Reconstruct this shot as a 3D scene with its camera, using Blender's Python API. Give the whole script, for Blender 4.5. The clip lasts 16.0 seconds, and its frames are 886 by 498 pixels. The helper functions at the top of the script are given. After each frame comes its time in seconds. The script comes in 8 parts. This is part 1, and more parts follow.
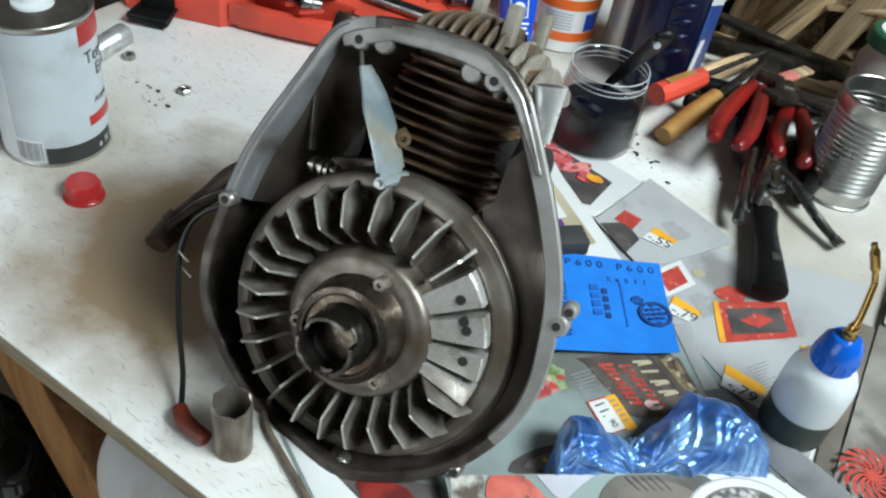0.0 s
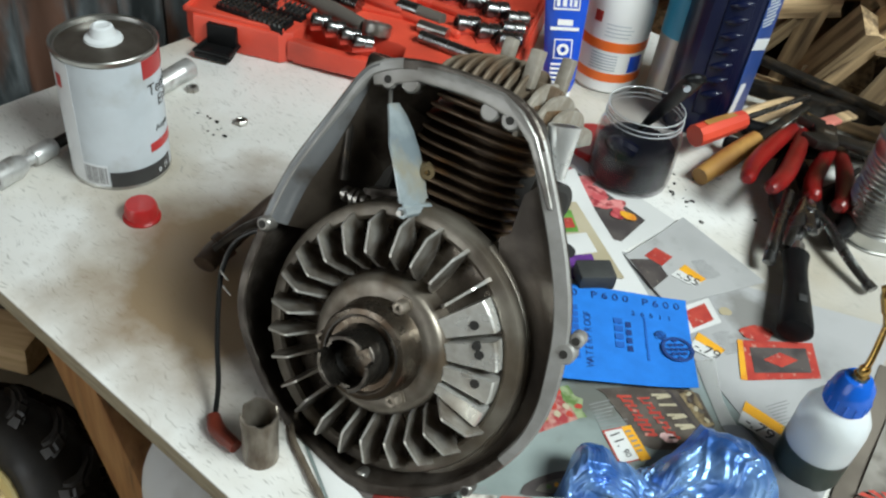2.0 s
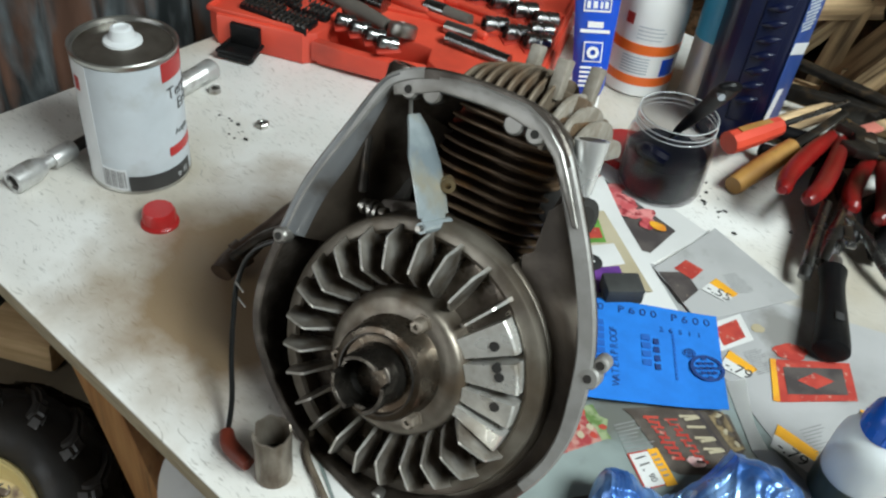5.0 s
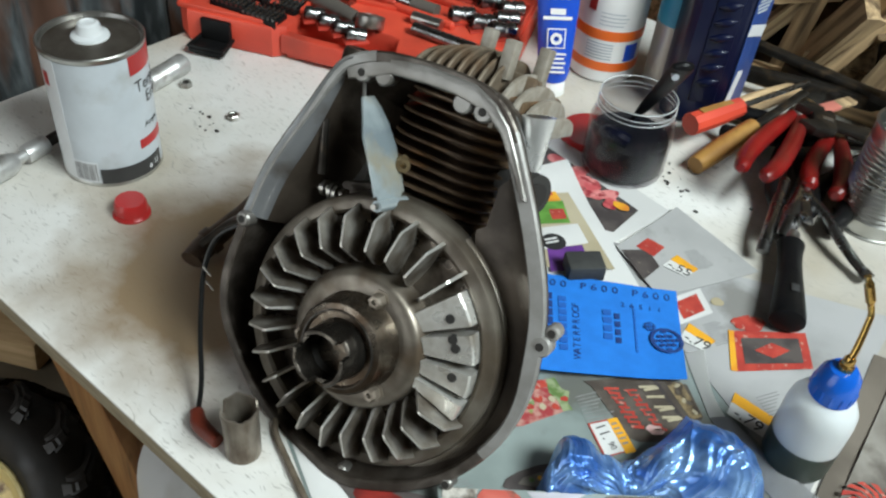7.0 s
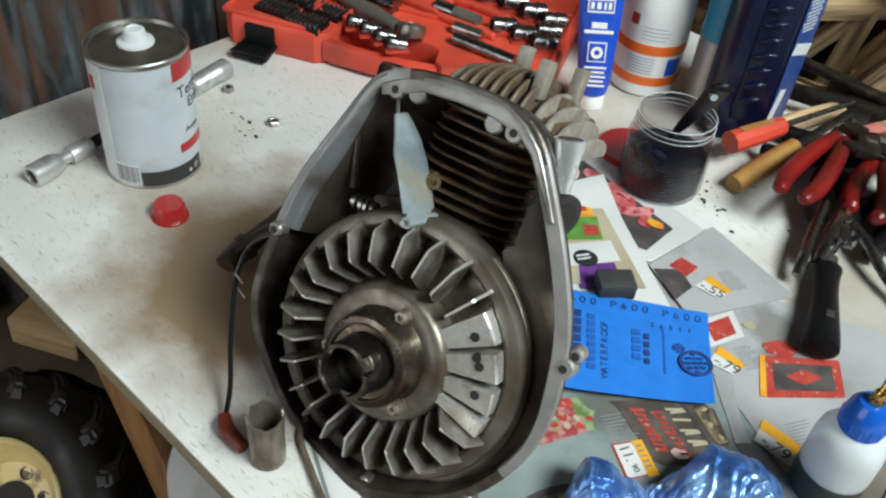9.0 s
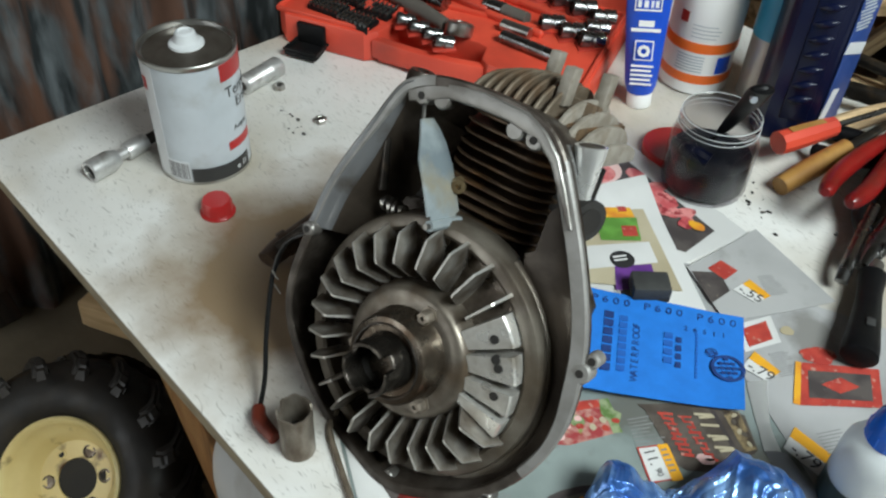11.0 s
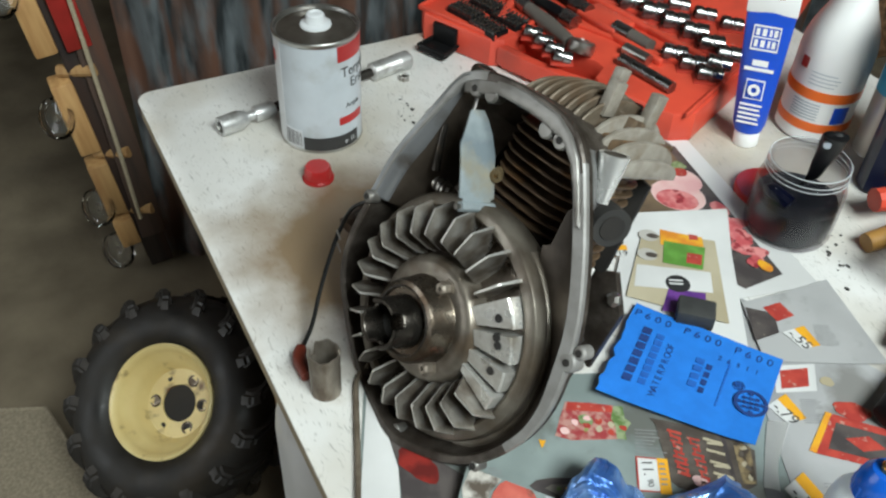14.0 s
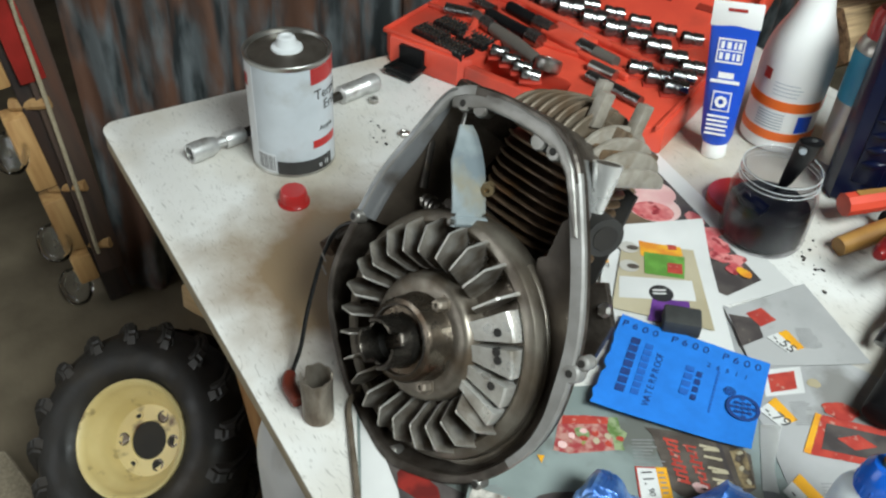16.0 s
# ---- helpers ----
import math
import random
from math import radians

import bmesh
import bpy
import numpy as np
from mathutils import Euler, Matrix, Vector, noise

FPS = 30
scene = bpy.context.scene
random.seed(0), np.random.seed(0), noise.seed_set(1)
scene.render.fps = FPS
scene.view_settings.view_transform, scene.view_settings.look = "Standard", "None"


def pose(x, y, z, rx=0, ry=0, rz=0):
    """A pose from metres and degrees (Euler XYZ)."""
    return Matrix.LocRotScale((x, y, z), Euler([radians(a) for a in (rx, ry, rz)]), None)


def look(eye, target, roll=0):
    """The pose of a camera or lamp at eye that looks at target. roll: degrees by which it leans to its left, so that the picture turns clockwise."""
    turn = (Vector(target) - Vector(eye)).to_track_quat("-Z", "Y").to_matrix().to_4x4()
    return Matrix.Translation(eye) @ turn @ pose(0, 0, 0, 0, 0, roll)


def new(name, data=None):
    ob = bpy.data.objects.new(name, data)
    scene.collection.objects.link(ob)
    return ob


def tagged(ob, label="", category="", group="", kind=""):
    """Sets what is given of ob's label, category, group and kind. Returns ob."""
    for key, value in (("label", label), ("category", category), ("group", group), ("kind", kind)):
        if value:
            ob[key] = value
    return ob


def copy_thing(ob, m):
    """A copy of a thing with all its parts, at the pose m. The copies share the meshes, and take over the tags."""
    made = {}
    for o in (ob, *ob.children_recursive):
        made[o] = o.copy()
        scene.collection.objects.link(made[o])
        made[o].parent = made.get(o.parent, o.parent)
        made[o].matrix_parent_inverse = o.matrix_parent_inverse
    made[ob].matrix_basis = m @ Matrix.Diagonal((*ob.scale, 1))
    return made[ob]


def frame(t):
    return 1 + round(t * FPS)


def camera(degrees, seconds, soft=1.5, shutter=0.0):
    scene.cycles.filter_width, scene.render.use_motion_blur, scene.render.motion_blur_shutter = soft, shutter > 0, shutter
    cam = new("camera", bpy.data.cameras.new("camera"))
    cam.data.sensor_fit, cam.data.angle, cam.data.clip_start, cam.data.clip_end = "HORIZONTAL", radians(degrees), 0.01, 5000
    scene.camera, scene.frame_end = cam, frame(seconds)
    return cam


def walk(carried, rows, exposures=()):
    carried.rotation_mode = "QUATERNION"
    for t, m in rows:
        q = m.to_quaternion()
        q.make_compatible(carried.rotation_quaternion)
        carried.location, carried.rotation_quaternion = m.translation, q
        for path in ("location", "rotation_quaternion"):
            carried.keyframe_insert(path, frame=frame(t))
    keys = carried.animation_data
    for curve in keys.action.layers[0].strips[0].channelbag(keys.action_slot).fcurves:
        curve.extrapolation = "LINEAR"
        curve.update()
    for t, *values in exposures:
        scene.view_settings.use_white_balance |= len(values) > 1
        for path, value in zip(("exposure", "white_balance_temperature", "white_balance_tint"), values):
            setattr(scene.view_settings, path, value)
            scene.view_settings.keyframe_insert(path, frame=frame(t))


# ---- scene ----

cam = camera(53.75, 16.0, soft=2.3)
PATH = [
    (0, (0.8285, -0.2165, 1.2872), (0.4801, 0.4434, 0.6215), 10.32),
    (0.5, (0.8625, -0.2173, 1.2856), (0.5089, 0.4459, 0.6259), 10.95),
    (1, (0.8736, -0.2204, 1.2923), (0.4863, 0.4366, 0.6455), 9.65),
    (1.5, (0.8706, -0.2202, 1.3055), (0.4466, 0.416, 0.661), 8.17),
    (2, (0.8703, -0.221, 1.3116), (0.4428, 0.4109, 0.6651), 8.21),
    (2.5, (0.8616, -0.2083, 1.3067), (0.4495, 0.4247, 0.6514), 9.46),
    (3, (0.8504, -0.2056, 1.306), (0.4226, 0.41, 0.6441), 8.85),
    (3.2, (0.8488, -0.2035, 1.3074), (0.4167, 0.4121, 0.6484), 8.78),
    (5.3, (0.8617, -0.1927, 1.3092), (0.4129, 0.415, 0.654), 7.41),
    (5.5, (0.8666, -0.189, 1.3085), (0.4273, 0.4253, 0.6531), 7.48),
    (6, (0.8683, -0.1912, 1.3109), (0.4295, 0.4295, 0.6612), 7.92),
    (6.5, (0.8776, -0.1962, 1.3112), (0.434, 0.4106, 0.6517), 7.98),
    (7, (0.8919, -0.1988, 1.3135), (0.4511, 0.4137, 0.6573), 6.51),
    (7.5, (0.889, -0.2027, 1.309), (0.4589, 0.4044, 0.6409), 6.49),
    (8, (0.8756, -0.2012, 1.3086), (0.4576, 0.3973, 0.6252), 7.84),
    (8.5, (0.8914, -0.2017, 1.3303), (0.438, 0.4081, 0.6802), 8.39),
    (9, (0.894, -0.1893, 1.3257), (0.4189, 0.3923, 0.6654), 6.13),
    (9.5, (0.8741, -0.2116, 1.3369), (0.3886, 0.3691, 0.6833), 6.15),
    (10, (0.8567, -0.2186, 1.3395), (0.3813, 0.3753, 0.6905), 5.67),
    (10.2, (0.8532, -0.2191, 1.3354), (0.3932, 0.3769, 0.6773), 6.21),
    (12.3, (1.0548, -0.0609, 1.3633), (0.3994, 0.2893, 0.6941), -0.98),
    (12.5, (1.0449, -0.0786, 1.3627), (0.3983, 0.2788, 0.6887), 0.73),
    (13, (1.0225, -0.124, 1.3663), (0.3705, 0.238, 0.7001), 2.06),
    (13.5, (1.0281, -0.1293, 1.3681), (0.378, 0.2561, 0.7132), 2.95),
    (14, (1.0324, -0.1187, 1.3638), (0.3831, 0.2496, 0.6984), 2.90),
    (14.5, (1.0142, -0.1222, 1.3506), (0.3706, 0.2342, 0.6732), 3.85),
    (15, (1.0136, -0.1354, 1.3481), (0.3746, 0.2595, 0.6879), 5.27),
    (15.5, (1.0178, -0.1515, 1.3484), (0.3796, 0.2528, 0.6932), 4.21),
    (16, (1.0167, -0.1488, 1.3526), (0.3779, 0.2785, 0.7127), 3.48),
]

walk(cam, [(t, look(eye, target, roll)) for t, eye, target, roll in PATH],
     exposures=[(0, 0.06, 6150, 9), (1.0, -0.01, 6400, 10), (3.0, -0.04, 6500, 10), (6.5, -0.05, 6430, 10), (10.0, -0.14, 6480, 10), (12.3, -0.30, 6450, 10), (13.2, -0.13, 6500, 10), (14.2, -0.09, 6500, 10), (16, -0.05, 6500, 10)])

# ---- light ----
FLOOR, TOP = 0.015, 0.75          # heights of the floor and of the tabletop

world = bpy.data.worlds.new("sky")
scene.world = world
world.use_nodes = True
wn = world.node_tree
sky = wn.nodes.new("ShaderNodeTexSky")
sky.sky_type, sky.sun_disc = "NISHITA", False
sky.sun_elevation, sky.sun_rotation = radians(35), radians(60)
wn.links.new(sky.outputs[0], wn.nodes["Background"].inputs[0])
wn.nodes["Background"].inputs[1].default_value = 0.1


def window_light(name, eye, target, w, h, watts, color):
    data = bpy.data.lights.new(name, "AREA")
    data.shape, data.size, data.size_y, data.energy, data.color = "RECTANGLE", w, h, watts, color
    ob = new(name, data)
    ob.matrix_world = look(eye, target)
    return ob


window_light("window_daylight", (2.43, 0.36, 2.95), (0.5, 0.2, 0.80), 1.25, 1.0, 134, (0.90, 1.0, 0.985))
window_light("door_daylight", (-0.1, -2.38, 1.5), (0.2, 0.2, 0.6), 1.6, 1.7, 22, (0.96, 0.985, 0.95))

# ---- materials ----


def mat(name, c1, c2=None, rough=0.5, metal=0.0, scale=20.0, detail=6.0, lo=0.35, hi=0.65, bump=0.0, bump_scale=None,
        dirt=None, dirt_scale=6.0, dirt_lo=0.55, dirt_hi=0.75, rough2=None, spec=0.5, stretch=(1, 1, 1), coat=0.0, random=0.0, sheen=0.0):
    """A surface of two colours mixed by noise, with stains at a second scale and fine relief."""
    m = bpy.data.materials.new(name)
    m.use_nodes = True
    t = m.node_tree
    n, ln = t.nodes, t.links.new
    b = n["Principled BSDF"]
    b.inputs["Metallic"].default_value = metal
    b.inputs["Roughness"].default_value = rough
    b.inputs["Specular IOR Level"].default_value = spec
    b.inputs["Coat Weight"].default_value = coat
    b.inputs["Sheen Weight"].default_value = sheen
    co = n.new("ShaderNodeTexCoord")
    mp = n.new("ShaderNodeMapping")
    mp.inputs["Scale"].default_value = stretch
    ln(co.outputs["Object"], mp.inputs["Vector"])

    def noise_at(sc, a, z, det=detail):
        tex, ramp = n.new("ShaderNodeTexNoise"), n.new("ShaderNodeMapRange")
        tex.inputs["Scale"].default_value, tex.inputs["Detail"].default_value = sc, det
        ramp.inputs["From Min"].default_value, ramp.inputs["From Max"].default_value = a, z
        ln(mp.outputs[0], tex.inputs["Vector"])
        ln(tex.outputs["Fac"], ramp.inputs["Value"])
        return tex, ramp.outputs[0]

    def mix(fac, a, z):
        x = n.new("ShaderNodeMix")
        x.data_type = "RGBA"
        ln(fac, x.inputs[0])
        for slot, v in ((6, a), (7, z)):
            if isinstance(v, tuple):
                x.inputs[slot].default_value = (*v, 1)
            else:
                ln(v, x.inputs[slot])
        return x.outputs[2]

    tex, fac = noise_at(scale, lo, hi)
    color = mix(fac, c1, c2 or tuple(v * 0.8 for v in c1))
    if dirt:
        _, dfac = noise_at(dirt_scale, dirt_lo, dirt_hi)
        color = mix(dfac, color, dirt)
    if random:
        info, hsv, rng = n.new("ShaderNodeObjectInfo"), n.new("ShaderNodeHueSaturation"), n.new("ShaderNodeMapRange")
        rng.inputs["To Min"].default_value, rng.inputs["To Max"].default_value = 1 - random, 1 + random
        ln(info.outputs["Random"], rng.inputs["Value"])
        ln(rng.outputs[0], hsv.inputs["Value"])
        ln(color, hsv.inputs["Color"])
        color = hsv.outputs[0]
    ln(color, b.inputs["Base Color"])
    if rough2 is not None:
        rr = n.new("ShaderNodeMapRange")
        rr.inputs["To Min"].default_value, rr.inputs["To Max"].default_value = rough, rough2
        ln(fac, rr.inputs["Value"])
        ln(rr.outputs[0], b.inputs["Roughness"])
    if bump:
        bt, _ = noise_at(bump_scale or scale * 3, 0, 1, 4)
        bp = n.new("ShaderNodeBump")
        bp.inputs["Strength"].default_value, bp.inputs["Distance"].default_value = bump, 0.002
        ln(bt.outputs["Fac"], bp.inputs["Height"])
        ln(bp.outputs[0], b.inputs["Normal"])
    return m


def glass(name, color, rough=0.02, ior=1.45):
    m = bpy.data.materials.new(name)
    m.use_nodes = True
    b = m.node_tree.nodes["Principled BSDF"]
    b.inputs["Base Color"].default_value = (*color, 1)
    b.inputs["Transmission Weight"].default_value, b.inputs["Roughness"].default_value, b.inputs["IOR"].default_value = 1, rough, ior
    return m


def desk_laminate():
    """White laminate with a fine fleck of short dark fibres, worn and dirty."""
    m = mat("white_laminate", (0.78, 0.775, 0.75), (0.70, 0.69, 0.655), rough=0.38, rough2=0.5, scale=9, dirt=(0.41, 0.335, 0.22), dirt_scale=4.2,
            dirt_lo=0.47, dirt_hi=0.78, bump=0.03, bump_scale=300)
    t = m.node_tree
    n, ln = t.nodes, t.links.new
    b = n["Principled BSDF"]
    src = b.inputs["Base Color"].links[0].from_socket
    co = n.new("ShaderNodeTexCoord")
    last = src
    for k, (ang, sc, thr, col, wobble) in enumerate(((0.5, (75, 480, 1), 0.66, (0.27, 0.26, 0.23), 0.03), (2.2, (70, 460, 1), 0.665, (0.28, 0.265, 0.24), 0.03), (1.35, (80, 520, 1), 0.67, (0.24, 0.225, 0.2), 0.012),
                                                     (1.2, (300, 330, 1), 0.755, (0.08, 0.075, 0.07), 0.0))):
        wob = n.new("ShaderNodeTexNoise")
        wob.inputs["Scale"].default_value = 30
        add = n.new("ShaderNodeVectorMath")
        add.operation = "MULTIPLY_ADD"
        ln(co.outputs["Object"], wob.inputs["Vector"])
        ln(wob.outputs["Color"], add.inputs[0])
        add.inputs[1].default_value = (wobble, wobble, 0)
        ln(co.outputs["Object"], add.inputs[2])
        mp = n.new("ShaderNodeMapping")
        mp.inputs["Rotation"].default_value = (0, 0, ang)
        mp.inputs["Scale"].default_value = sc
        ln(add.outputs[0], mp.inputs["Vector"])
        tex = n.new("ShaderNodeTexNoise")
        tex.inputs["Scale"].default_value, tex.inputs["Detail"].default_value = 1.0, 1.0
        ln(mp.outputs[0], tex.inputs["Vector"])
        r = n.new("ShaderNodeMapRange")
        r.inputs["From Min"].default_value, r.inputs["From Max"].default_value, r.inputs["To Max"].default_value = thr, thr + 0.10, 0.52
        ln(tex.outputs["Fac"], r.inputs["Value"])
        x = n.new("ShaderNodeMix")
        x.data_type = "RGBA"
        ln(r.outputs[0], x.inputs[0])
        ln(last, x.inputs[6])
        x.inputs[7].default_value = (*col, 1)
        last = x.outputs[2]
    # brown stain beside the engine, also painted in for its cast shadow
    off, blotch, edge, spot = n.new("ShaderNodeVectorMath"), n.new("ShaderNodeTexNoise"), n.new("ShaderNodeMath"), n.new("ShaderNodeMapRange")
    off.operation = "DISTANCE"
    off.inputs[1].default_value = (0.395, 0.165, 0.75)
    ln(co.outputs["Object"], off.inputs[0])
    blotch.inputs["Scale"].default_value, blotch.inputs["Detail"].default_value = 14.0, 6.0
    ln(co.outputs["Object"], blotch.inputs["Vector"])
    edge.operation = "MULTIPLY_ADD"
    edge.inputs[1].default_value = -0.22
    ln(blotch.outputs["Fac"], edge.inputs[0])
    ln(off.outputs["Value"], edge.inputs[2])
    spot.inputs["From Min"].default_value, spot.inputs["From Max"].default_value = 0.085, -0.03
    spot.inputs["To Min"].default_value, spot.inputs["To Max"].default_value = 0.0, 0.95
    ln(edge.outputs[0], spot.inputs["Value"])
    x = n.new("ShaderNodeMix")
    x.data_type = "RGBA"
    ln(spot.outputs[0], x.inputs[0])
    ln(last, x.inputs[6])
    x.inputs[7].default_value = (0.235, 0.155, 0.078, 1)
    last = x.outputs[2]
    # broad greyish patch at the right of the top
    off, edge, spot = n.new("ShaderNodeVectorMath"), n.new("ShaderNodeMath"), n.new("ShaderNodeMapRange")
    off.operation = "DISTANCE"
    off.inputs[1].default_value = (0.98, 0.50, 0.75)
    ln(co.outputs["Object"], off.inputs[0])
    edge.operation = "MULTIPLY_ADD"
    edge.inputs[1].default_value = -0.30
    ln(blotch.outputs["Fac"], edge.inputs[0])
    ln(off.outputs["Value"], edge.inputs[2])
    spot.inputs["From Min"].default_value, spot.inputs["From Max"].default_value = 0.16, -0.06
    spot.inputs["To Min"].default_value, spot.inputs["To Max"].default_value = 0.0, 0.7
    ln(edge.outputs[0], spot.inputs["Value"])
    x = n.new("ShaderNodeMix")
    x.data_type = "RGBA"
    ln(spot.outputs[0], x.inputs[0])
    ln(last, x.inputs[6])
    x.inputs[7].default_value = (0.33, 0.31, 0.28, 1)
    ln(x.outputs[2], b.inputs["Base Color"])
    return m


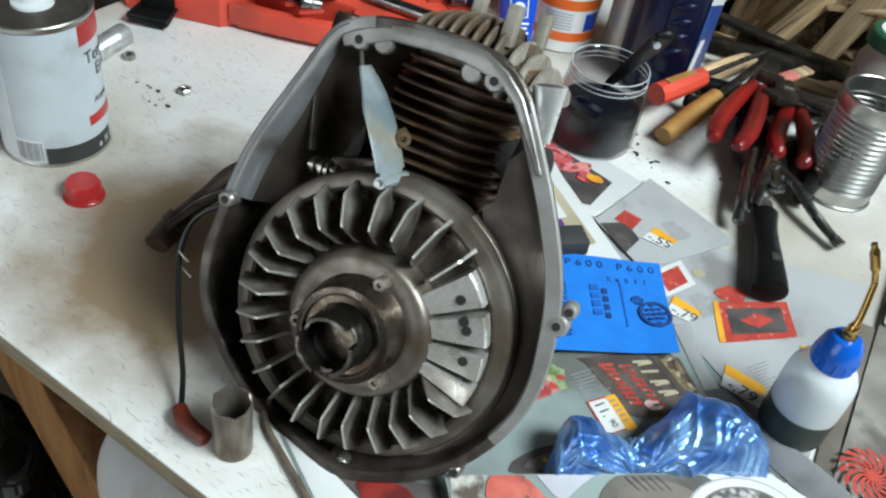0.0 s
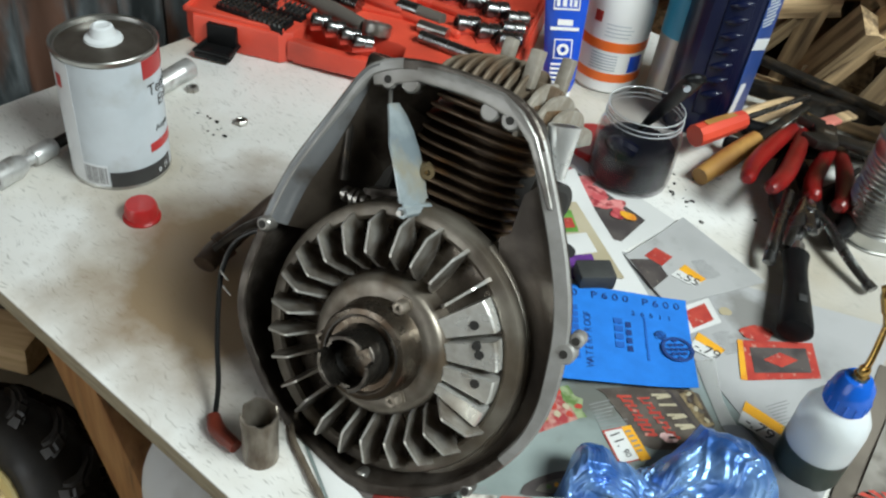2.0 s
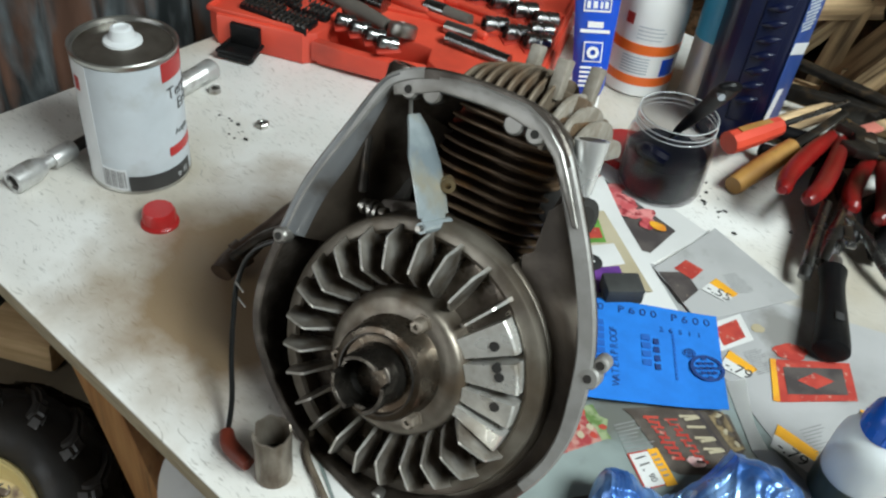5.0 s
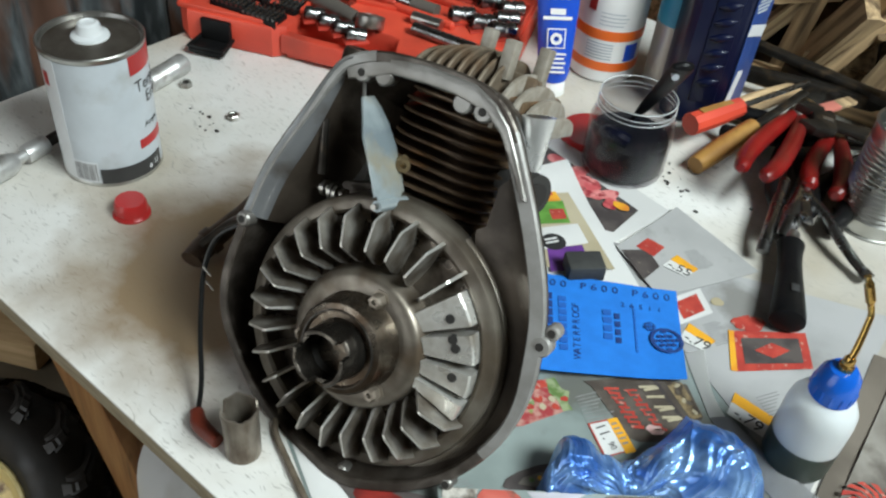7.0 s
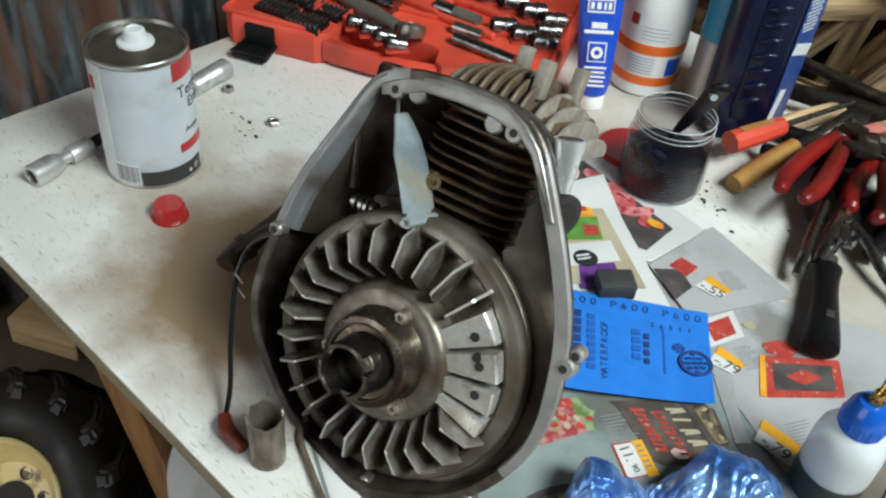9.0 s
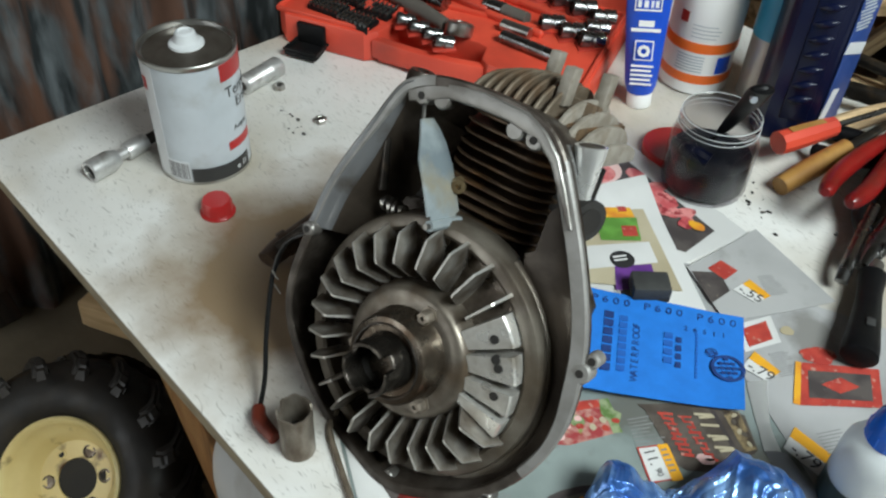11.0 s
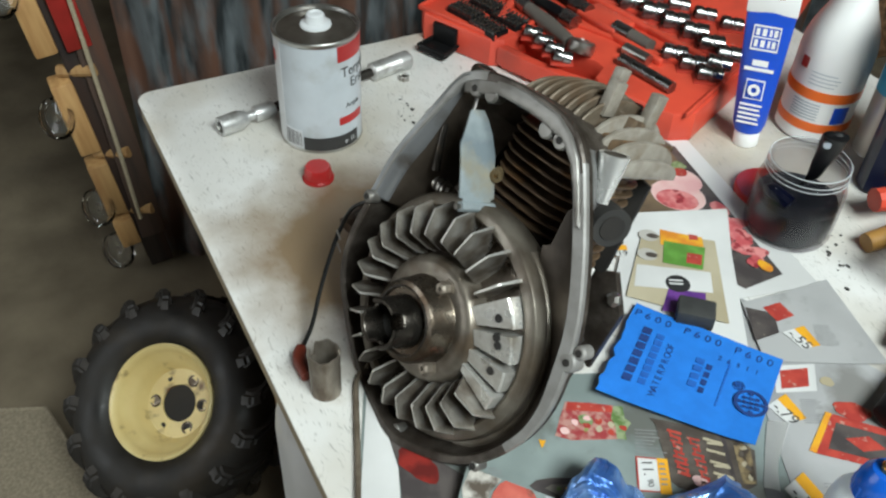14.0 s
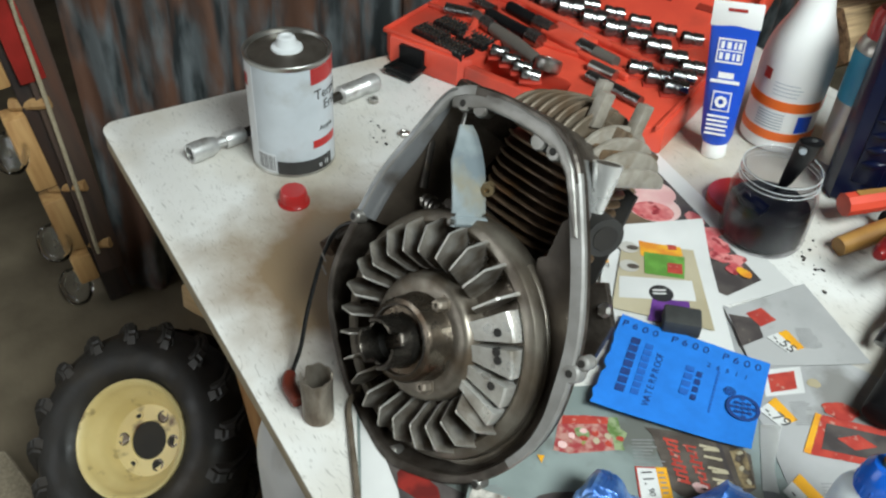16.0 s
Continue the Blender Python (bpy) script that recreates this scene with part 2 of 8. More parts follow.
M = dict(
    desk=desk_laminate(),
    edge=mat("edge_band", (0.42, 0.36, 0.25), (0.3, 0.25, 0.17), rough=0.6, scale=12, stretch=(3, 20, 20), bump=0.1),
    concrete=mat("concrete", (0.17, 0.138, 0.092), (0.10, 0.079, 0.051), rough=0.8, scale=7, dirt=(0.075, 0.061, 0.043), dirt_scale=2.4, bump=0.35, bump_scale=90),
    plaster=mat("plaster", (0.12, 0.10, 0.075), (0.085, 0.068, 0.048), rough=0.9, scale=4, bump=0.2, bump_scale=60),
    sacking=mat("sacking", (0.26, 0.22, 0.155), (0.18, 0.15, 0.105), rough=0.95, scale=160, bump=0.6, bump_scale=300),
    darkwood=mat("dark_board", (0.08, 0.052, 0.04), (0.032, 0.028, 0.028), rough=0.5, rough2=0.75, scale=6, stretch=(6, 6, 0.7), dirt=(0.10, 0.045, 0.028),
                 dirt_scale=3.2, dirt_lo=0.5, dirt_hi=0.72, bump=0.4, bump_scale=40, random=0.45),
    rustsheet=mat("rusty_painted_sheet", (0.160, 0.180, 0.190), (0.028, 0.034, 0.036), rough=0.34, rough2=0.62, metal=0.1, scale=13, stretch=(1.6, 2, 0.55), lo=0.40, hi=0.60, detail=9, dirt=(0.135, 0.070, 0.048),
                  dirt_scale=7.5, dirt_lo=0.46, dirt_hi=0.60, bump=0.6, bump_scale=45),
    redpaint=mat("red_paint", (0.42, 0.03, 0.025), (0.25, 0.02, 0.015), rough=0.45, scale=14, dirt=(0.08, 0.03, 0.02)),
    pine=mat("raw_pine", (0.50, 0.30, 0.12), (0.36, 0.19, 0.07), rough=0.65, scale=9, stretch=(8, 8, 0.8), bump=0.25, random=0.25),
    chunkwood=mat("pale_split_wood", (0.66, 0.46, 0.25), (0.50, 0.33, 0.16), rough=0.75, scale=9, stretch=(1, 9, 9), bump=0.4),
    legwood=mat("brown_wood", (0.40, 0.20, 0.075), (0.28, 0.12, 0.04), rough=0.5, scale=8, stretch=(10, 10, 1), dirt=(0.1, 0.05, 0.02), bump=0.2),
    split=mat("split_firewood", (0.56, 0.40, 0.225), (0.34, 0.225, 0.12), rough=0.8, scale=10, stretch=(1, 12, 12), dirt=(0.09, 0.058, 0.034), dirt_scale=5, dirt_lo=0.47, dirt_hi=0.70, bump=0.7, random=0.45),
    bark=mat("bark", (0.11, 0.07, 0.045), (0.04, 0.028, 0.02), rough=0.95, scale=30, bump=1.0, bump_scale=50),
    castdark=mat("oily_cast_alloy", (0.105, 0.09, 0.077), (0.045, 0.036, 0.029), rough=0.3, rough2=0.48, metal=0.55, scale=55, dirt=(0.028, 0.02, 0.015), dirt_scale=26,
                 dirt_lo=0.42, dirt_hi=0.66, bump=0.3, bump_scale=260),
    castclean=mat("worn_cast_alloy", (0.30, 0.30, 0.295), (0.20, 0.196, 0.188), rough=0.36, rough2=0.48, metal=0.6, scale=50, dirt=(0.12, 0.10, 0.085), dirt_scale=40,
                  dirt_lo=0.56, dirt_hi=0.76, bump=0.15, bump_scale=300),
    earalloy=mat("dull_ear_alloy", (0.30, 0.295, 0.285), (0.18, 0.17, 0.155), rough=0.5, rough2=0.62, metal=0.25, scale=60, dirt=(0.1, 0.08, 0.06), dirt_scale=90, bump=0.2),
    ductedge=mat("worn_duct_edge", (0.205, 0.182, 0.15), (0.085, 0.068, 0.052), rough=0.28, rough2=0.42, metal=0.5, scale=30, dirt=(0.10, 0.075, 0.05), dirt_scale=22, dirt_lo=0.5, dirt_hi=0.72, bump=0.12),
    landalloy=mat("worn_grey_flange", (0.30, 0.295, 0.285), (0.185, 0.176, 0.164), rough=0.42, rough2=0.55, metal=0.28, scale=26, dirt=(0.10, 0.085, 0.07), dirt_scale=34,
                  dirt_lo=0.58, dirt_hi=0.80, bump=0.12, bump_scale=260),
    hubplate=mat("stained_hub_plate", (0.195, 0.170, 0.140), (0.075, 0.058, 0.043), rough=0.36, rough2=0.50, metal=0.6, scale=34, lo=0.36, hi=0.64, dirt=(0.10, 0.07, 0.045), dirt_scale=38, dirt_lo=0.50, dirt_hi=0.70, bump=0.15),
    fan=mat("fan_alloy", (0.66, 0.64, 0.60), (0.42, 0.38, 0.325), rough=0.26, rough2=0.42, metal=0.72, scale=60, dirt=(0.11, 0.08, 0.055), dirt_scale=24,
            dirt_lo=0.40, dirt_hi=0.64, bump=0.15, bump_scale=300),
    # for worn blade edges, and blocks brightened as the lit sector
    fanbarelit=mat("bare_and_lit_fan_alloy", (0.76, 0.75, 0.72), (0.55, 0.53, 0.49), rough=0.26, rough2=0.40, metal=0.65, scale=70, dirt=(0.3, 0.25, 0.19), dirt_scale=45,
                dirt_lo=0.58, dirt_hi=0.78, bump=0.12, bump_scale=300),
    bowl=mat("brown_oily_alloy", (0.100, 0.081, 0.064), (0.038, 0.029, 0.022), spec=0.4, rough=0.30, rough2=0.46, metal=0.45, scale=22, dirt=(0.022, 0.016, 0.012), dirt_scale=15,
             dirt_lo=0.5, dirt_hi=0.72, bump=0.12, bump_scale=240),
    fandisc=mat("fan_disc_alloy", (0.19, 0.16, 0.13), (0.07, 0.055, 0.042), rough=0.26, rough2=0.42, metal=0.8, scale=80, dirt=(0.055, 0.04, 0.029), dirt_scale=28,
                dirt_lo=0.42, dirt_hi=0.66, bump=0.2, bump_scale=200),
    rustbrown=mat("rust_brown_casting", (0.075, 0.045, 0.027), (0.04, 0.024, 0.015), rough=0.42, rough2=0.6, metal=0.3, scale=60, dirt=(0.03, 0.02, 0.014), dirt_scale=24, bump=0.3, bump_scale=200),
    cupsteel=mat("black_oily_steel", (0.12, 0.108, 0.094), (0.030, 0.025, 0.021), rough=0.18, rough2=0.36, metal=0.92, scale=60, dirt=(0.11, 0.088, 0.066), dirt_scale=45, dirt_lo=0.60, dirt_hi=0.72, bump=0.2),
    hub=mat("rusty_steel_hub", (0.175, 0.148, 0.118), (0.075, 0.056, 0.041), rough=0.20, rough2=0.38, metal=0.92, scale=70, dirt=(0.085, 0.052, 0.03), dirt_scale=42, bump=0.15),
    # black of the dirt crumbs, and painted shade inside holes and recesses
    black=mat("black_dirt_and_hole_shade", (0.012, 0.011, 0.01), (0.02, 0.017, 0.014), rough=0.7, scale=20),
    headboss=mat("pale_head_alloy", (0.36, 0.33, 0.285), (0.24, 0.21, 0.17), rough=0.5, rough2=0.62, metal=0.25, scale=70, dirt=(0.2, 0.15, 0.1), dirt_scale=40, bump=0.2),
    dirtybrass=mat("dirty_brass", (0.36, 0.27, 0.15), (0.22, 0.16, 0.09), rough=0.4, metal=0.8, scale=60, dirt=(0.08, 0.055, 0.03), dirt_scale=50),
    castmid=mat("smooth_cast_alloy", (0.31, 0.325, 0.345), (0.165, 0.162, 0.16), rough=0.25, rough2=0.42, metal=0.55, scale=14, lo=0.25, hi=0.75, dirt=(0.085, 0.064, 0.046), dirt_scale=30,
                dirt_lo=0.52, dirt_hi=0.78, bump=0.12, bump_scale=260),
    flange=mat("oily_flange_alloy", (0.235, 0.228, 0.215), (0.135, 0.126, 0.114), rough=0.28, rough2=0.42, metal=0.5, scale=22, dirt=(0.07, 0.056, 0.044), dirt_scale=26,
               dirt_lo=0.54, dirt_hi=0.76, bump=0.15, bump_scale=260),
    headalloy=mat("grey_head_alloy", (0.19, 0.155, 0.115), (0.10, 0.075, 0.05), rough=0.5, rough2=0.65, metal=0.25, scale=60, dirt=(0.12, 0.06, 0.026), dirt_scale=26,
                  dirt_lo=0.42, dirt_hi=0.72, bump=0.25, bump_scale=280),
    barrel=mat("oily_barrel", (0.17, 0.112, 0.066), (0.07, 0.045, 0.028), rough=0.38, rough2=0.55, metal=0.35, scale=40, dirt=(0.26, 0.125, 0.04), dirt_scale=30, bump=0.25),
    zinc=mat("zinc_plate", (0.46, 0.52, 0.54), (0.22, 0.265, 0.29), rough=0.28, rough2=0.45, metal=0.45, scale=26, lo=0.36, hi=0.62, dirt=(0.36, 0.33, 0.25), dirt_scale=30,
             dirt_lo=0.52, dirt_hi=0.70, bump=0.08),
    chrome=mat("chrome", (0.33, 0.33, 0.33), (0.17, 0.17, 0.17), rough=0.20, rough2=0.34, metal=1, scale=40),
    polish=mat("polished_alloy", (0.86, 0.86, 0.85), (0.70, 0.70, 0.69), rough=0.22, rough2=0.34, metal=0.7, scale=40),
    satin=mat("satin_chrome", (0.66, 0.66, 0.65), (0.50, 0.50, 0.49), rough=0.34, rough2=0.46, metal=0.75, scale=50, dirt=(0.3, 0.28, 0.25), dirt_scale=70),
    steel=mat("bright_steel", (0.52, 0.51, 0.49), (0.36, 0.34, 0.31), rough=0.28, rough2=0.42, metal=1, scale=26, dirt=(0.18, 0.13, 0.09), dirt_scale=24),
    pipe=mat("old_steel_pipe", (0.34, 0.30, 0.25), (0.13, 0.10, 0.075), rough=0.32, rough2=0.52, metal=0.65, scale=60, stretch=(1, 1, 0.35), dirt=(0.09, 0.06, 0.038), dirt_scale=55, bump=0.3),
    darksteel=mat("dark_steel", (0.070, 0.064, 0.058), (0.032, 0.028, 0.024), rough=0.32, rough2=0.5, metal=0.8, scale=40, dirt=(0.12, 0.085, 0.055), dirt_scale=50, dirt_lo=0.58, dirt_hi=0.75, bump=0.15),
    tin=mat("tin_plate", (0.58, 0.58, 0.56), (0.45, 0.45, 0.43), rough=0.26, rough2=0.38, metal=1, scale=20),
    rubber=mat("black_rubber", (0.022, 0.021, 0.02), (0.035, 0.033, 0.03), rough=0.55, rough2=0.75, scale=22, dirt=(0.07, 0.06, 0.048), dirt_scale=8, bump=0.2),
    tyre=mat("dusty_tyre_rubber", (0.013, 0.012, 0.011), (0.021, 0.018, 0.015), rough=0.42, rough2=0.7, spec=0.4, scale=30, dirt=(0.036, 0.027, 0.018), dirt_scale=11, dirt_lo=0.50, dirt_hi=0.72, bump=0.45, bump_scale=60),
    plastic_black=mat("black_plastic", (0.005, 0.005, 0.006), (0.008, 0.008, 0.008), spec=0.14, rough=0.42, scale=30, bump=0.1),
    cream=mat("cream_paint", (0.86, 0.71, 0.34), (0.76, 0.60, 0.26), rough=0.4, scale=12, dirt=(0.16, 0.08, 0.03), dirt_scale=24, dirt_lo=0.57, dirt_hi=0.70, bump=0.1),
    white=mat("white_plastic", (0.86, 0.86, 0.85), (0.82, 0.82, 0.81), rough=0.3, scale=20),
    canister=mat("milky_plastic", (0.76, 0.77, 0.77), (0.68, 0.69, 0.68), rough=0.4, scale=8, dirt=(0.4, 0.38, 0.33), dirt_scale=6),
    lidtin=mat("stained_tin_lid", (0.20, 0.18, 0.155), (0.11, 0.094, 0.076), rough=0.35, rough2=0.5, metal=0.85, scale=30, dirt=(0.07, 0.05, 0.035), dirt_scale=22),
    spoutplastic=mat("grey_white_plastic", (0.62, 0.64, 0.65), (0.55, 0.57, 0.58), rough=0.45, scale=20),
    label=mat("can_label", (0.50, 0.54, 0.575), (0.45, 0.485, 0.515), rough=0.32, scale=30, dirt=(0.36, 0.365, 0.36), dirt_scale=22, bump=0.05),
    label_white=mat("label_white", (0.66, 0.675, 0.69), (0.6, 0.615, 0.63), rough=0.35, scale=20),
    label_black=mat("label_black", (0.02, 0.02, 0.022), (0.035, 0.035, 0.035), rough=0.4, scale=20),
    ink=mat("dark_print", (0.06, 0.06, 0.06), (0.09, 0.09, 0.09), rough=0.6, scale=40),
    inkgrey=mat("fine_print", (0.20, 0.20, 0.20), (0.27, 0.27, 0.27), rough=0.6, scale=90),
    red=mat("red_plastic", (0.46, 0.022, 0.022), (0.34, 0.015, 0.015), rough=0.3, scale=20),
    casered=mat("red_case_plastic", (0.70, 0.078, 0.040), (0.58, 0.058, 0.032), rough=0.45, scale=14, dirt=(0.4, 0.05, 0.03), dirt_scale=10, bump=0.08, bump_scale=200),
    grip=mat("red_grip_plastic", (0.27, 0.010, 0.009), (0.15, 0.007, 0.006), rough=0.3, scale=20, dirt=(0.12, 0.02, 0.015), dirt_scale=14),
    orange=mat("orange_print", (0.85, 0.16, 0.02), (0.8, 0.14, 0.015), rough=0.35, scale=20),
    blue=mat("blue_print", (0.012, 0.075, 0.55), (0.012, 0.075, 0.52), rough=0.35, scale=20),
    navy=mat("navy_plastic", (0.004, 0.007, 0.030), (0.003, 0.005, 0.022), spec=0.35, rough=0.3, scale=14),
    jugblue=mat("jug_label_blue", (0.03, 0.07, 0.26), (0.022, 0.055, 0.2), rough=0.35, scale=30),
    capblue=mat("blue_cap", (0.008, 0.11, 0.56), (0.006, 0.09, 0.47), rough=0.22, scale=20),
    teal=mat("teal_print", (0.05, 0.28, 0.42), (0.03, 0.2, 0.33), rough=0.3, scale=18),
    greycan=mat("grey_can", (0.44, 0.41, 0.37), (0.34, 0.31, 0.27), rough=0.3, metal=0.5, scale=10),
    abrasive=mat("blue_sandpaper_back", (0.012, 0.20, 0.72), (0.01, 0.17, 0.63), rough=0.7, scale=60, bump=0.1, bump_scale=500),
    inkblue=mat("dark_blue_print", (0.008, 0.035, 0.16), (0.01, 0.05, 0.22), rough=0.7, scale=120),
    # pale and deep blue mottling imitates highlights along the creases
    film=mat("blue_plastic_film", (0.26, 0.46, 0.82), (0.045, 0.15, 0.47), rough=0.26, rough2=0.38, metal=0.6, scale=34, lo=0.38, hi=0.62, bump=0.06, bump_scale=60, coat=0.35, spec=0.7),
    inkfaint=mat("faint_blue_print", (0.010, 0.10, 0.42), (0.012, 0.12, 0.48), rough=0.7, scale=160),
    brass=mat("brass", (0.62, 0.40, 0.13), (0.48, 0.28, 0.08), rough=0.25, metal=1, scale=30),
    orangewood=mat("worn_wood_handle", (0.45, 0.24, 0.06), (0.3, 0.14, 0.035), rough=0.5, scale=30, stretch=(1, 1, 0.2), dirt=(0.14, 0.07, 0.02), dirt_scale=20),
    yellow=mat("yellow_print", (0.85, 0.42, 0.02), (0.78, 0.36, 0.02), rough=0.6, scale=40),
    cable=mat("black_cable", (0.006, 0.006, 0.006), (0.010, 0.010, 0.010), spec=0.3, rough=0.3, scale=40),
    cord=mat("brown_cord", (0.14, 0.11, 0.08), (0.08, 0.06, 0.04), rough=0.8, scale=80, bump=0.4),
    redboot=mat("red_rubber_boot", (0.17, 0.026, 0.011), (0.085, 0.013, 0.006), rough=0.5, scale=20, dirt=(0.07, 0.02, 0.015), dirt_scale=14),
    rubberblock=mat("dark_rubber_block", (0.045, 0.047, 0.045), (0.03, 0.03, 0.03), rough=0.75, scale=40, bump=0.3),
    clear=glass("clear_glass", (0.96, 0.98, 0.98)),
    jarglass=glass("jar_glass", (0.95, 0.94, 0.95)),
    milky=glass("milky_bottle_plastic", (0.92, 0.95, 0.96), rough=0.38, ior=1.2),
    liquid=mat("black_wash_fluid", (0.012, 0.013, 0.018), (0.02, 0.022, 0.03), rough=0.4, spec=0.25, scale=12),
    oilwall=mat("oil_wetted_bottle_wall", (0.030, 0.042, 0.032), (0.045, 0.058, 0.048), rough=0.35, rough2=0.45, scale=14, spec=0.4),
    oil=mat("green_oil", (0.006, 0.014, 0.007), (0.010, 0.020, 0.011), spec=0.2, rough=0.45, scale=10),
)
pale = M["jarglass"].node_tree
pale.nodes.remove(pale.nodes["Principled BSDF"])
see, blend, fres = pale.nodes.new("ShaderNodeBsdfTransparent"), pale.nodes.new("ShaderNodeMixShader"), pale.nodes.new("ShaderNodeLayerWeight")
gloss = pale.nodes.new("ShaderNodeBsdfGlossy")
gloss.inputs["Roughness"].default_value = 0.05
fres.inputs["Blend"].default_value = 0.06
see.inputs["Color"].default_value = (0.80, 0.79, 0.80, 1)
pale.links.new(fres.outputs["Facing"], blend.inputs[0])
pale.links.new(see.outputs[0], blend.inputs[1])
pale.links.new(gloss.outputs[0], blend.inputs[2])
pale.links.new(blend.outputs[0], pale.nodes["Material Output"].inputs["Surface"])
milky = M["milky"].node_tree
milky.nodes["Principled BSDF"].inputs["Transmission Weight"].default_value = 0.0
see, blend = milky.nodes.new("ShaderNodeBsdfTransparent"), milky.nodes.new("ShaderNodeMixShader")
see.inputs["Color"].default_value = (0.95, 0.97, 0.98, 1)
blend.inputs[0].default_value = 0.42
milky.links.new(see.outputs[0], blend.inputs[1])
milky.links.new(milky.nodes["Principled BSDF"].outputs[0], blend.inputs[2])
milky.links.new(blend.outputs[0], milky.nodes["Material Output"].inputs["Surface"])
# printed paper: page grounds and picture patches
PAGE = {k: mat("print_" + k, a, b, rough=0.5, scale=sc, lo=0.42, hi=0.58, dirt=d, dirt_scale=ds, dirt_lo=dl, dirt_hi=dl + 0.06, bump=0.05) for k, a, b, sc, d, ds, dl in (
    ("white", (0.70, 0.70, 0.69), (0.60, 0.60, 0.59), 6, None, 1, 1),
    ("grey", (0.42, 0.42, 0.425), (0.33, 0.33, 0.333), 7, (0.24, 0.235, 0.225), 6, 0.56),
    ("pale", (0.44, 0.44, 0.44), (0.35, 0.35, 0.35), 8, (0.25, 0.245, 0.235), 9, 0.57),
    ("board", (0.19, 0.135, 0.085), (0.115, 0.08, 0.05), 14, None, 1, 1),
    ("green", (0.275, 0.325, 0.315), (0.205, 0.245, 0.235), 9, (0.14, 0.145, 0.13), 8, 0.55),
    ("news", (0.30, 0.28, 0.25), (0.19, 0.172, 0.15), 14, (0.13, 0.115, 0.10), 12, 0.56),
    ("blank", (0.50, 0.48, 0.44), (0.42, 0.40, 0.365), 5, None, 1, 1),
    ("tan", (0.42, 0.36, 0.24), (0.5, 0.44, 0.31), 8, None, 1, 1),
    ("kraft", (0.20, 0.172, 0.142), (0.13, 0.11, 0.09), 8, None, 1, 1),
    ("meat", (0.55, 0.10, 0.11), (0.72, 0.27, 0.26), 55, (0.3, 0.03, 0.04), 70, 0.55),
    ("ham", (0.75, 0.42, 0.42), (0.8, 0.55, 0.52), 22, None, 1, 1),
    ("dark", (0.06, 0.05, 0.05), (0.1, 0.085, 0.08), 40, (0.35, 0.3, 0.24), 160, 0.7),
    ("fruit", (0.36, 0.05, 0.055), (0.5, 0.26, 0.22), 110, (0.2, 0.32, 0.07), 60, 0.62),
    ("leaf", (0.12, 0.2, 0.06), (0.3, 0.36, 0.2), 120, None, 1, 1),
    ("choc", (0.075, 0.06, 0.05), (0.12, 0.1, 0.085), 50, None, 1, 1),
    ("gold", (0.32, 0.24, 0.13), (0.06, 0.045, 0.035), 100, None, 1, 1),
    ("redink", (0.50, 0.065, 0.045), (0.40, 0.045, 0.035), 60, (0.52, 0.25, 0.2), 150, 0.60),
    ("coffee", (0.14, 0.34, 0.06), (0.1, 0.25, 0.04), 40, None, 1, 1),
    ("amber", (0.8, 0.4, 0.03), (0.7, 0.25, 0.03), 50, None, 1, 1),
    ("purple", (0.16, 0.05, 0.28), (0.1, 0.03, 0.2), 50, None, 1, 1),
    ("silver", (0.48, 0.46, 0.44), (0.09, 0.085, 0.085), 170, None, 1, 1),
    ("salmon", (0.62, 0.16, 0.12), (0.50, 0.10, 0.075), 40, (0.18, 0.08, 0.06), 60, 0.62),
    ("bowl", (0.16, 0.145, 0.125), (0.085, 0.072, 0.06), 16, None, 1, 1),
    ("cherry", (0.26, 0.022, 0.016), (0.12, 0.012, 0.010), 40, None, 1, 1),
    ("tissue", (0.56, 0.53, 0.48), (0.10, 0.078, 0.06), 55, None, 1, 1),
    ("lavender", (0.55, 0.54, 0.58), (0.46, 0.45, 0.49), 12, None, 1, 1),
)}

# ---- building helpers ----


def bm_box(sx, sy, sz, at=(0, 0, 0), bevel=0.0, seg=2, turn=(0, 0, 0)):
    bm = bmesh.new()
    bmesh.ops.create_cube(bm, size=1, matrix=Matrix.Diagonal((sx, sy, sz, 1)))
    if bevel:
        bmesh.ops.bevel(bm, geom=bm.edges[:], offset=bevel, segments=seg, affect="EDGES", profile=0.5)
    bm.transform(pose(*at, *turn))
    return bm


def bm_lathe(profile, seg=40, m=None, close=True):
    """Turns (radius, height) pairs round z; pairs with no radius close the ends."""
    bm = bmesh.new()
    rings = []
    for r, z in profile:
        if r < 1e-6:
            rings.append([bm.verts.new((0, 0, z))])
        else:
            rings.append([bm.verts.new((r * math.cos(2 * math.pi * k / seg), r * math.sin(2 * math.pi * k / seg), z)) for k in range(seg)])
    for a, b in zip(rings, rings[1:]):
        for k in range(seg):
            j = (k + 1) % seg
            f = [a[k % len(a)], a[j % len(a)], b[j % len(b)], b[k % len(b)]]
            f = list(dict.fromkeys(f))
            if len(f) > 2:
                bm.faces.new(f)
    bmesh.ops.recalc_face_normals(bm, faces=bm.faces[:])
    if m is not None:
        bm.transform(m)
    return bm


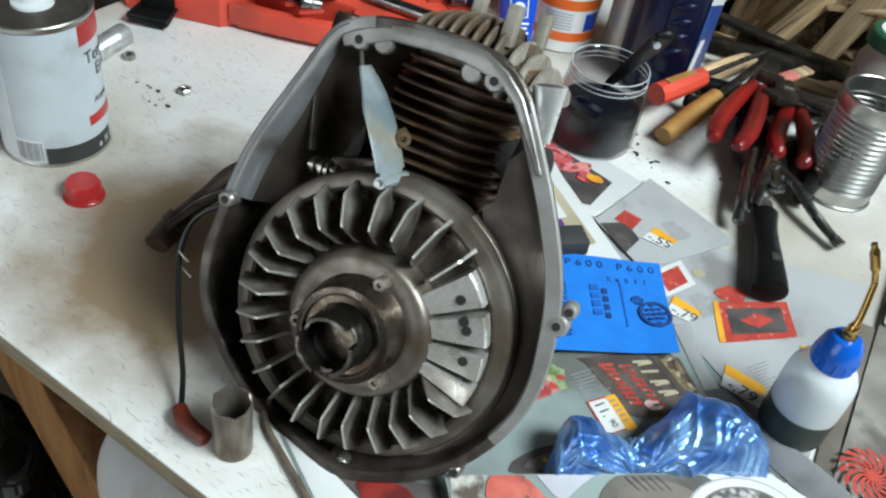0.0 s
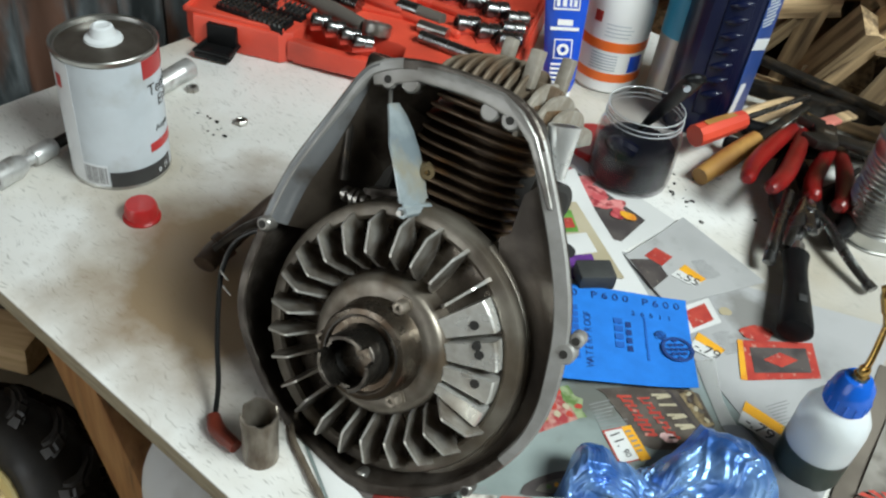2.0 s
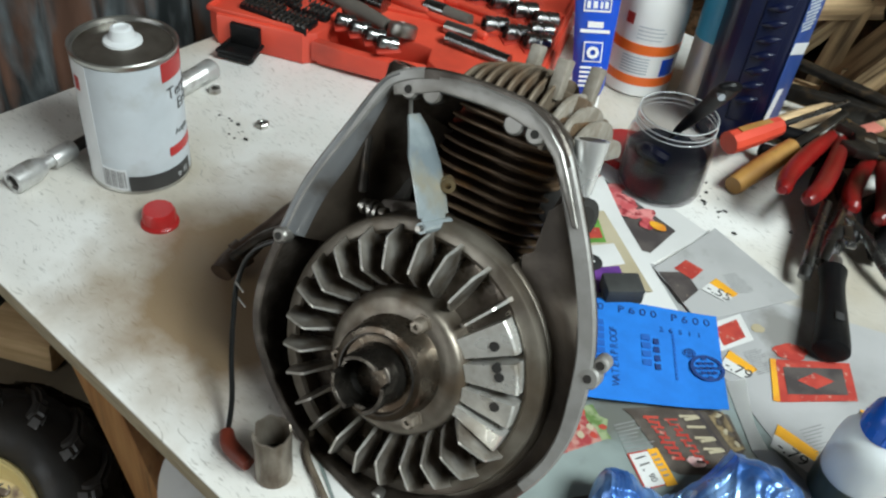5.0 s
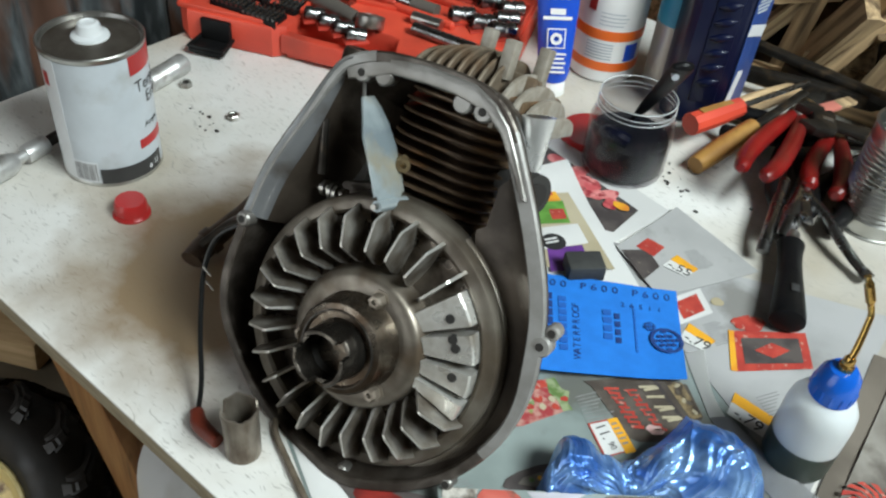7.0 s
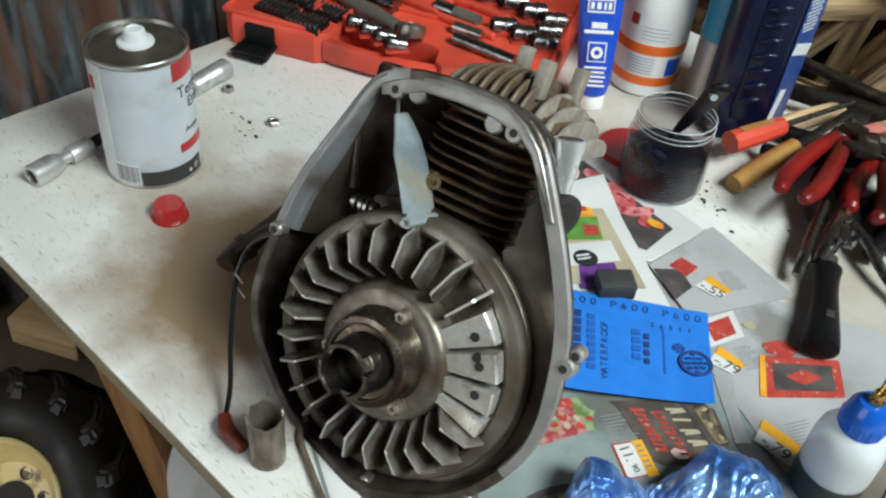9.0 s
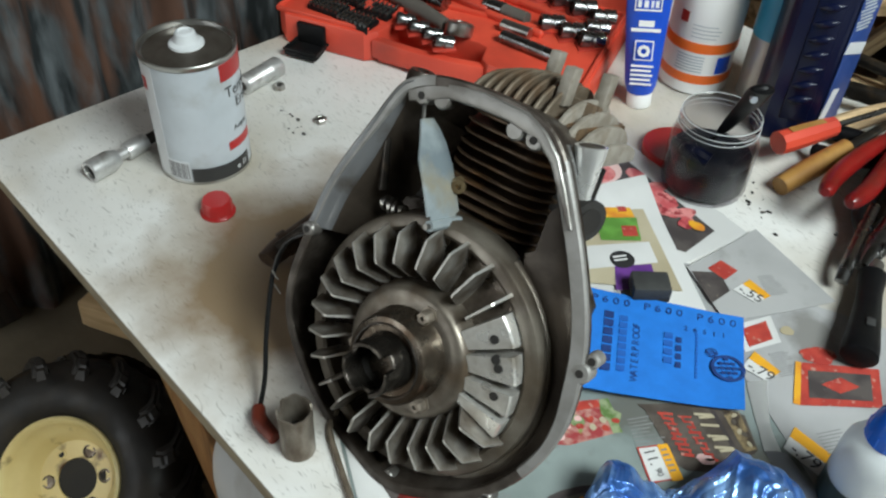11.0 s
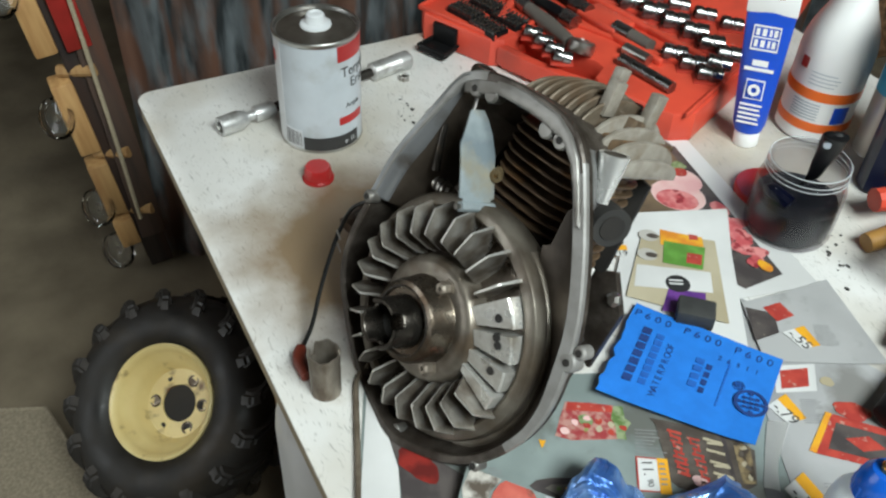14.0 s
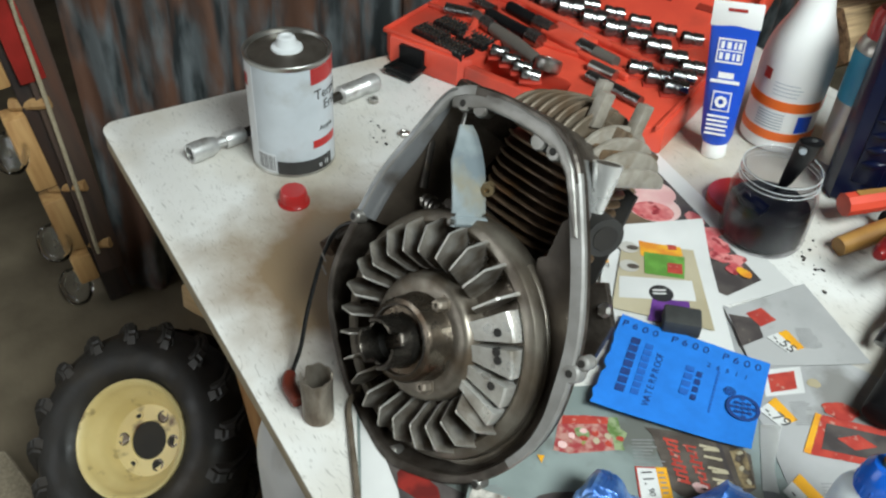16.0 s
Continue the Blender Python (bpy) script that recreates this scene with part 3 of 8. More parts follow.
def bm_plate(outline, z0, z1, bevel=0.0, seg=2, m=None):
    """A flat piece with the outline given, from z0 to z1."""
    bm = bmesh.new()
    lo = [bm.verts.new((x, y, z0)) for x, y in outline]
    hi = [bm.verts.new((x, y, z1)) for x, y in outline]
    bm.faces.new(lo[::-1])
    top = bm.faces.new(hi)
    k = len(outline)
    for i in range(k):
        bm.faces.new((lo[i], lo[(i + 1) % k], hi[(i + 1) % k], hi[i]))
    bmesh.ops.recalc_face_normals(bm, faces=bm.faces[:])
    if bevel:
        edges = [e for e in bm.edges if abs(e.verts[0].co.z - e.verts[1].co.z) < 1e-7]
        bmesh.ops.bevel(bm, geom=edges, offset=bevel, segments=seg, affect="EDGES", profile=0.5)
    if m is not None:
        bm.transform(m)
    return bm


def spline(points, steps=8):
    """A smooth line through the points."""
    p = [Vector(q) for q in points]
    p = [2 * p[0] - p[1], *p, 2 * p[-1] - p[-2]]
    out = []
    for i in range(1, len(p) - 2):
        for s in range(steps):
            t = s / steps
            a, b, c, d = p[i - 1:i + 3]
            out.append(0.5 * (2 * b + (c - a) * t + (2 * a - 5 * b + 4 * c - d) * t * t + (3 * b - a - 3 * c + d) * t ** 3))
    out.append(p[-2])
    return out


def bm_tube(points, radius, seg=10, smooth=True, flat=1.0):
    """A rod along the points; radius is a number or one for each point of the line."""
    line = spline(points) if smooth else [Vector(q) for q in points]
    radii = radius if callable(radius) else (lambda s: radius)
    bm = bmesh.new()
    side = Vector((0, 0, 1))
    rings = []
    for i, q in enumerate(line):
        way = (line[min(i + 1, len(line) - 1)] - line[max(i - 1, 0)]).normalized()
        x = side.cross(way)
        if x.length < 0.05:
            x = Vector((1, 0, 0)).cross(way)
        x.normalize()
        y = way.cross(x)
        r = radii(i / (len(line) - 1))
        rings.append([bm.verts.new(q + x * r * math.cos(2 * math.pi * k / seg) + y * r * flat * math.sin(2 * math.pi * k / seg)) for k in range(seg)])
    for a, b in zip(rings, rings[1:]):
        for k in range(seg):
            bm.faces.new((a[k], a[(k + 1) % seg], b[(k + 1) % seg], b[k]))
    bm.faces.new(rings[0][::-1])
    bm.faces.new(rings[-1])
    bmesh.ops.recalc_face_normals(bm, faces=bm.faces[:])
    return bm


def bm_join(*bms):
    out = bmesh.new()
    for b in bms:
        me = bpy.data.meshes.new("join")
        b.to_mesh(me)
        out.from_mesh(me)
        bpy.data.meshes.remove(me)
        b.free()
    return out


def smooth_mesh(me, angle=35):
    for p in me.polygons:
        p.use_smooth = True
    me.set_sharp_from_angle(angle=radians(angle))


def part(name, bm, material, parent=None, label="", smooth=35):
    me = bpy.data.meshes.new(name)
    bm.to_mesh(me)
    bm.free()
    me.materials.append(material)
    if smooth:
        smooth_mesh(me, smooth)
    ob = new(name, me)
    if parent is not None:
        ob.parent = parent
    return tagged(ob, label)


def thing(name, label, category, m=None, group="", kind=""):
    ob = new(name)
    ob.empty_display_size = 0.02
    if m is not None:
        ob.matrix_world = m
    return tagged(ob, label, category, group, kind)


def text_part(words, size, material, parent, m, name="lettering", label="", bend=None, spread=1.0):
    """Raised lettering as a mesh; bend: the radius of a can that it is wrapped on."""
    cu = bpy.data.curves.new("lettering", "FONT")
    cu.body, cu.size, cu.extrude, cu.space_character = words, size, 0.00015, spread
    tmp = bpy.data.objects.new("lettering", cu)
    scene.collection.objects.link(tmp)
    me = bpy.data.meshes.new_from_object(tmp.evaluated_get(bpy.context.evaluated_depsgraph_get()))
    bpy.data.objects.remove(tmp)
    bm = bmesh.new()
    bm.from_mesh(me)
    if bend:
        bmesh.ops.triangulate(bm, faces=bm.faces[:])
        for v in bm.verts:
            a, r = v.co.x / bend, bend + v.co.z + 0.0004
            v.co = Vector((r * math.cos(a), r * math.sin(a), v.co.y))
    bm.transform(m)
    return part(name, bm, material, parent, label, smooth=0)


def wrap(name, r, a0, a1, z0, z1, material, parent, label="", thick=0.0004):
    """A printed field wrapped on a can of radius r from angle a0 to a1 (degrees)."""
    bm = bmesh.new()
    k = max(2, int(abs(a1 - a0) / 6))
    cols = []
    for i in range(k + 1):
        a = radians(a0 + (a1 - a0) * i / k)
        cols.append([bm.verts.new(((r + e) * math.cos(a), (r + e) * math.sin(a), z)) for e, z in ((0, z0), (thick, z0), (thick, z1), (0, z1))])
    for a, b in zip(cols, cols[1:]):
        for j in range(4):
            bm.faces.new((a[j], b[j], b[(j + 1) % 4], a[(j + 1) % 4]))
    bm.faces.new(cols[0])
    bm.faces.new(cols[-1][::-1])
    bmesh.ops.recalc_face_normals(bm, faces=bm.faces[:])
    return part(name, bm, material, parent, label)


def quad_grid(c, nx, ny, lift=None, thick=0.0003):
    """A sheet between four corners (x, y), bent by lift(s, t) metres."""
    p = [Vector((*q, 0)) for q in c]
    bm = bmesh.new()
    rows = []
    for j in range(ny + 1):
        t = j / ny
        rows.append([bm.verts.new((p[0].lerp(p[1], i / nx)).lerp(p[3].lerp(p[2], i / nx), t) + Vector((0, 0, lift(i / nx, t) if lift else 0))) for i in range(nx + 1)])
    for a, b in zip(rows, rows[1:]):
        for i in range(nx):
            bm.faces.new((a[i], a[i + 1], b[i + 1], b[i]))
    bmesh.ops.recalc_face_normals(bm, faces=bm.faces[:])
    bm.normal_update()
    if sum(f.normal.z for f in bm.faces) < 0:
        bmesh.ops.reverse_faces(bm, faces=bm.faces[:])
    ext = bmesh.ops.extrude_face_region(bm, geom=bm.faces[:])
    for v in ext["geom"]:
        if isinstance(v, bmesh.types.BMVert):
            v.co.z += thick
    bmesh.ops.recalc_face_normals(bm, faces=bm.faces[:])
    return bm

# ---- room ----


def structure(name, label, category, bm, material, smooth=0):
    return tagged(part(name, bm, material, None, label, smooth), label, category, "", "structure")


structure("floor", "grey-brown stained concrete workshop floor", "floor", bm_box(6.2, 5.4, 0.1, (-0.30, 0.0, FLOOR - 0.05)), M["concrete"])
structure("ceiling", "plain plastered ceiling over the workshop", "ceiling", bm_box(6.2, 5.4, 0.1, (-0.30, 0.0, 3.85)), M["plaster"])
structure("wall_back", "plain rough plastered wall behind the firewood", "wall", bm_box(6.2, 0.12, 3.8, (-0.30, 2.5, 1.9)), M["plaster"])
structure("wall_far", "plain rough plastered wall at the far end", "wall", bm_box(0.12, 4.88, 3.8, (-3.3, 0.0, 1.9)), M["plaster"])
structure("wall_window", "plastered wall with a high window opening", "wall", bm_join(
    bm_box(0.12, 4.88, 2.38, (2.56, 0, 1.19)), bm_box(0.12, 4.88, 0.28, (2.56, 0, 3.66)),
    bm_box(0.12, 2.13, 1.14, (2.56, -1.375, 2.95)), bm_box(0.12, 1.43, 1.14, (2.56, 1.725, 2.95))), M["plaster"])
structure("wall_door", "plastered wall with a wide door opening", "wall", bm_join(
    bm_box(2.4, 0.12, 3.8, (-2.2, -2.5, 1.9)), bm_box(1.8, 0.12, 3.8, (1.70, -2.5, 1.9)), bm_box(1.8, 0.12, 1.4, (-0.1, -2.5, 3.1))), M["plaster"])

# sacking on the floor by the wheel
sack = quad_grid([(-0.30, -0.50), (0.02, -0.52), (0.05, -0.20), (-0.20, -0.26)], 14, 14, lambda s, t: 0.003 + 0.003 * noise.noise((s * 6, t * 6, 0)), 0.002)
bmesh.ops.translate(sack, verts=sack.verts[:], vec=(0, 0, FLOOR))
sacking = thing("sacking", "flat grey woven sacking spread on the concrete floor", "mat", pose(0, 0, 0))
part("cloth", sack, M["sacking"], sacking)
for a, b in (((-0.30, -0.50), (0.02, -0.52)), ((0.02, -0.52), (0.05, -0.20)), ((0.05, -0.20), (-0.20, -0.26)), ((-0.20, -0.26), (-0.30, -0.50))):
    part("hem", bm_tube([(*a, FLOOR + 0.005), ((a[0] + b[0]) / 2, (a[1] + b[1]) / 2, FLOOR + 0.006), (*b, FLOOR + 0.005)], 0.004, 8), M["sacking"], sacking, "stitched hem")

# rusty corrugated sheets beyond the end of the bench
partition = thing("partition", "rusty blue-grey corrugated sheet metal partition behind the workbench", "partition", pose(-0.5, 0, FLOOR), kind="structure")
for y0, y1, x0 in ((0.055, 0.78, 0.0), (0.74, 1.5, 0.006), (1.46, 2.3, 0.0)):
    bm = bmesh.new()
    cols = []
    n = int((y1 - y0) / 0.005)
    for i in range(n + 1):
        y = y0 + (y1 - y0) * i / n
        bend = 0.023 * math.sin(2 * math.pi * y / 0.098) + 0.004 * noise.noise((y * 6, 0, 2))
        cols.append([[bm.verts.new((x0 + bend + e - 0.02 + 0.006 * noise.noise((y * 4, z * 2, 5)), y, z)) for z in [0.2 * k for k in range(11)]] for e in (0.0, -0.0015)])
    for p, q in zip(cols, cols[1:]):
        for k in range(10):
            bm.faces.new((p[0][k], q[0][k], q[0][k + 1], p[0][k + 1]))
            bm.faces.new((p[1][k], p[1][k + 1], q[1][k + 1], q[1][k]))
    for c in (cols[0], cols[-1]):
        for k in range(10):
            bm.faces.new((c[0][k], c[0][k + 1], c[1][k + 1], c[1][k]))
    bmesh.ops.recalc_face_normals(bm, faces=bm.faces[:])
    part("corrugated_sheet", bm, M["rustsheet"], partition, "", 60)

# upright post with a red-painted face, a rail of pine blocks and clear glass cups
post = thing("rail_post", "upright pine rail with red-painted edge and clear glass cups", "post", pose(-0.53, 0.030, -0.05, 7, 0, 0))
part("upright", bm_box(0.05, 0.05, 1.83, (0, 0.018, 0.985), 0.004), M["darkwood"], post, "dark brown upright")
part("red_face", bm_box(0.012, 0.045, 1.2, (0.034, 0.03, 1.22), 0.003), M["redpaint"], post, "worn red-painted strip")
part("red_slat", bm_box(0.010, 0.022, 0.95, (0.022, -0.040, 1.26), 0.003), M["redpaint"], post, "worn red-painted slat")
part("edge_strip", bm_tube([(0.040, 0.010, 0.22), (0.046, 0.030, 0.5), (0.050, 0.052, 0.9), (0.050, 0.062, 1.5)], 0.0042, 10), M["edge"], post, "tan worn edge strip")
part("side_board", bm_box(0.012, 0.052, 1.0, (0.030, 0.050, 0.66), 0.003, 2, (-3, 0, 0)), M["darkwood"], post, "dark brown side board")
part("knob", bm_lathe([(0, -0.012), (0.010, -0.012), (0.0125, -0.006), (0.0125, 0.004), (0.008, 0.012), (0, 0.013)], 16, pose(0.050, 0.012, 0.80, 0, 60, 0)), M["orangewood"], post, "small yellow wooden knob")
for za, zb in ((0.15, 0.22), (0.24, 0.37), (0.40, 0.56), (0.62, 0.80), (0.86, 1.1)):
    part("block", bm_box(0.05, 0.040, zb - za, (0.008, -0.026, (za + zb) / 2), 0.005), M["pine"], post, "raw pine block")
    part("peg", bm_tube([(0.0, -0.02, zb + 0.012), (0.04, 0.04, zb + 0.014)], 0.012, 10, False), M["pine"], post)
cup = bm_lathe([(0, 0), (0.038, 0.0), (0.041, 0.006), (0.039, 0.014), (0.036, 0.012), (0.03, 0.006), (0.009, 0.008), (0.006, 0.014), (0, 0.014)], 32)
cup_me = None
for z in (0.135, 0.26, 0.485, 0.74):
    if cup_me is None:
        c = part("glass_cup", cup, M["clear"], post, "clear glass cup")
        cup_me = c.data
    else:
        c = new("glass_cup", cup_me)
        c.parent = post
        tagged(c, "clear glass cup")
    c.matrix_local = pose(0.01, -0.052, z, 62, 0, 40)

# ---- workbench ----
bench = thing("workbench", "white flecked laminate workbench top with a beige edge band", "workbench", pose(0, 0, 0))
LX, LY, RC = 1.5, 0.94, 0.022
outline = []
for cx, cy, a0 in ((LX - RC, LY - RC, 0), (RC, LY - RC, 90), (RC, RC, 180), (LX - RC, RC, 270)):
    outline += [(cx + RC * math.cos(radians(a0 + 15 * k)), cy + RC * math.sin(radians(a0 + 15 * k))) for k in range(7)]
part("tabletop", bm_plate(outline, TOP - 0.003, TOP, 0.0012), M["desk"], bench, "white flecked laminate")
inner = [(0.001 + px * (LX - 0.002) / LX, 0.001 + py * (LY - 0.002) / LY) for px, py in outline]
part("core", bm_plate(inner, TOP - 0.026, TOP - 0.003, 0.002), M["edge"], bench, "beige worn edge band")
for lx, ly, s in ((0.135, 0.085, 0.236), (1.35, 0.06, 0.1), (0.43, 0.88, -0.1), (1.35, 0.88, 0.1)):
    bm = bm_box(0.095, 0.040, TOP - 0.03 - FLOOR, (0, 0, 0), 0.004)
    for v in bm.verts:
        f = 0.5 - v.co.z / (TOP - 0.03 - FLOOR)
        v.co.x += s * f * 1.4
        v.co.y += 0.0 * f
    bmesh.ops.translate(bm, verts=bm.verts[:], vec=(lx, ly, (TOP - 0.026 + FLOOR) / 2))
    part("leg", bm, M["legwood"], bench, "brown slanting wooden leg")
part("rail", bm_box(0.04, 0.82, 0.07, (0.12, 0.47, TOP - 0.063), 0.003), M["legwood"], bench)

# ---- engine ----
HUB = Matrix(((0.9858, -0.0707, 0.1523, 0.6011), (0.1679, 0.4151, -0.8942, 0.1046), (0.0, 0.907, 0.421, 0.8536), (0, 0, 0, 1)))
U, V, N = (Vector(HUB.col[k][:3]).normalized() for k in range(3))
N = U.cross(V).normalized()
V = N.cross(U).normalized()
HUB = Matrix(((U.x, V.x, N.x, 0.6011), (U.y, V.y, N.y, 0.1046), (U.z, V.z, N.z, 0.8536), (0, 0, 0, 1)))
engine = thing("engine", "oily dismantled small petrol engine with open fan housing", "engine", HUB)


def rest(bm, z=TOP + 0.0025):
    """Keeps what belongs to the leaning engine above the bench."""
    for v in bm.verts:
        low = z - (HUB @ v.co).z
        if low > 0:
            v.co.y += low / V.z
    return bm


RIM = [(-0.128, 0.040, -0.024), (-0.133, -0.008, -0.024), (-0.123, -0.045, -0.024), (-0.095, -0.080, -0.026), (-0.059, -0.102, -0.022),
       (-0.020, -0.108, -0.012), (0.024, -0.109, -0.005), (0.062, -0.100, -0.018), (0.093, -0.077, -0.024), (0.118, -0.037, -0.024), (0.129, 0.006, -0.023),
       (0.125, 0.052, -0.022), (0.114, 0.087, -0.023), (0.094, 0.126, -0.024), (0.070, 0.164, -0.025), (0.058, 0.181, -0.025), (0.044, 0.193, -0.025),
       (0.026, 0.200, -0.024), (-0.012, 0.201, -0.023), (-0.046, 0.197, -0.022), (-0.068, 0.188, -0.021), (-0.080, 0.176, -0.021), (-0.093, 0.147, -0.021), (-0.116, 0.093, -0.022), (-0.126, 0.054, -0.024)]


def ring(points, steps=5):
    """A closed smooth line through the points."""
    p = [Vector(q) for q in points]
    out = []
    for i in range(len(p)):
        a, b, c, d = (p[(i + k) % len(p)] for k in (-1, 0, 1, 2))
        for s in range(steps):
            t = s / steps
            out.append(0.5 * (2 * b + (c - a) * t + (2 * a - 5 * b + 4 * c - d) * t * t + (3 * b - a - 3 * c + d) * t ** 3))
    return out


rim_line = ring(RIM)


def inset(line, d, w=None):
    """The line moved inwards by d in its plane (a number, or a function of the point), at depth w."""
    out = []
    for i, q in enumerate(line):
        t = line[(i + 1) % len(line)] - line[i - 1]
        n = Vector((-t.y, t.x, 0)).normalized()
        e = d(q) if callable(d) else d
        out.append(Vector((q.x + n.x * e, q.y + n.y * e, q.z if w is None else (w(q) if callable(w) else w))))
    return out


def tidy(pts):
    """Drops points that fall together."""
    out = []
    for q in pts:
        if not out or math.dist(q, out[-1]) > 1e-5:
            out.append(q)
    return out


def bm_loft(lines, closed=True):
    bm = bmesh.new()
    rows = [[bm.verts.new(q) for q in line] for line in lines]
    pairs = list(zip(rows, rows[1:])) + ([(rows[-1], rows[0])] if closed else [])
    k = len(rows[0])
    for a, b in pairs:
        for i in range(k):
            bm.faces.new((a[i], a[(i + 1) % k], b[(i + 1) % k], b[i]))
    bmesh.ops.recalc_face_normals(bm, faces=bm.faces[:])
    return bm


BACK = -0.078


def taper(q):
    """How far the housing wall leans in towards its back: most on the upper left shoulder."""
    left = max(0.0, min(1.0, (-q.x - 0.03) / 0.04)) * max(0.0, min(1.0, (q.y - 0.048) / 0.02))
    right = max(0.0, min(1.0, (q.x - 0.03) / 0.05)) * max(0.0, min(1.0, (0.175 - q.y) / 0.04))
    return 0.010 + 0.030 * left + 0.034 * right


def shoulder(q):
    """The broad smooth slope on the upper left of the rim."""
    return 0.0065 + (0.7 if q.x < 0 else 0.15) * (taper(q) - 0.010)


housing = part("fan_housing", rest(bm_loft([
    inset(rim_line, 0.0015, lambda q: q.z - 0.004), inset(rim_line, 0.001, lambda q: q.z - 0.012), inset(rim_line, taper, BACK),
    inset(rim_line, lambda q: taper(q) + 0.005, BACK + 0.002), inset(rim_line, shoulder, lambda q: q.z - 0.012 - (0.5 if q.x < 0 else 0.1) * (taper(q) - 0.010)), inset(rim_line, 0.0055, lambda q: q.z - 0.004)])),
    M["castdark"], engine, "dark oily cast fan housing")
housing.data.materials.append(M["castclean"])
for f in housing.data.polygons:
    if len(rim_line) <= f.index < 2 * len(rim_line) and f.center.x > 0.05:
        f.material_index = 1


def land(q):
    """Extra width of the flat land along the side of the rim beside the barrel."""
    return 0.0035 * max(0.0, min(1.0, (q.x - 0.03) / 0.03)) * max(0.0, min(1.0, (q.y + 0.02) / 0.05))


lip = part("rim_lip", rest(bm_loft([inset(rim_line, 0.0, lambda q: q.z - 0.006), inset(rim_line, -0.0006, lambda q: q.z - 0.0015), inset(rim_line, 0.0008), inset(rim_line, lambda q: 0.0066 + land(q)),
                             inset(rim_line, lambda q: 0.0076 + land(q), lambda q: q.z - 0.0012), inset(rim_line, lambda q: 0.0084 + land(q), lambda q: q.z - 0.006)])), M["landalloy"], housing, "bare worn grey lip", 18)
# darker alloy off the lit side: oil and painted shade together
lip.data.materials.append(M["castdark"])
for f in lip.data.polygons:
    c = f.center
    f.material_index = 0 if (c.x > 0.06 and c.y > -0.045) or (c.x < -0.05 and c.y > 0.04) else 1
# broad bright land on the top edge and the upper left shoulder
top_land = [(-0.073, 0.181), (-0.050, 0.1945), (-0.012, 0.1990), (0.025, 0.1980), (0.042, 0.1905), (0.056, 0.1790), (0.068, 0.162), (0.083, 0.138), (0.0785, 0.137), (0.064, 0.1565), (0.051, 0.1730),
            (0.038, 0.1825), (0.012, 0.1865), (-0.010, 0.1862), (-0.036, 0.1840), (-0.058, 0.1740), (-0.068, 0.1705)]
part("top_flange", bm_plate(top_land, -0.036, -0.0222, 0.0022, 3), M["flange"], housing, "smooth oily grey top flange", 25)


def bm_sheet(rows):
    """A smooth sheet over rows of points, closed with a thin back."""
    bm = bmesh.new()
    vs = [[bm.verts.new(q) for q in row] for row in rows]
    for p, q in zip(vs, vs[1:]):
        for i in range(len(p) - 1):
            bm.faces.new((p[i], p[i + 1], q[i + 1], q[i]))
    bm.normal_update()
    if sum(f.normal.z for f in bm.faces) < 0:
        bmesh.ops.reverse_faces(bm, faces=bm.faces[:])
    ext = bmesh.ops.extrude_face_region(bm, geom=bm.faces[:])
    for e in ext["geom"]:
        if isinstance(e, bmesh.types.BMVert):
            e.co.z -= 0.002
    bmesh.ops.recalc_face_normals(bm, faces=bm.faces[:])
    return bm


sh_out = [q for q in inset(rim_line, 0.0015) if q.x < -0.056 and 0.046 < q.y < 0.188]
sh_rows = []
for k in range(9):
    s = k / 8
    row = []
    for i, q in enumerate(sh_out):
        t = (sh_out[min(i + 1, len(sh_out) - 1)] - sh_out[max(i - 1, 0)])
        n = Vector((-t.y, t.x, 0)).normalized()
        wide = 0.014 + 0.030 * min(1.0, max(0.0, (0.190 - q.y) / 0.07))
        row.append(q + n * wide * s + Vector((0, 0, 0.0008 - 0.055 * s ** 1.8)))
    sh_rows.append(row)
# one slope in two tones: grey outer rows, darker brown inner rows
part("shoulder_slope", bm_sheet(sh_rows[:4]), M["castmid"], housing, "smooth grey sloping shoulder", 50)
part("shoulder_hollow", bm_sheet(sh_rows[3:]), M["bowl"], housing, "darker brown inner rows of the shoulder", 50)
# back plate with the edge of the cooling opening
back_line = [q for q in inset(rim_line, lambda q: taper(q) - 0.002, BACK + 0.006) if q.y < 0.083]
k0 = next(i for i in range(len(back_line)) if (back_line[i] - back_line[i - 1]).length > 0.03)
back_line = back_line[k0:] + back_line[:k0]
part("back_plate", rest(bm_plate([(q.x, q.y) for q in back_line] + [(0.06, 0.083), (0.02, 0.097), (-0.03, 0.10), (-0.08, 0.086)], BACK + 0.002, BACK + 0.010, 0.0015)),
     M["castdark"], housing, "dark oily back plate")
# black web across the left of the opening
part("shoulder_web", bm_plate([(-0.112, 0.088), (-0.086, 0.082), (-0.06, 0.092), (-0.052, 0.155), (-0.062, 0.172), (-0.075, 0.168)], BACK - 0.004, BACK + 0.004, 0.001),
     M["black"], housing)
# smooth bowl between the fan and the rim, with the edge of the fan duct
bowl_out = [q for q in inset(rim_line, 0.0055) if (q.x > 0.0 and q.y < 0.0) or (q.x > 0.055 and q.y < 0.160)]
k0 = next((i for i in range(1, len(bowl_out)) if (bowl_out[i] - bowl_out[i - 1]).length > 0.03), 0)
bowl_out = bowl_out[k0:] + bowl_out[:k0]
bowl_rows = []
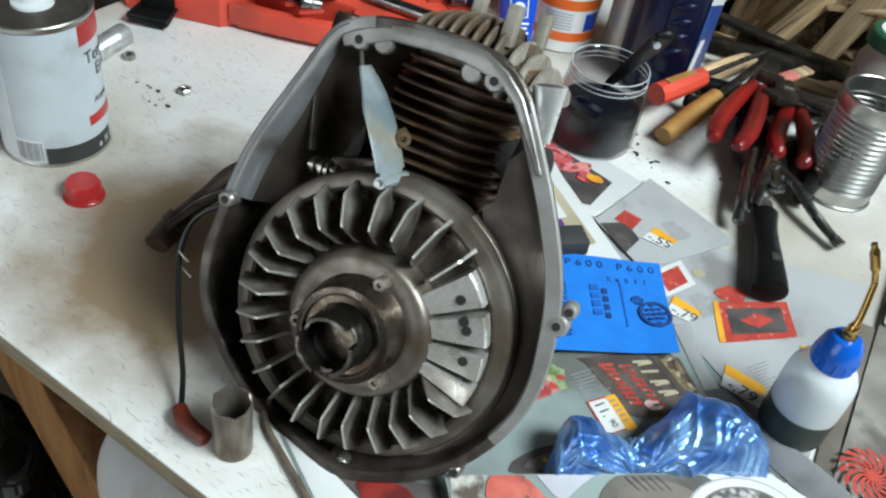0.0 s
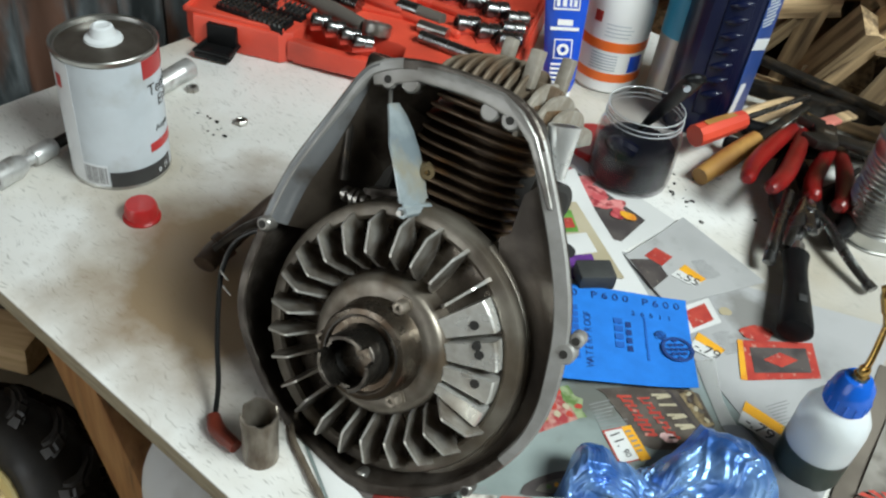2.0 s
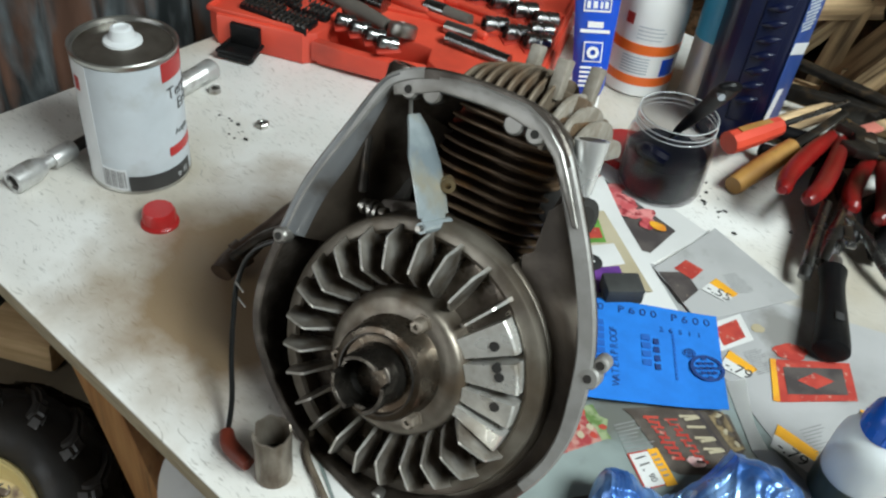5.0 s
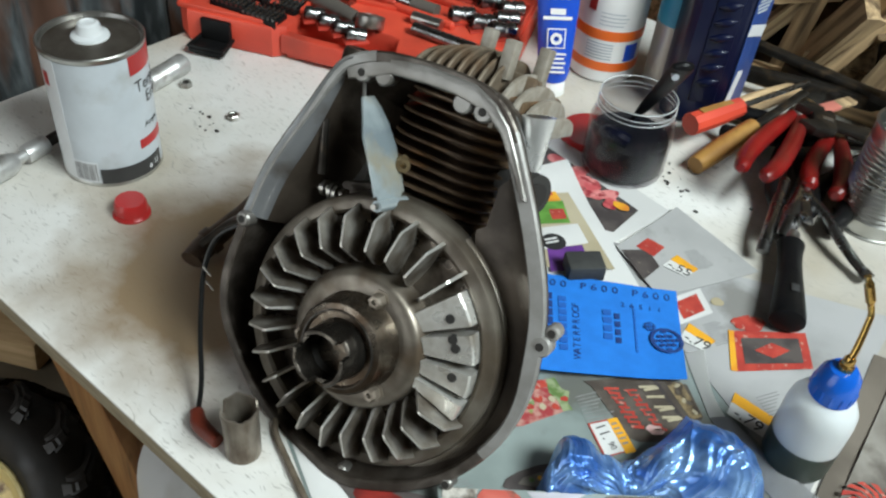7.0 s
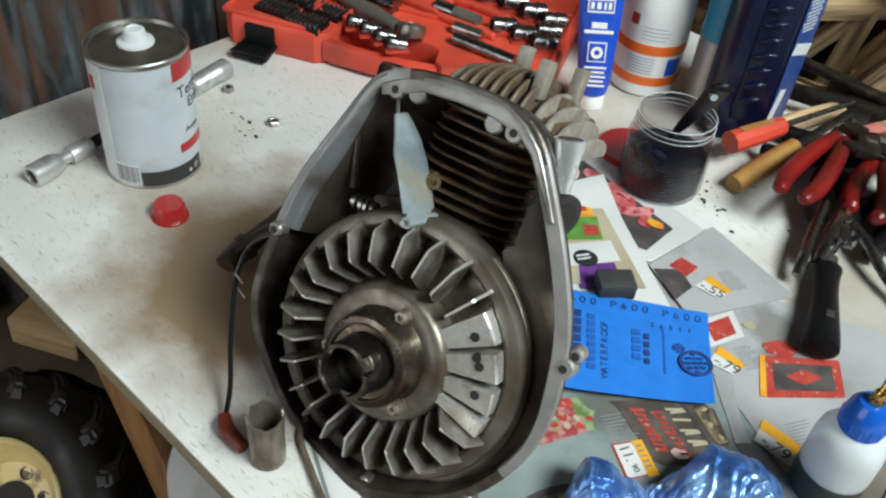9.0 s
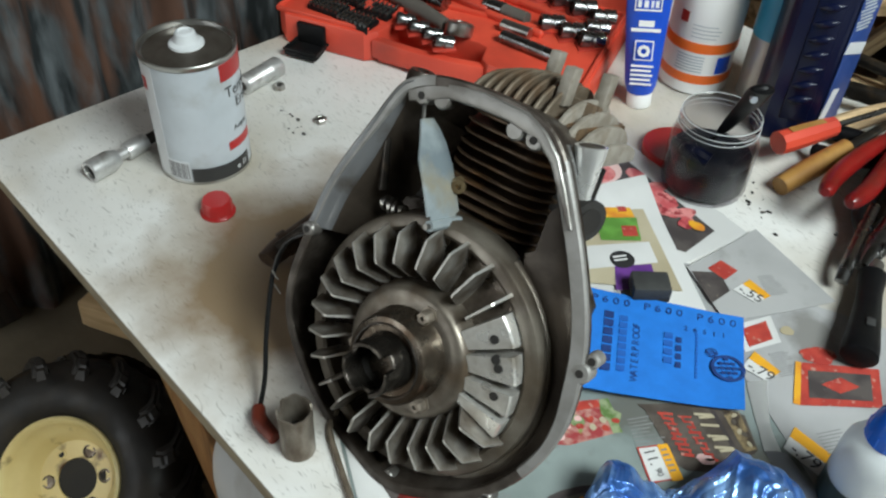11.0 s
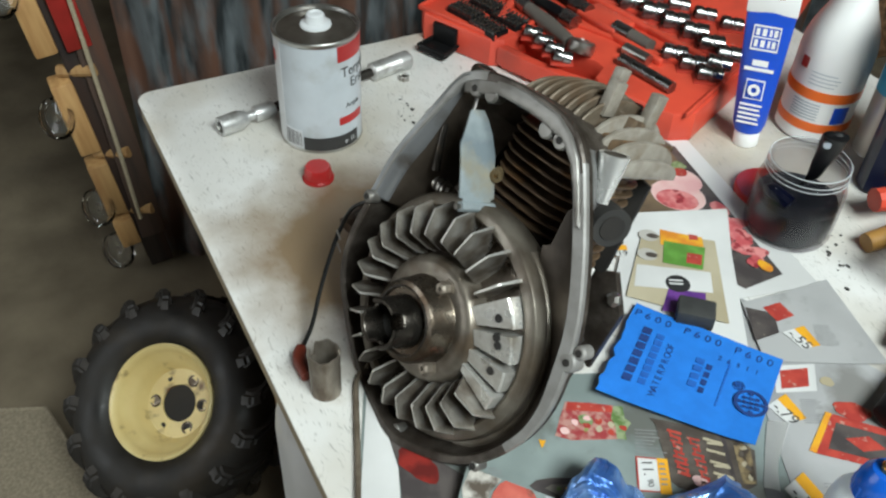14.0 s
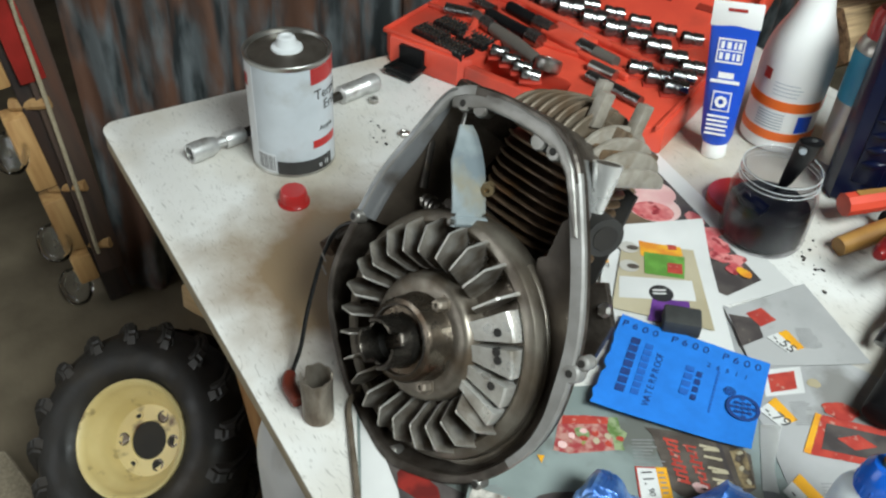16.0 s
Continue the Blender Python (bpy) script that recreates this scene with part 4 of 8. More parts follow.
for k in range(11):
    s = k / 10
    row = []
    for q in bowl_out:
        a = math.atan2(q.y, q.x)
        inner = Vector((0.1035 * math.cos(a) - 0.003, 0.1035 * math.sin(a) - 0.003, 0))
        high = min(1.0, max(0.0, (q.y - 0.035) / 0.06))
        inner = inner.lerp(Vector((0.050 + 0.006 * (q.y > 0.1), 0.062 + 0.62 * (q.y - 0.035), 0)), high)
        deep = -0.041
        p = Vector((q.x, q.y, 0)).lerp(inner, s)
        row.append(Vector((p.x, p.y, q.z - 0.006 + (deep - q.z + 0.006) * (1 - (1 - s) ** 2.6))))
    bowl_rows.append(row)
part("housing_bowl", rest(bm_sheet(bowl_rows)), M["bowl"], housing, "smooth brown oily bowl", 60)
arc = [(math.cos(radians(a)), math.sin(radians(a))) for a in range(-78, 66, 3)]
part("duct_edge", rest(bm_sheet([[Vector((r * c - 0.003, r * d - 0.003, w)) for c, d in arc] for r, w in ((0.1031, -0.060), (0.1031, -0.0385), (0.1036, -0.0370), (0.1060, -0.0366), (0.1085, -0.0380), (0.1100, -0.0415), (0.1105, -0.060))])),
     M["ductedge"], housing, "worn brown-grey edge of the fan duct", 40)
part("web_hole", bm_lathe([(0, 0), (0.005, 0), (0.005, 0.0012), (0, 0.0012)], 16, pose(0.066, 0.098, -0.0555)), M["black"], housing, "", 0)
# ears with screw holes
for eu, ev, ew, r, bright in ((-0.0585, 0.1785, -0.0222, 0.0070, 0), (-0.042, 0.1815, -0.0225, 0.0072, 2), (0.019, 0.1830, -0.0225, 0.0072, 2), (0.035, 0.1825, -0.0222, 0.0072, 0), (0.124, 0.051, -0.0215, 0.0078, 1),
                              (0.128, 0.062, -0.024, 0.0055, 1), (-0.122, 0.043, -0.0175, 0.0062, 0), (0.094, -0.078, -0.0235, 0.005, 0), (0.018, -0.104, -0.010, 0.005, 0)):
    bore = [(0.0026, -0.0003), (0.0022, -0.004), (0, -0.004)] if bright < 2 else [(0, -0.0003)]
    ear = part("ear", bm_lathe([(0, -0.012), (r, -0.012), (r, -0.0022), (r - 0.0014, -0.0005), *bore], 24, pose(eu, ev, ew)), M["earalloy"] if bright == 1 else M["flange"], housing, "", 25)
    if bright < 2:
        part("screw_hole", bm_lathe([(0, -0.0012), (0.0029, -0.0012), (0.0029, 0.0002), (0, 0.0002)], 14, pose(eu, ev, ew)), M["black"], ear)
# black block painted in as the shadow above the brown pad
part("square_pocket", bm_box(0.024, 0.022, 0.014, (0.094, 0.049, -0.0545), 0.002, 2, (0, 0, 62)), M["black"], housing, "black block for the shadow beside the pad")
part("pocket_pad", bm_box(0.020, 0.024, 0.012, (0.0865, 0.043, -0.0515), 0.002, 2, (8, 12, 62)), M["hub"], housing, "brown square pad")
part("bracket", bm_plate([(0.040, 0.080), (0.052, 0.083), (0.055, 0.094), (0.046, 0.098), (0.041, 0.09)], -0.066, -0.054, 0.002), M["pipe"], housing, "light chipped metal tab")

# flywheel with its fan
flywheel = part("flywheel", bm_lathe([(0, -0.064), (0.100, -0.064), (0.1025, -0.058), (0.1025, -0.036), (0.1012, -0.0335), (0.0985, -0.0322), (0.0925, -0.0318), (0.0898, -0.0335), (0.0890, -0.047), (0.082, -0.047),
                                      (0.060, -0.038), (0.0540, -0.035), (0.0525, -0.024), (0.0515, -0.0190), (0.0495, -0.0165), (0.0470, -0.0152), (0.042, -0.0148), (0.036, -0.0148), (0, -0.0148)], 96),
                M["fandisc"], engine, "brown-stained alloy flywheel")
flywheel.data.materials.append(M["ductedge"])
flywheel.data.materials.append(M["hubplate"])
for f in flywheel.data.polygons:
    r = math.hypot(f.center.x, f.center.y)
    f.material_index = 1 if r > 0.0888 else 2 if r < 0.0535 else 0
NB = 25
blade_pts = [(0.0525, -0.036), (0.0560, -0.0250), (0.0690, -0.0060), (0.0715, -0.0058), (0.0890, -0.0120), (0.0905, -0.0138), (0.0965, -0.0330), (0.0965, -0.047), (0.078, -0.043)]
blade_me = None
for k in range(NB):
    a = radians(9.8 + 360 / NB * k)
    deg = (math.degrees(a) + 180) % 360 - 180
    if -8 < deg < 44:
        continue
    if blade_me is None:
        bm = bmesh.new()
        for s in (-0.0011, 0.0011):
            bm.faces.new([bm.verts.new((r, s * (1.3 if w < -0.02 else 0.8), w)) for r, w in blade_pts])
        fa, fb = bm.faces[:] if bm.faces.ensure_lookup_table() is None else None
        va, vb = list(fa.verts), list(fb.verts)
        nv = len(va)
        for i in range(nv):
            bm.faces.new((va[i], va[(i + 1) % nv], vb[(i + 1) % nv], vb[i]))
        bmesh.ops.recalc_face_normals(bm, faces=bm.faces[:])
        b = part("blade", bm, M["fan"], flywheel, "pointed alloy fan blade", 20)
        b.data.materials.append(M["fanbarelit"])
        for f in b.data.polygons:
            f.material_index = 1 if len(f.vertices) == 4 else 0
        blade_me = b.data
    else:
        b = new("blade", blade_me)
        b.parent = flywheel
        tagged(b, "pointed alloy fan blade")
    turn = Matrix.Rotation(a, 4, "Z") @ Matrix.Translation((0.078, 0, -0.040)) @ pose(0, 0, 0, 1.5 * math.sin(k * 2.4), 0, 1.2 * math.sin(k * 1.7)) @ Matrix.Translation((-0.078, 0, 0.040))
    b.matrix_local = turn
# drilled blocks between the low blades, light on this side put into their colour
for a0, a1, holes in ((-16.5, -7.0, ()), (-3.5, 8.5, ((0.0762, 4.7),)), (12.5, 26.8, ((0.0765, 20.4), (0.0755, 25.3))), (30.5, 46.0, ((0.0757, 36.0),))):
    bm = bmesh.new()
    cols = []
    for i in range(7):
        a = radians(a0 + (a1 - a0) * i / 6)
        lift = 0.0035 * (i / 6)
        cols.append([bm.verts.new((r * math.cos(a), r * math.sin(a), w)) for r, w in ((0.0510, -0.050), (0.0510, -0.0230 + lift), (0.0520, -0.0220 + lift), (0.0880, -0.0235 + lift), (0.0892, -0.0250 + lift), (0.0892, -0.050))])
    for p, q in zip(cols, cols[1:]):
        for j in range(6):
            bm.faces.new((p[j], q[j], q[(j + 1) % 6], p[(j + 1) % 6]))
    bm.faces.new(cols[0])
    bm.faces.new(cols[-1][::-1])
    bmesh.ops.recalc_face_normals(bm, faces=bm.faces[:])
    blk = part("magnet_block", bm, M["fanbarelit"], flywheel, "alloy block, paler for the light on it")
    for r, deg in holes:
        x, y = r * math.cos(radians(deg)), r * math.sin(radians(deg))
        w = -0.0230 + 0.0035 * (deg - a0) / (a1 - a0)
        part("drilled_hole", bm_lathe([(0, -0.002), (0.0034, -0.002), (0.0034, 0.0009), (0, 0.0009)], 18, pose(x, y, w)), M["black"], blk, "", 0)
# hub plate, drum and starter cup
hubp = part("hub", bm_lathe([(0.047, -0.0205), (0.0465, -0.0165), (0.044, -0.0155), (0.037, -0.0155), (0.0355, -0.013), (0.034, 0.004), (0.0325, 0.007), (0.027, 0.0085), (0.0265, 0.006),
                             (0.0245, 0.006), (0.0, 0.006)], 72), M["hub"], engine, "stepped rust-tinged steel hub")
part("seam", bm_lathe([(0.0268, 0.0066), (0.0275, 0.0094), (0.0285, 0.0094), (0.0288, 0.0078)], 60), M["darksteel"], hubp)
cupb = bmesh.new()
seg, lines = 72, []
for k in range(seg):
    a = 2 * math.pi * k / seg
    d = math.degrees(a)
    notch = any(abs((d - c + 180) % 360 - 180) < 17 for c in (40, 160, 280))
    top = 0.029 if notch else 0.038
    lines.append([cupb.verts.new((r * math.cos(a), r * math.sin(a), w)) for r, w in ((0.0235, 0.005), (0.0210, 0.018), (0.0202, top - 0.001), (0.0194, top), (0.0172, top), (0.0166, top - 0.001), (0.0166, 0.008))])
for k in range(seg):
    a, b = lines[k], lines[(k + 1) % seg]
    for j in range(6):
        cupb.faces.new((a[j], b[j], b[j + 1], a[j + 1]))
bmesh.ops.recalc_face_normals(cupb, faces=cupb.faces[:])
sc = part("starter_cup", cupb, M["cupsteel"], engine, "notched steel starter cup")
part("cup_floor", bm_lathe([(0, 0.009), (0.0167, 0.009), (0.0167, 0.0095), (0, 0.0095)], 40), M["black"], sc, "black inside")
part("cup_lining", bm_lathe([(0.0164, 0.0095), (0.0164, 0.019)], 60), M["black"], sc)
for deg in (74, -46, 194):
    x, y = 0.0393 * math.cos(radians(deg)), 0.0393 * math.sin(radians(deg))
    b = part("bolt", bm_lathe([(0, 0.0), (0.0075, 0.0), (0.0075, 0.0018), (0.0056, 0.002), (0.0056, 0.0085), (0.0045, 0.0105), (0.0022, 0.0105), (0.002, 0.008), (0, 0.008)], 6, pose(x, y, -0.0155)),
             M["pipe"], hubp, "worn hexagon bolt", 20)

for ob, w in ((flywheel, 0.0085), (hubp, 0.0085), (sc, 0.003)):
    ob.location = (0.0005, 0.001, w)

# zinc-plated governor vane and small linkage in the opening
VB, VA, VL = Vector((-0.0150, 0.1050, -0.0060)), Vector((0.13, 0.045, -0.99)).normalized(), Vector((-0.57, 0.80, -0.10)).normalized()
VL = (VL - VA * VL.dot(VA)).normalized()
VN = VA.cross(VL)


def on_vane(c, l, h=0.0):
    return VB + VA * c + VL * l + VN * (h + 0.0035 * math.sin(l * 38))


vane_out = [(0, 0), (0, 0.012), (0, 0.026), (0, 0.041), (0.0062, 0.0545), (0.0125, 0.068), (0.0135, 0.0695), (0.0265, 0.070), (0.0300, 0.062), (0.0330, 0.050), (0.0345, 0.034), (0.0345, 0.017), (0.0345, 0), (0.0305, 0), (0.0300, -0.004),
            (0.004, -0.004), (0.0035, 0)]
bm = bmesh.new()
lo = [bm.verts.new(on_vane(c, l, -0.0007)) for c, l in vane_out]
hi = [bm.verts.new(on_vane(c, l, 0.0007)) for c, l in vane_out]
for a in range(len(lo)):
    b = (a + 1) % len(lo)
    bm.faces.new((lo[a], lo[b], hi[b], hi[a]))
bmesh.ops.triangulate(bm, faces=[bm.faces.new(lo[::-1]), bm.faces.new(hi)])
bmesh.ops.recalc_face_normals(bm, faces=bm.faces[:])
vane = part("governor_vane", bm, M["zinc"], engine, "pale zinc-plated vane", 30)
part("vane_hinge", bm_tube([on_vane(0.001, -0.0065), on_vane(0.034, -0.0065)], 0.0042, 10, False), M["zinc"], vane, "folded vane foot")
part("hinge_pin", bm_tube([on_vane(-0.003, -0.0065), on_vane(0.037, -0.0065)], 0.0022, 10, False), M["steel"], vane)
sq = on_vane(0.035, 0.021)
part("vane_screw", bm_tube([sq + VN * -0.006, sq + VN * 0.006], 0.0042, 12, False), M["dirtybrass"], vane, "dirty brass screw", 20)
part("screw_eye", bm_lathe([(0.0022, -0.0015), (0.0052, -0.0015), (0.0052, 0.0015), (0.0022, 0.0015), (0.0022, -0.0015)], 16, pose(sq.x + 0.005, sq.y, sq.z + 0.003, 0, 25, 0)), M["dirtybrass"], vane, "", 20)
part("vane_pin", bm_tube([(-0.060, 0.178, -0.03), on_vane(0.016, 0.0695)], 0.0014, 8, False), M["steel"], vane)
link = part("linkage", bm_tube([(-0.084, 0.146, -0.034), (-0.081, 0.125, -0.034), (-0.077, 0.096, -0.038)], lambda s: 0.0042 - 0.0012 * math.sin(3 * s), 12), M["darksteel"], engine, "dark linkage rod")
part("linkage_bolt", bm_tube([(-0.080, 0.083, -0.046), (-0.056, 0.085, -0.046)], 0.0032, 12, False), M["steel"], link)
for u0, r in ((-0.077, 0.0062), (-0.070, 0.0075), (-0.066, 0.0068), (-0.060, 0.0058)):
    part("washer", bm_tube([(u0, 0.0835, -0.046), (u0 + 0.0026, 0.0837, -0.046)], r, 14, False), M["steel"], link)

# finned barrel seen through the opening
barrel = part("barrel", bm_lathe([(0, 0.06), (0.036, 0.06), (0.036, 0.178), (0, 0.178)], 32, Matrix.Translation((0.004, 0, -0.118)) @ Matrix.Rotation(radians(-90), 4, "X")),
              M["barrel"], engine, "oily brown finned barrel")


def super_outline(cx, cy, rx, ry, n=3.0, k=40):
    out = []
    for i in range(k):
        a = 2 * math.pi * i / k
        c, s = math.cos(a), math.sin(a)
        out.append((cx + rx * math.copysign(abs(c) ** (2 / n), c), cy + ry * math.copysign(abs(s) ** (2 / n), s)))
    return out


for k in range(14):
    v0 = 0.060 + 0.0088 * k
    m = Matrix(((1, 0, 0, 0), (0, 0, 1, v0), (0, -1, 0, 0), (0, 0, 0, 1)))
    # plate in the plane of u and depth
    part("fin", rest(bm_plate(super_outline(-0.005, 0.112, 0.049, 0.050, 3.2), 0, 0.0028, 0.0010, 1, m)), M["barrel"], barrel)
# black plates added to keep the depth behind the fins dark
part("cowl", bm_plate([(-0.085, 0.060), (0.040, 0.060), (0.040, 0.150), (-0.060, 0.165), (-0.085, 0.12)], -0.168, -0.164, 0.001), M["black"], barrel, "black backing plate added behind the fins")
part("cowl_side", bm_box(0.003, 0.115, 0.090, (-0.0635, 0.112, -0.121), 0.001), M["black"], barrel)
# head fins stand across the barrel
head = part("cylinder_head", bm_box(0.085, 0.020, 0.09, (0.002, 0.181, -0.118), 0.004), M["barrel"], engine, "grey finned alloy cylinder head")
for k in range(8):
    u0 = -0.040 + 0.0082 * k
    pts = [(w, max(v, 0.186 - 0.020 * min(1.0, max(0.0, (-0.085 - w) / 0.02)))) for w, v in super_outline(-0.103, 0.172, 0.057 - 0.0012 * k, 0.041 + 0.0006 * k - 0.0004 * (k - 4) ** 2, 2.4)]
    m = Matrix(((0, 0, 1, u0), (0, 1, 0, 0), (1, 0, 0, 0), (0, 0, 0, 1)))
    part("fin", bm_plate(tidy(pts), 0, 0.0030, 0.0009, 1, m), M["headalloy"], head)
for u0, t, vt, rw in ((0.027, 0.0048, 0.037, 0.052), (0.0365, 0.0050, 0.031, 0.050), (0.0465, 0.0052, 0.024, 0.047), (0.0570, 0.0050, 0.014, 0.042)):
    pts = [(w, max(v, 0.168)) for w, v in super_outline(-0.112, 0.170, rw, vt, 2.3)]
    m = Matrix(((0, 0, 1, u0), (0, 1, 0, 0), (1, 0, 0, 0), (0, 0, 0, 1)))
    part("end_plate", bm_plate(tidy(pts), 0, t, 0.0015, 2, m), M["headboss"], head, "thick rounded grey fin")
for u0, v0, w0, h in ((0.019, 0.218, -0.084, 0.028), (0.031, 0.217, -0.126, 0.030), (-0.026, 0.216, -0.150, 0.022)):
    part("boss", bm_box(0.009, h, 0.014, (u0, v0 - h / 2 + 0.010, w0), 0.0012), M["headboss"], head, "square pale boss")
part("plug_hole", bm_lathe([(0, 0), (0.004, 0), (0.004, 0.002), (0, 0.002)], 12, pose(0.012, 0.205, -0.10, -90)), M["black"], head)
for w0, v0 in ((-0.100, 0.203), (-0.112, 0.201)):
    part("rib", bm_box(0.022, 0.014, 0.0065, (0.028, v0 - 0.004, w0), 0.002), M["headalloy"], head)
# crankcase, foot, inlet and exhaust
case = part("crankcase", rest(bm_lathe([(0, -0.070), (0.072, -0.070), (0.075, -0.076), (0.072, -0.120), (0.062, -0.135), (0, -0.135)], 48)), M["castdark"], engine, "dark oily crankcase")
part("foot_plate", rest(bm_join(bm_plate([(0.03, -0.01), (0.070, -0.02), (0.074, 0.040), (0.050, 0.070), (0.03, 0.06)], -0.172, -0.164, 0.0015),
                                bm_plate([(0.05, -0.03), (0.078, -0.03), (0.080, 0.0), (0.055, 0.01)], -0.13, -0.122, 0.0015))), M["castdark"], case, "dark mounting foot")
part("foot_bolt", bm_lathe([(0, 0), (0.007, 0), (0.007, 0.004), (0.004, 0.006), (0, 0.006)], 6, pose(0.062, 0.05, -0.164)), M["steel"], case, "", 20)
way = Vector((-0.007, 0.036, 0.002))
p0 = Vector((0.0705, 0.1525, -0.054))
stub = part("exhaust_stub", bm_tube([p0, p0 + way * 0.5, p0 + way], lambda s: 0.0050 + 0.0066 * s, 28, False), M["polish"], engine, "bright polished conical stub")
part("stub_hole", bm_tube([p0 + way * 0.995, p0 + way * 1.006], 0.0088, 24, False), M["castdark"], stub)
part("corner_stub", bm_lathe([(0, 0), (0.011, 0), (0.011, 0.018), (0.009, 0.021), (0.005, 0.021), (0.005, 0.015), (0, 0.015)], 24, pose(-0.080, 0.168, -0.050, -90)), M["castdark"], engine)
inlet = part("inlet_elbow", bm_tube([(0.040, 0.126, -0.100), (0.054, 0.128, -0.096), (0.068, 0.128, -0.090)], lambda s: 0.0145 + 0.002 * s, 24), M["rubber"], engine, "black rubber inlet elbow")
part("inlet_bore", bm_tube([(0.0675, 0.128, -0.0903), (0.0690, 0.128, -0.0896)], 0.0105, 24, False), M["black"], inlet)
# carburettor on the near side of the case
inv = HUB.inverted()


def local(p):
    return inv @ Vector(p)


lever = part("throttle_lever", rest(bm_tube([local(q) for q in ((0.370, 0.138, 0.763), (0.366, 0.158, 0.766), (0.373, 0.194, 0.785), (0.390, 0.214, 0.808), (0.435, 0.225, 0.832))], lambda t: 0.0115 - 0.0030 * t + 0.0012 * math.sin(9 * t), 16, True, 0.75), TOP + 0.001),
             M["rustbrown"], engine, "rust-brown cast lever", 50)
part("lever_collar", rest(bm_tube([local(q) for q in ((0.366, 0.160, 0.767), (0.367, 0.168, 0.770))], 0.0132, 18, False), TOP + 0.001), M["rustbrown"], lever)
part("lever_edge", bm_tube([local(q) for q in ((0.372, 0.150, 0.776), (0.392, 0.170, 0.802), (0.436, 0.172, 0.842), (0.462, 0.160, 0.872))], 0.0042, 8), M["darksteel"], lever)
for q in ((0.444, 0.100, 0.828), (0.448, 0.098, 0.816)):
    part("wire_end", bm_tube([local(q), local((q[0] + 0.010, q[1] - 0.001, q[2] - 0.003))], 0.0009, 6, False), M["steel"], lever)
wire = part("ignition_lead", bm_tube([local(p) for p in ((0.47, 0.135, 0.872), (0.446, 0.118, 0.852), (0.441, 0.104, 0.825), (0.456, 0.086, 0.806), (0.475, 0.068, 0.788), (0.494, 0.052, 0.770), (0.510, 0.034, 0.7575))], 0.0021, 10),
            M["cable"], engine, "thin black ignition lead")
part("lead_boot", bm_tube([local(p) for p in ((0.508, 0.035, 0.7595), (0.520, 0.029, 0.7595), (0.542, 0.028, 0.7595))], lambda s: 0.0054 + 0.0010 * math.sin(3.1 * s), 14), M["redboot"], wire, "red rubber boot")

# ---- things on the bench ----
# solvent can
can = thing("solvent_can", "round metal solvent can with grey-white label and open spout", "can", pose(0.176, 0.188, TOP))
CR, CH = 0.0485, 0.144
part("body", bm_lathe([(0, 0.001), (CR - 0.002, 0.0005), (CR + 0.0008, 0.001), (CR + 0.0008, 0.003), (CR, 0.0042), (CR, CH - 0.006), (CR + 0.0012, CH - 0.004), (CR + 0.0016, CH - 0.001),
                       (CR + 0.0006, CH), (CR - 0.001, CH - 0.001), (CR - 0.002, CH - 0.005), (CR - 0.012, CH - 0.006), (0.024, CH - 0.0015), (0.0, CH - 0.0015)], 72), M["tin"], can, "bare tin rims")
part("lid", bm_lathe([(0.0, CH - 0.0013), (0.024, CH - 0.0013), (CR - 0.0125, CH - 0.0056), (CR - 0.0035, CH - 0.0046)], 72), M["lidtin"], can, "stained tin lid")
lab = part("label", bm_lathe([(CR + 0.0003, 0.0045), (CR + 0.0003, CH - 0.0065)], 72), M["label"], can, "grey-white printed label")
wrap("white_edge", CR + 0.0003, -105, -78, 0.0046, CH - 0.0066, M["label_white"], lab)
wrap("red_field", CR + 0.0005, 6, 75, CH - 0.026, CH - 0.0066, M["red"], lab)
wrap("red_bar", CR + 0.0008, 5, 48, 0.036, 0.046, M["red"], lab)
wrap("black_field", CR + 0.0008, -46, 36, 0.0046, 0.022, M["label_black"], lab)
wrap("barcode_field", CR + 0.0008, -78, -48, 0.006, 0.030, M["label_white"], lab)
for k in range(11):
    a = -76 + 2.5 * k
    wrap("bar", CR + 0.0012, a, a + (1.4 if k % 3 else 0.8), 0.008, 0.028, M["inkgrey"], lab)
wrap("hazard_mark", CR + 0.0008, -100, -91, 0.108, 0.122, M["redpaint"], lab)
text_part("Terpentin", 0.0175, M["ink"], can, pose(0, 0, 0.098, 0, 0, 10), "lettering", "", CR + 0.0004)
text_part("Ersatz", 0.0175, M["ink"], can, pose(0, 0, 0.082, 0, 0, 25), "lettering", "", CR + 0.0004)
text_part("Acqua", 0.009, M["ink"], can, pose(0, 0, 0.057, 0, 0, 16), "lettering", "", CR + 0.0004)
text_part("e 1l", 0.010, M["label_white"], can, pose(0, 0, 0.009, 0, 0, 12), "lettering", "", CR + 0.0009)
part("spout", bm_lathe([(0.018, CH - 0.0015), (0.0175, CH + 0.001), (0.0125, CH + 0.003), (0.011, CH + 0.008), (0.0100, CH + 0.012), (0.0075, CH + 0.0135), (0.006, CH + 0.012), (0, CH + 0.011)], 32),
     M["spoutplastic"], can, "white plastic pouring spout")

# red screw cap
cap = thing("screw_cap", "small red plastic screw cap lying on the bench", "cap", pose(0.2635, 0.1480, TOP))
part("shell", bm_lathe([(0, 0.0), (0.0172, 0.0), (0.0176, 0.0012), (0.0174, 0.0036), (0.0163, 0.0044), (0.0156, 0.0145), (0.0140, 0.0172), (0.0060, 0.0178), (0, 0.0178)], 12), M["red"], cap, "", 28)
part("skirt", bm_lathe([(0.0160, 0.0), (0.0180, 0.0), (0.0181, 0.0022), (0.0172, 0.0030), (0.0160, 0.0028)], 36), M["red"], cap)

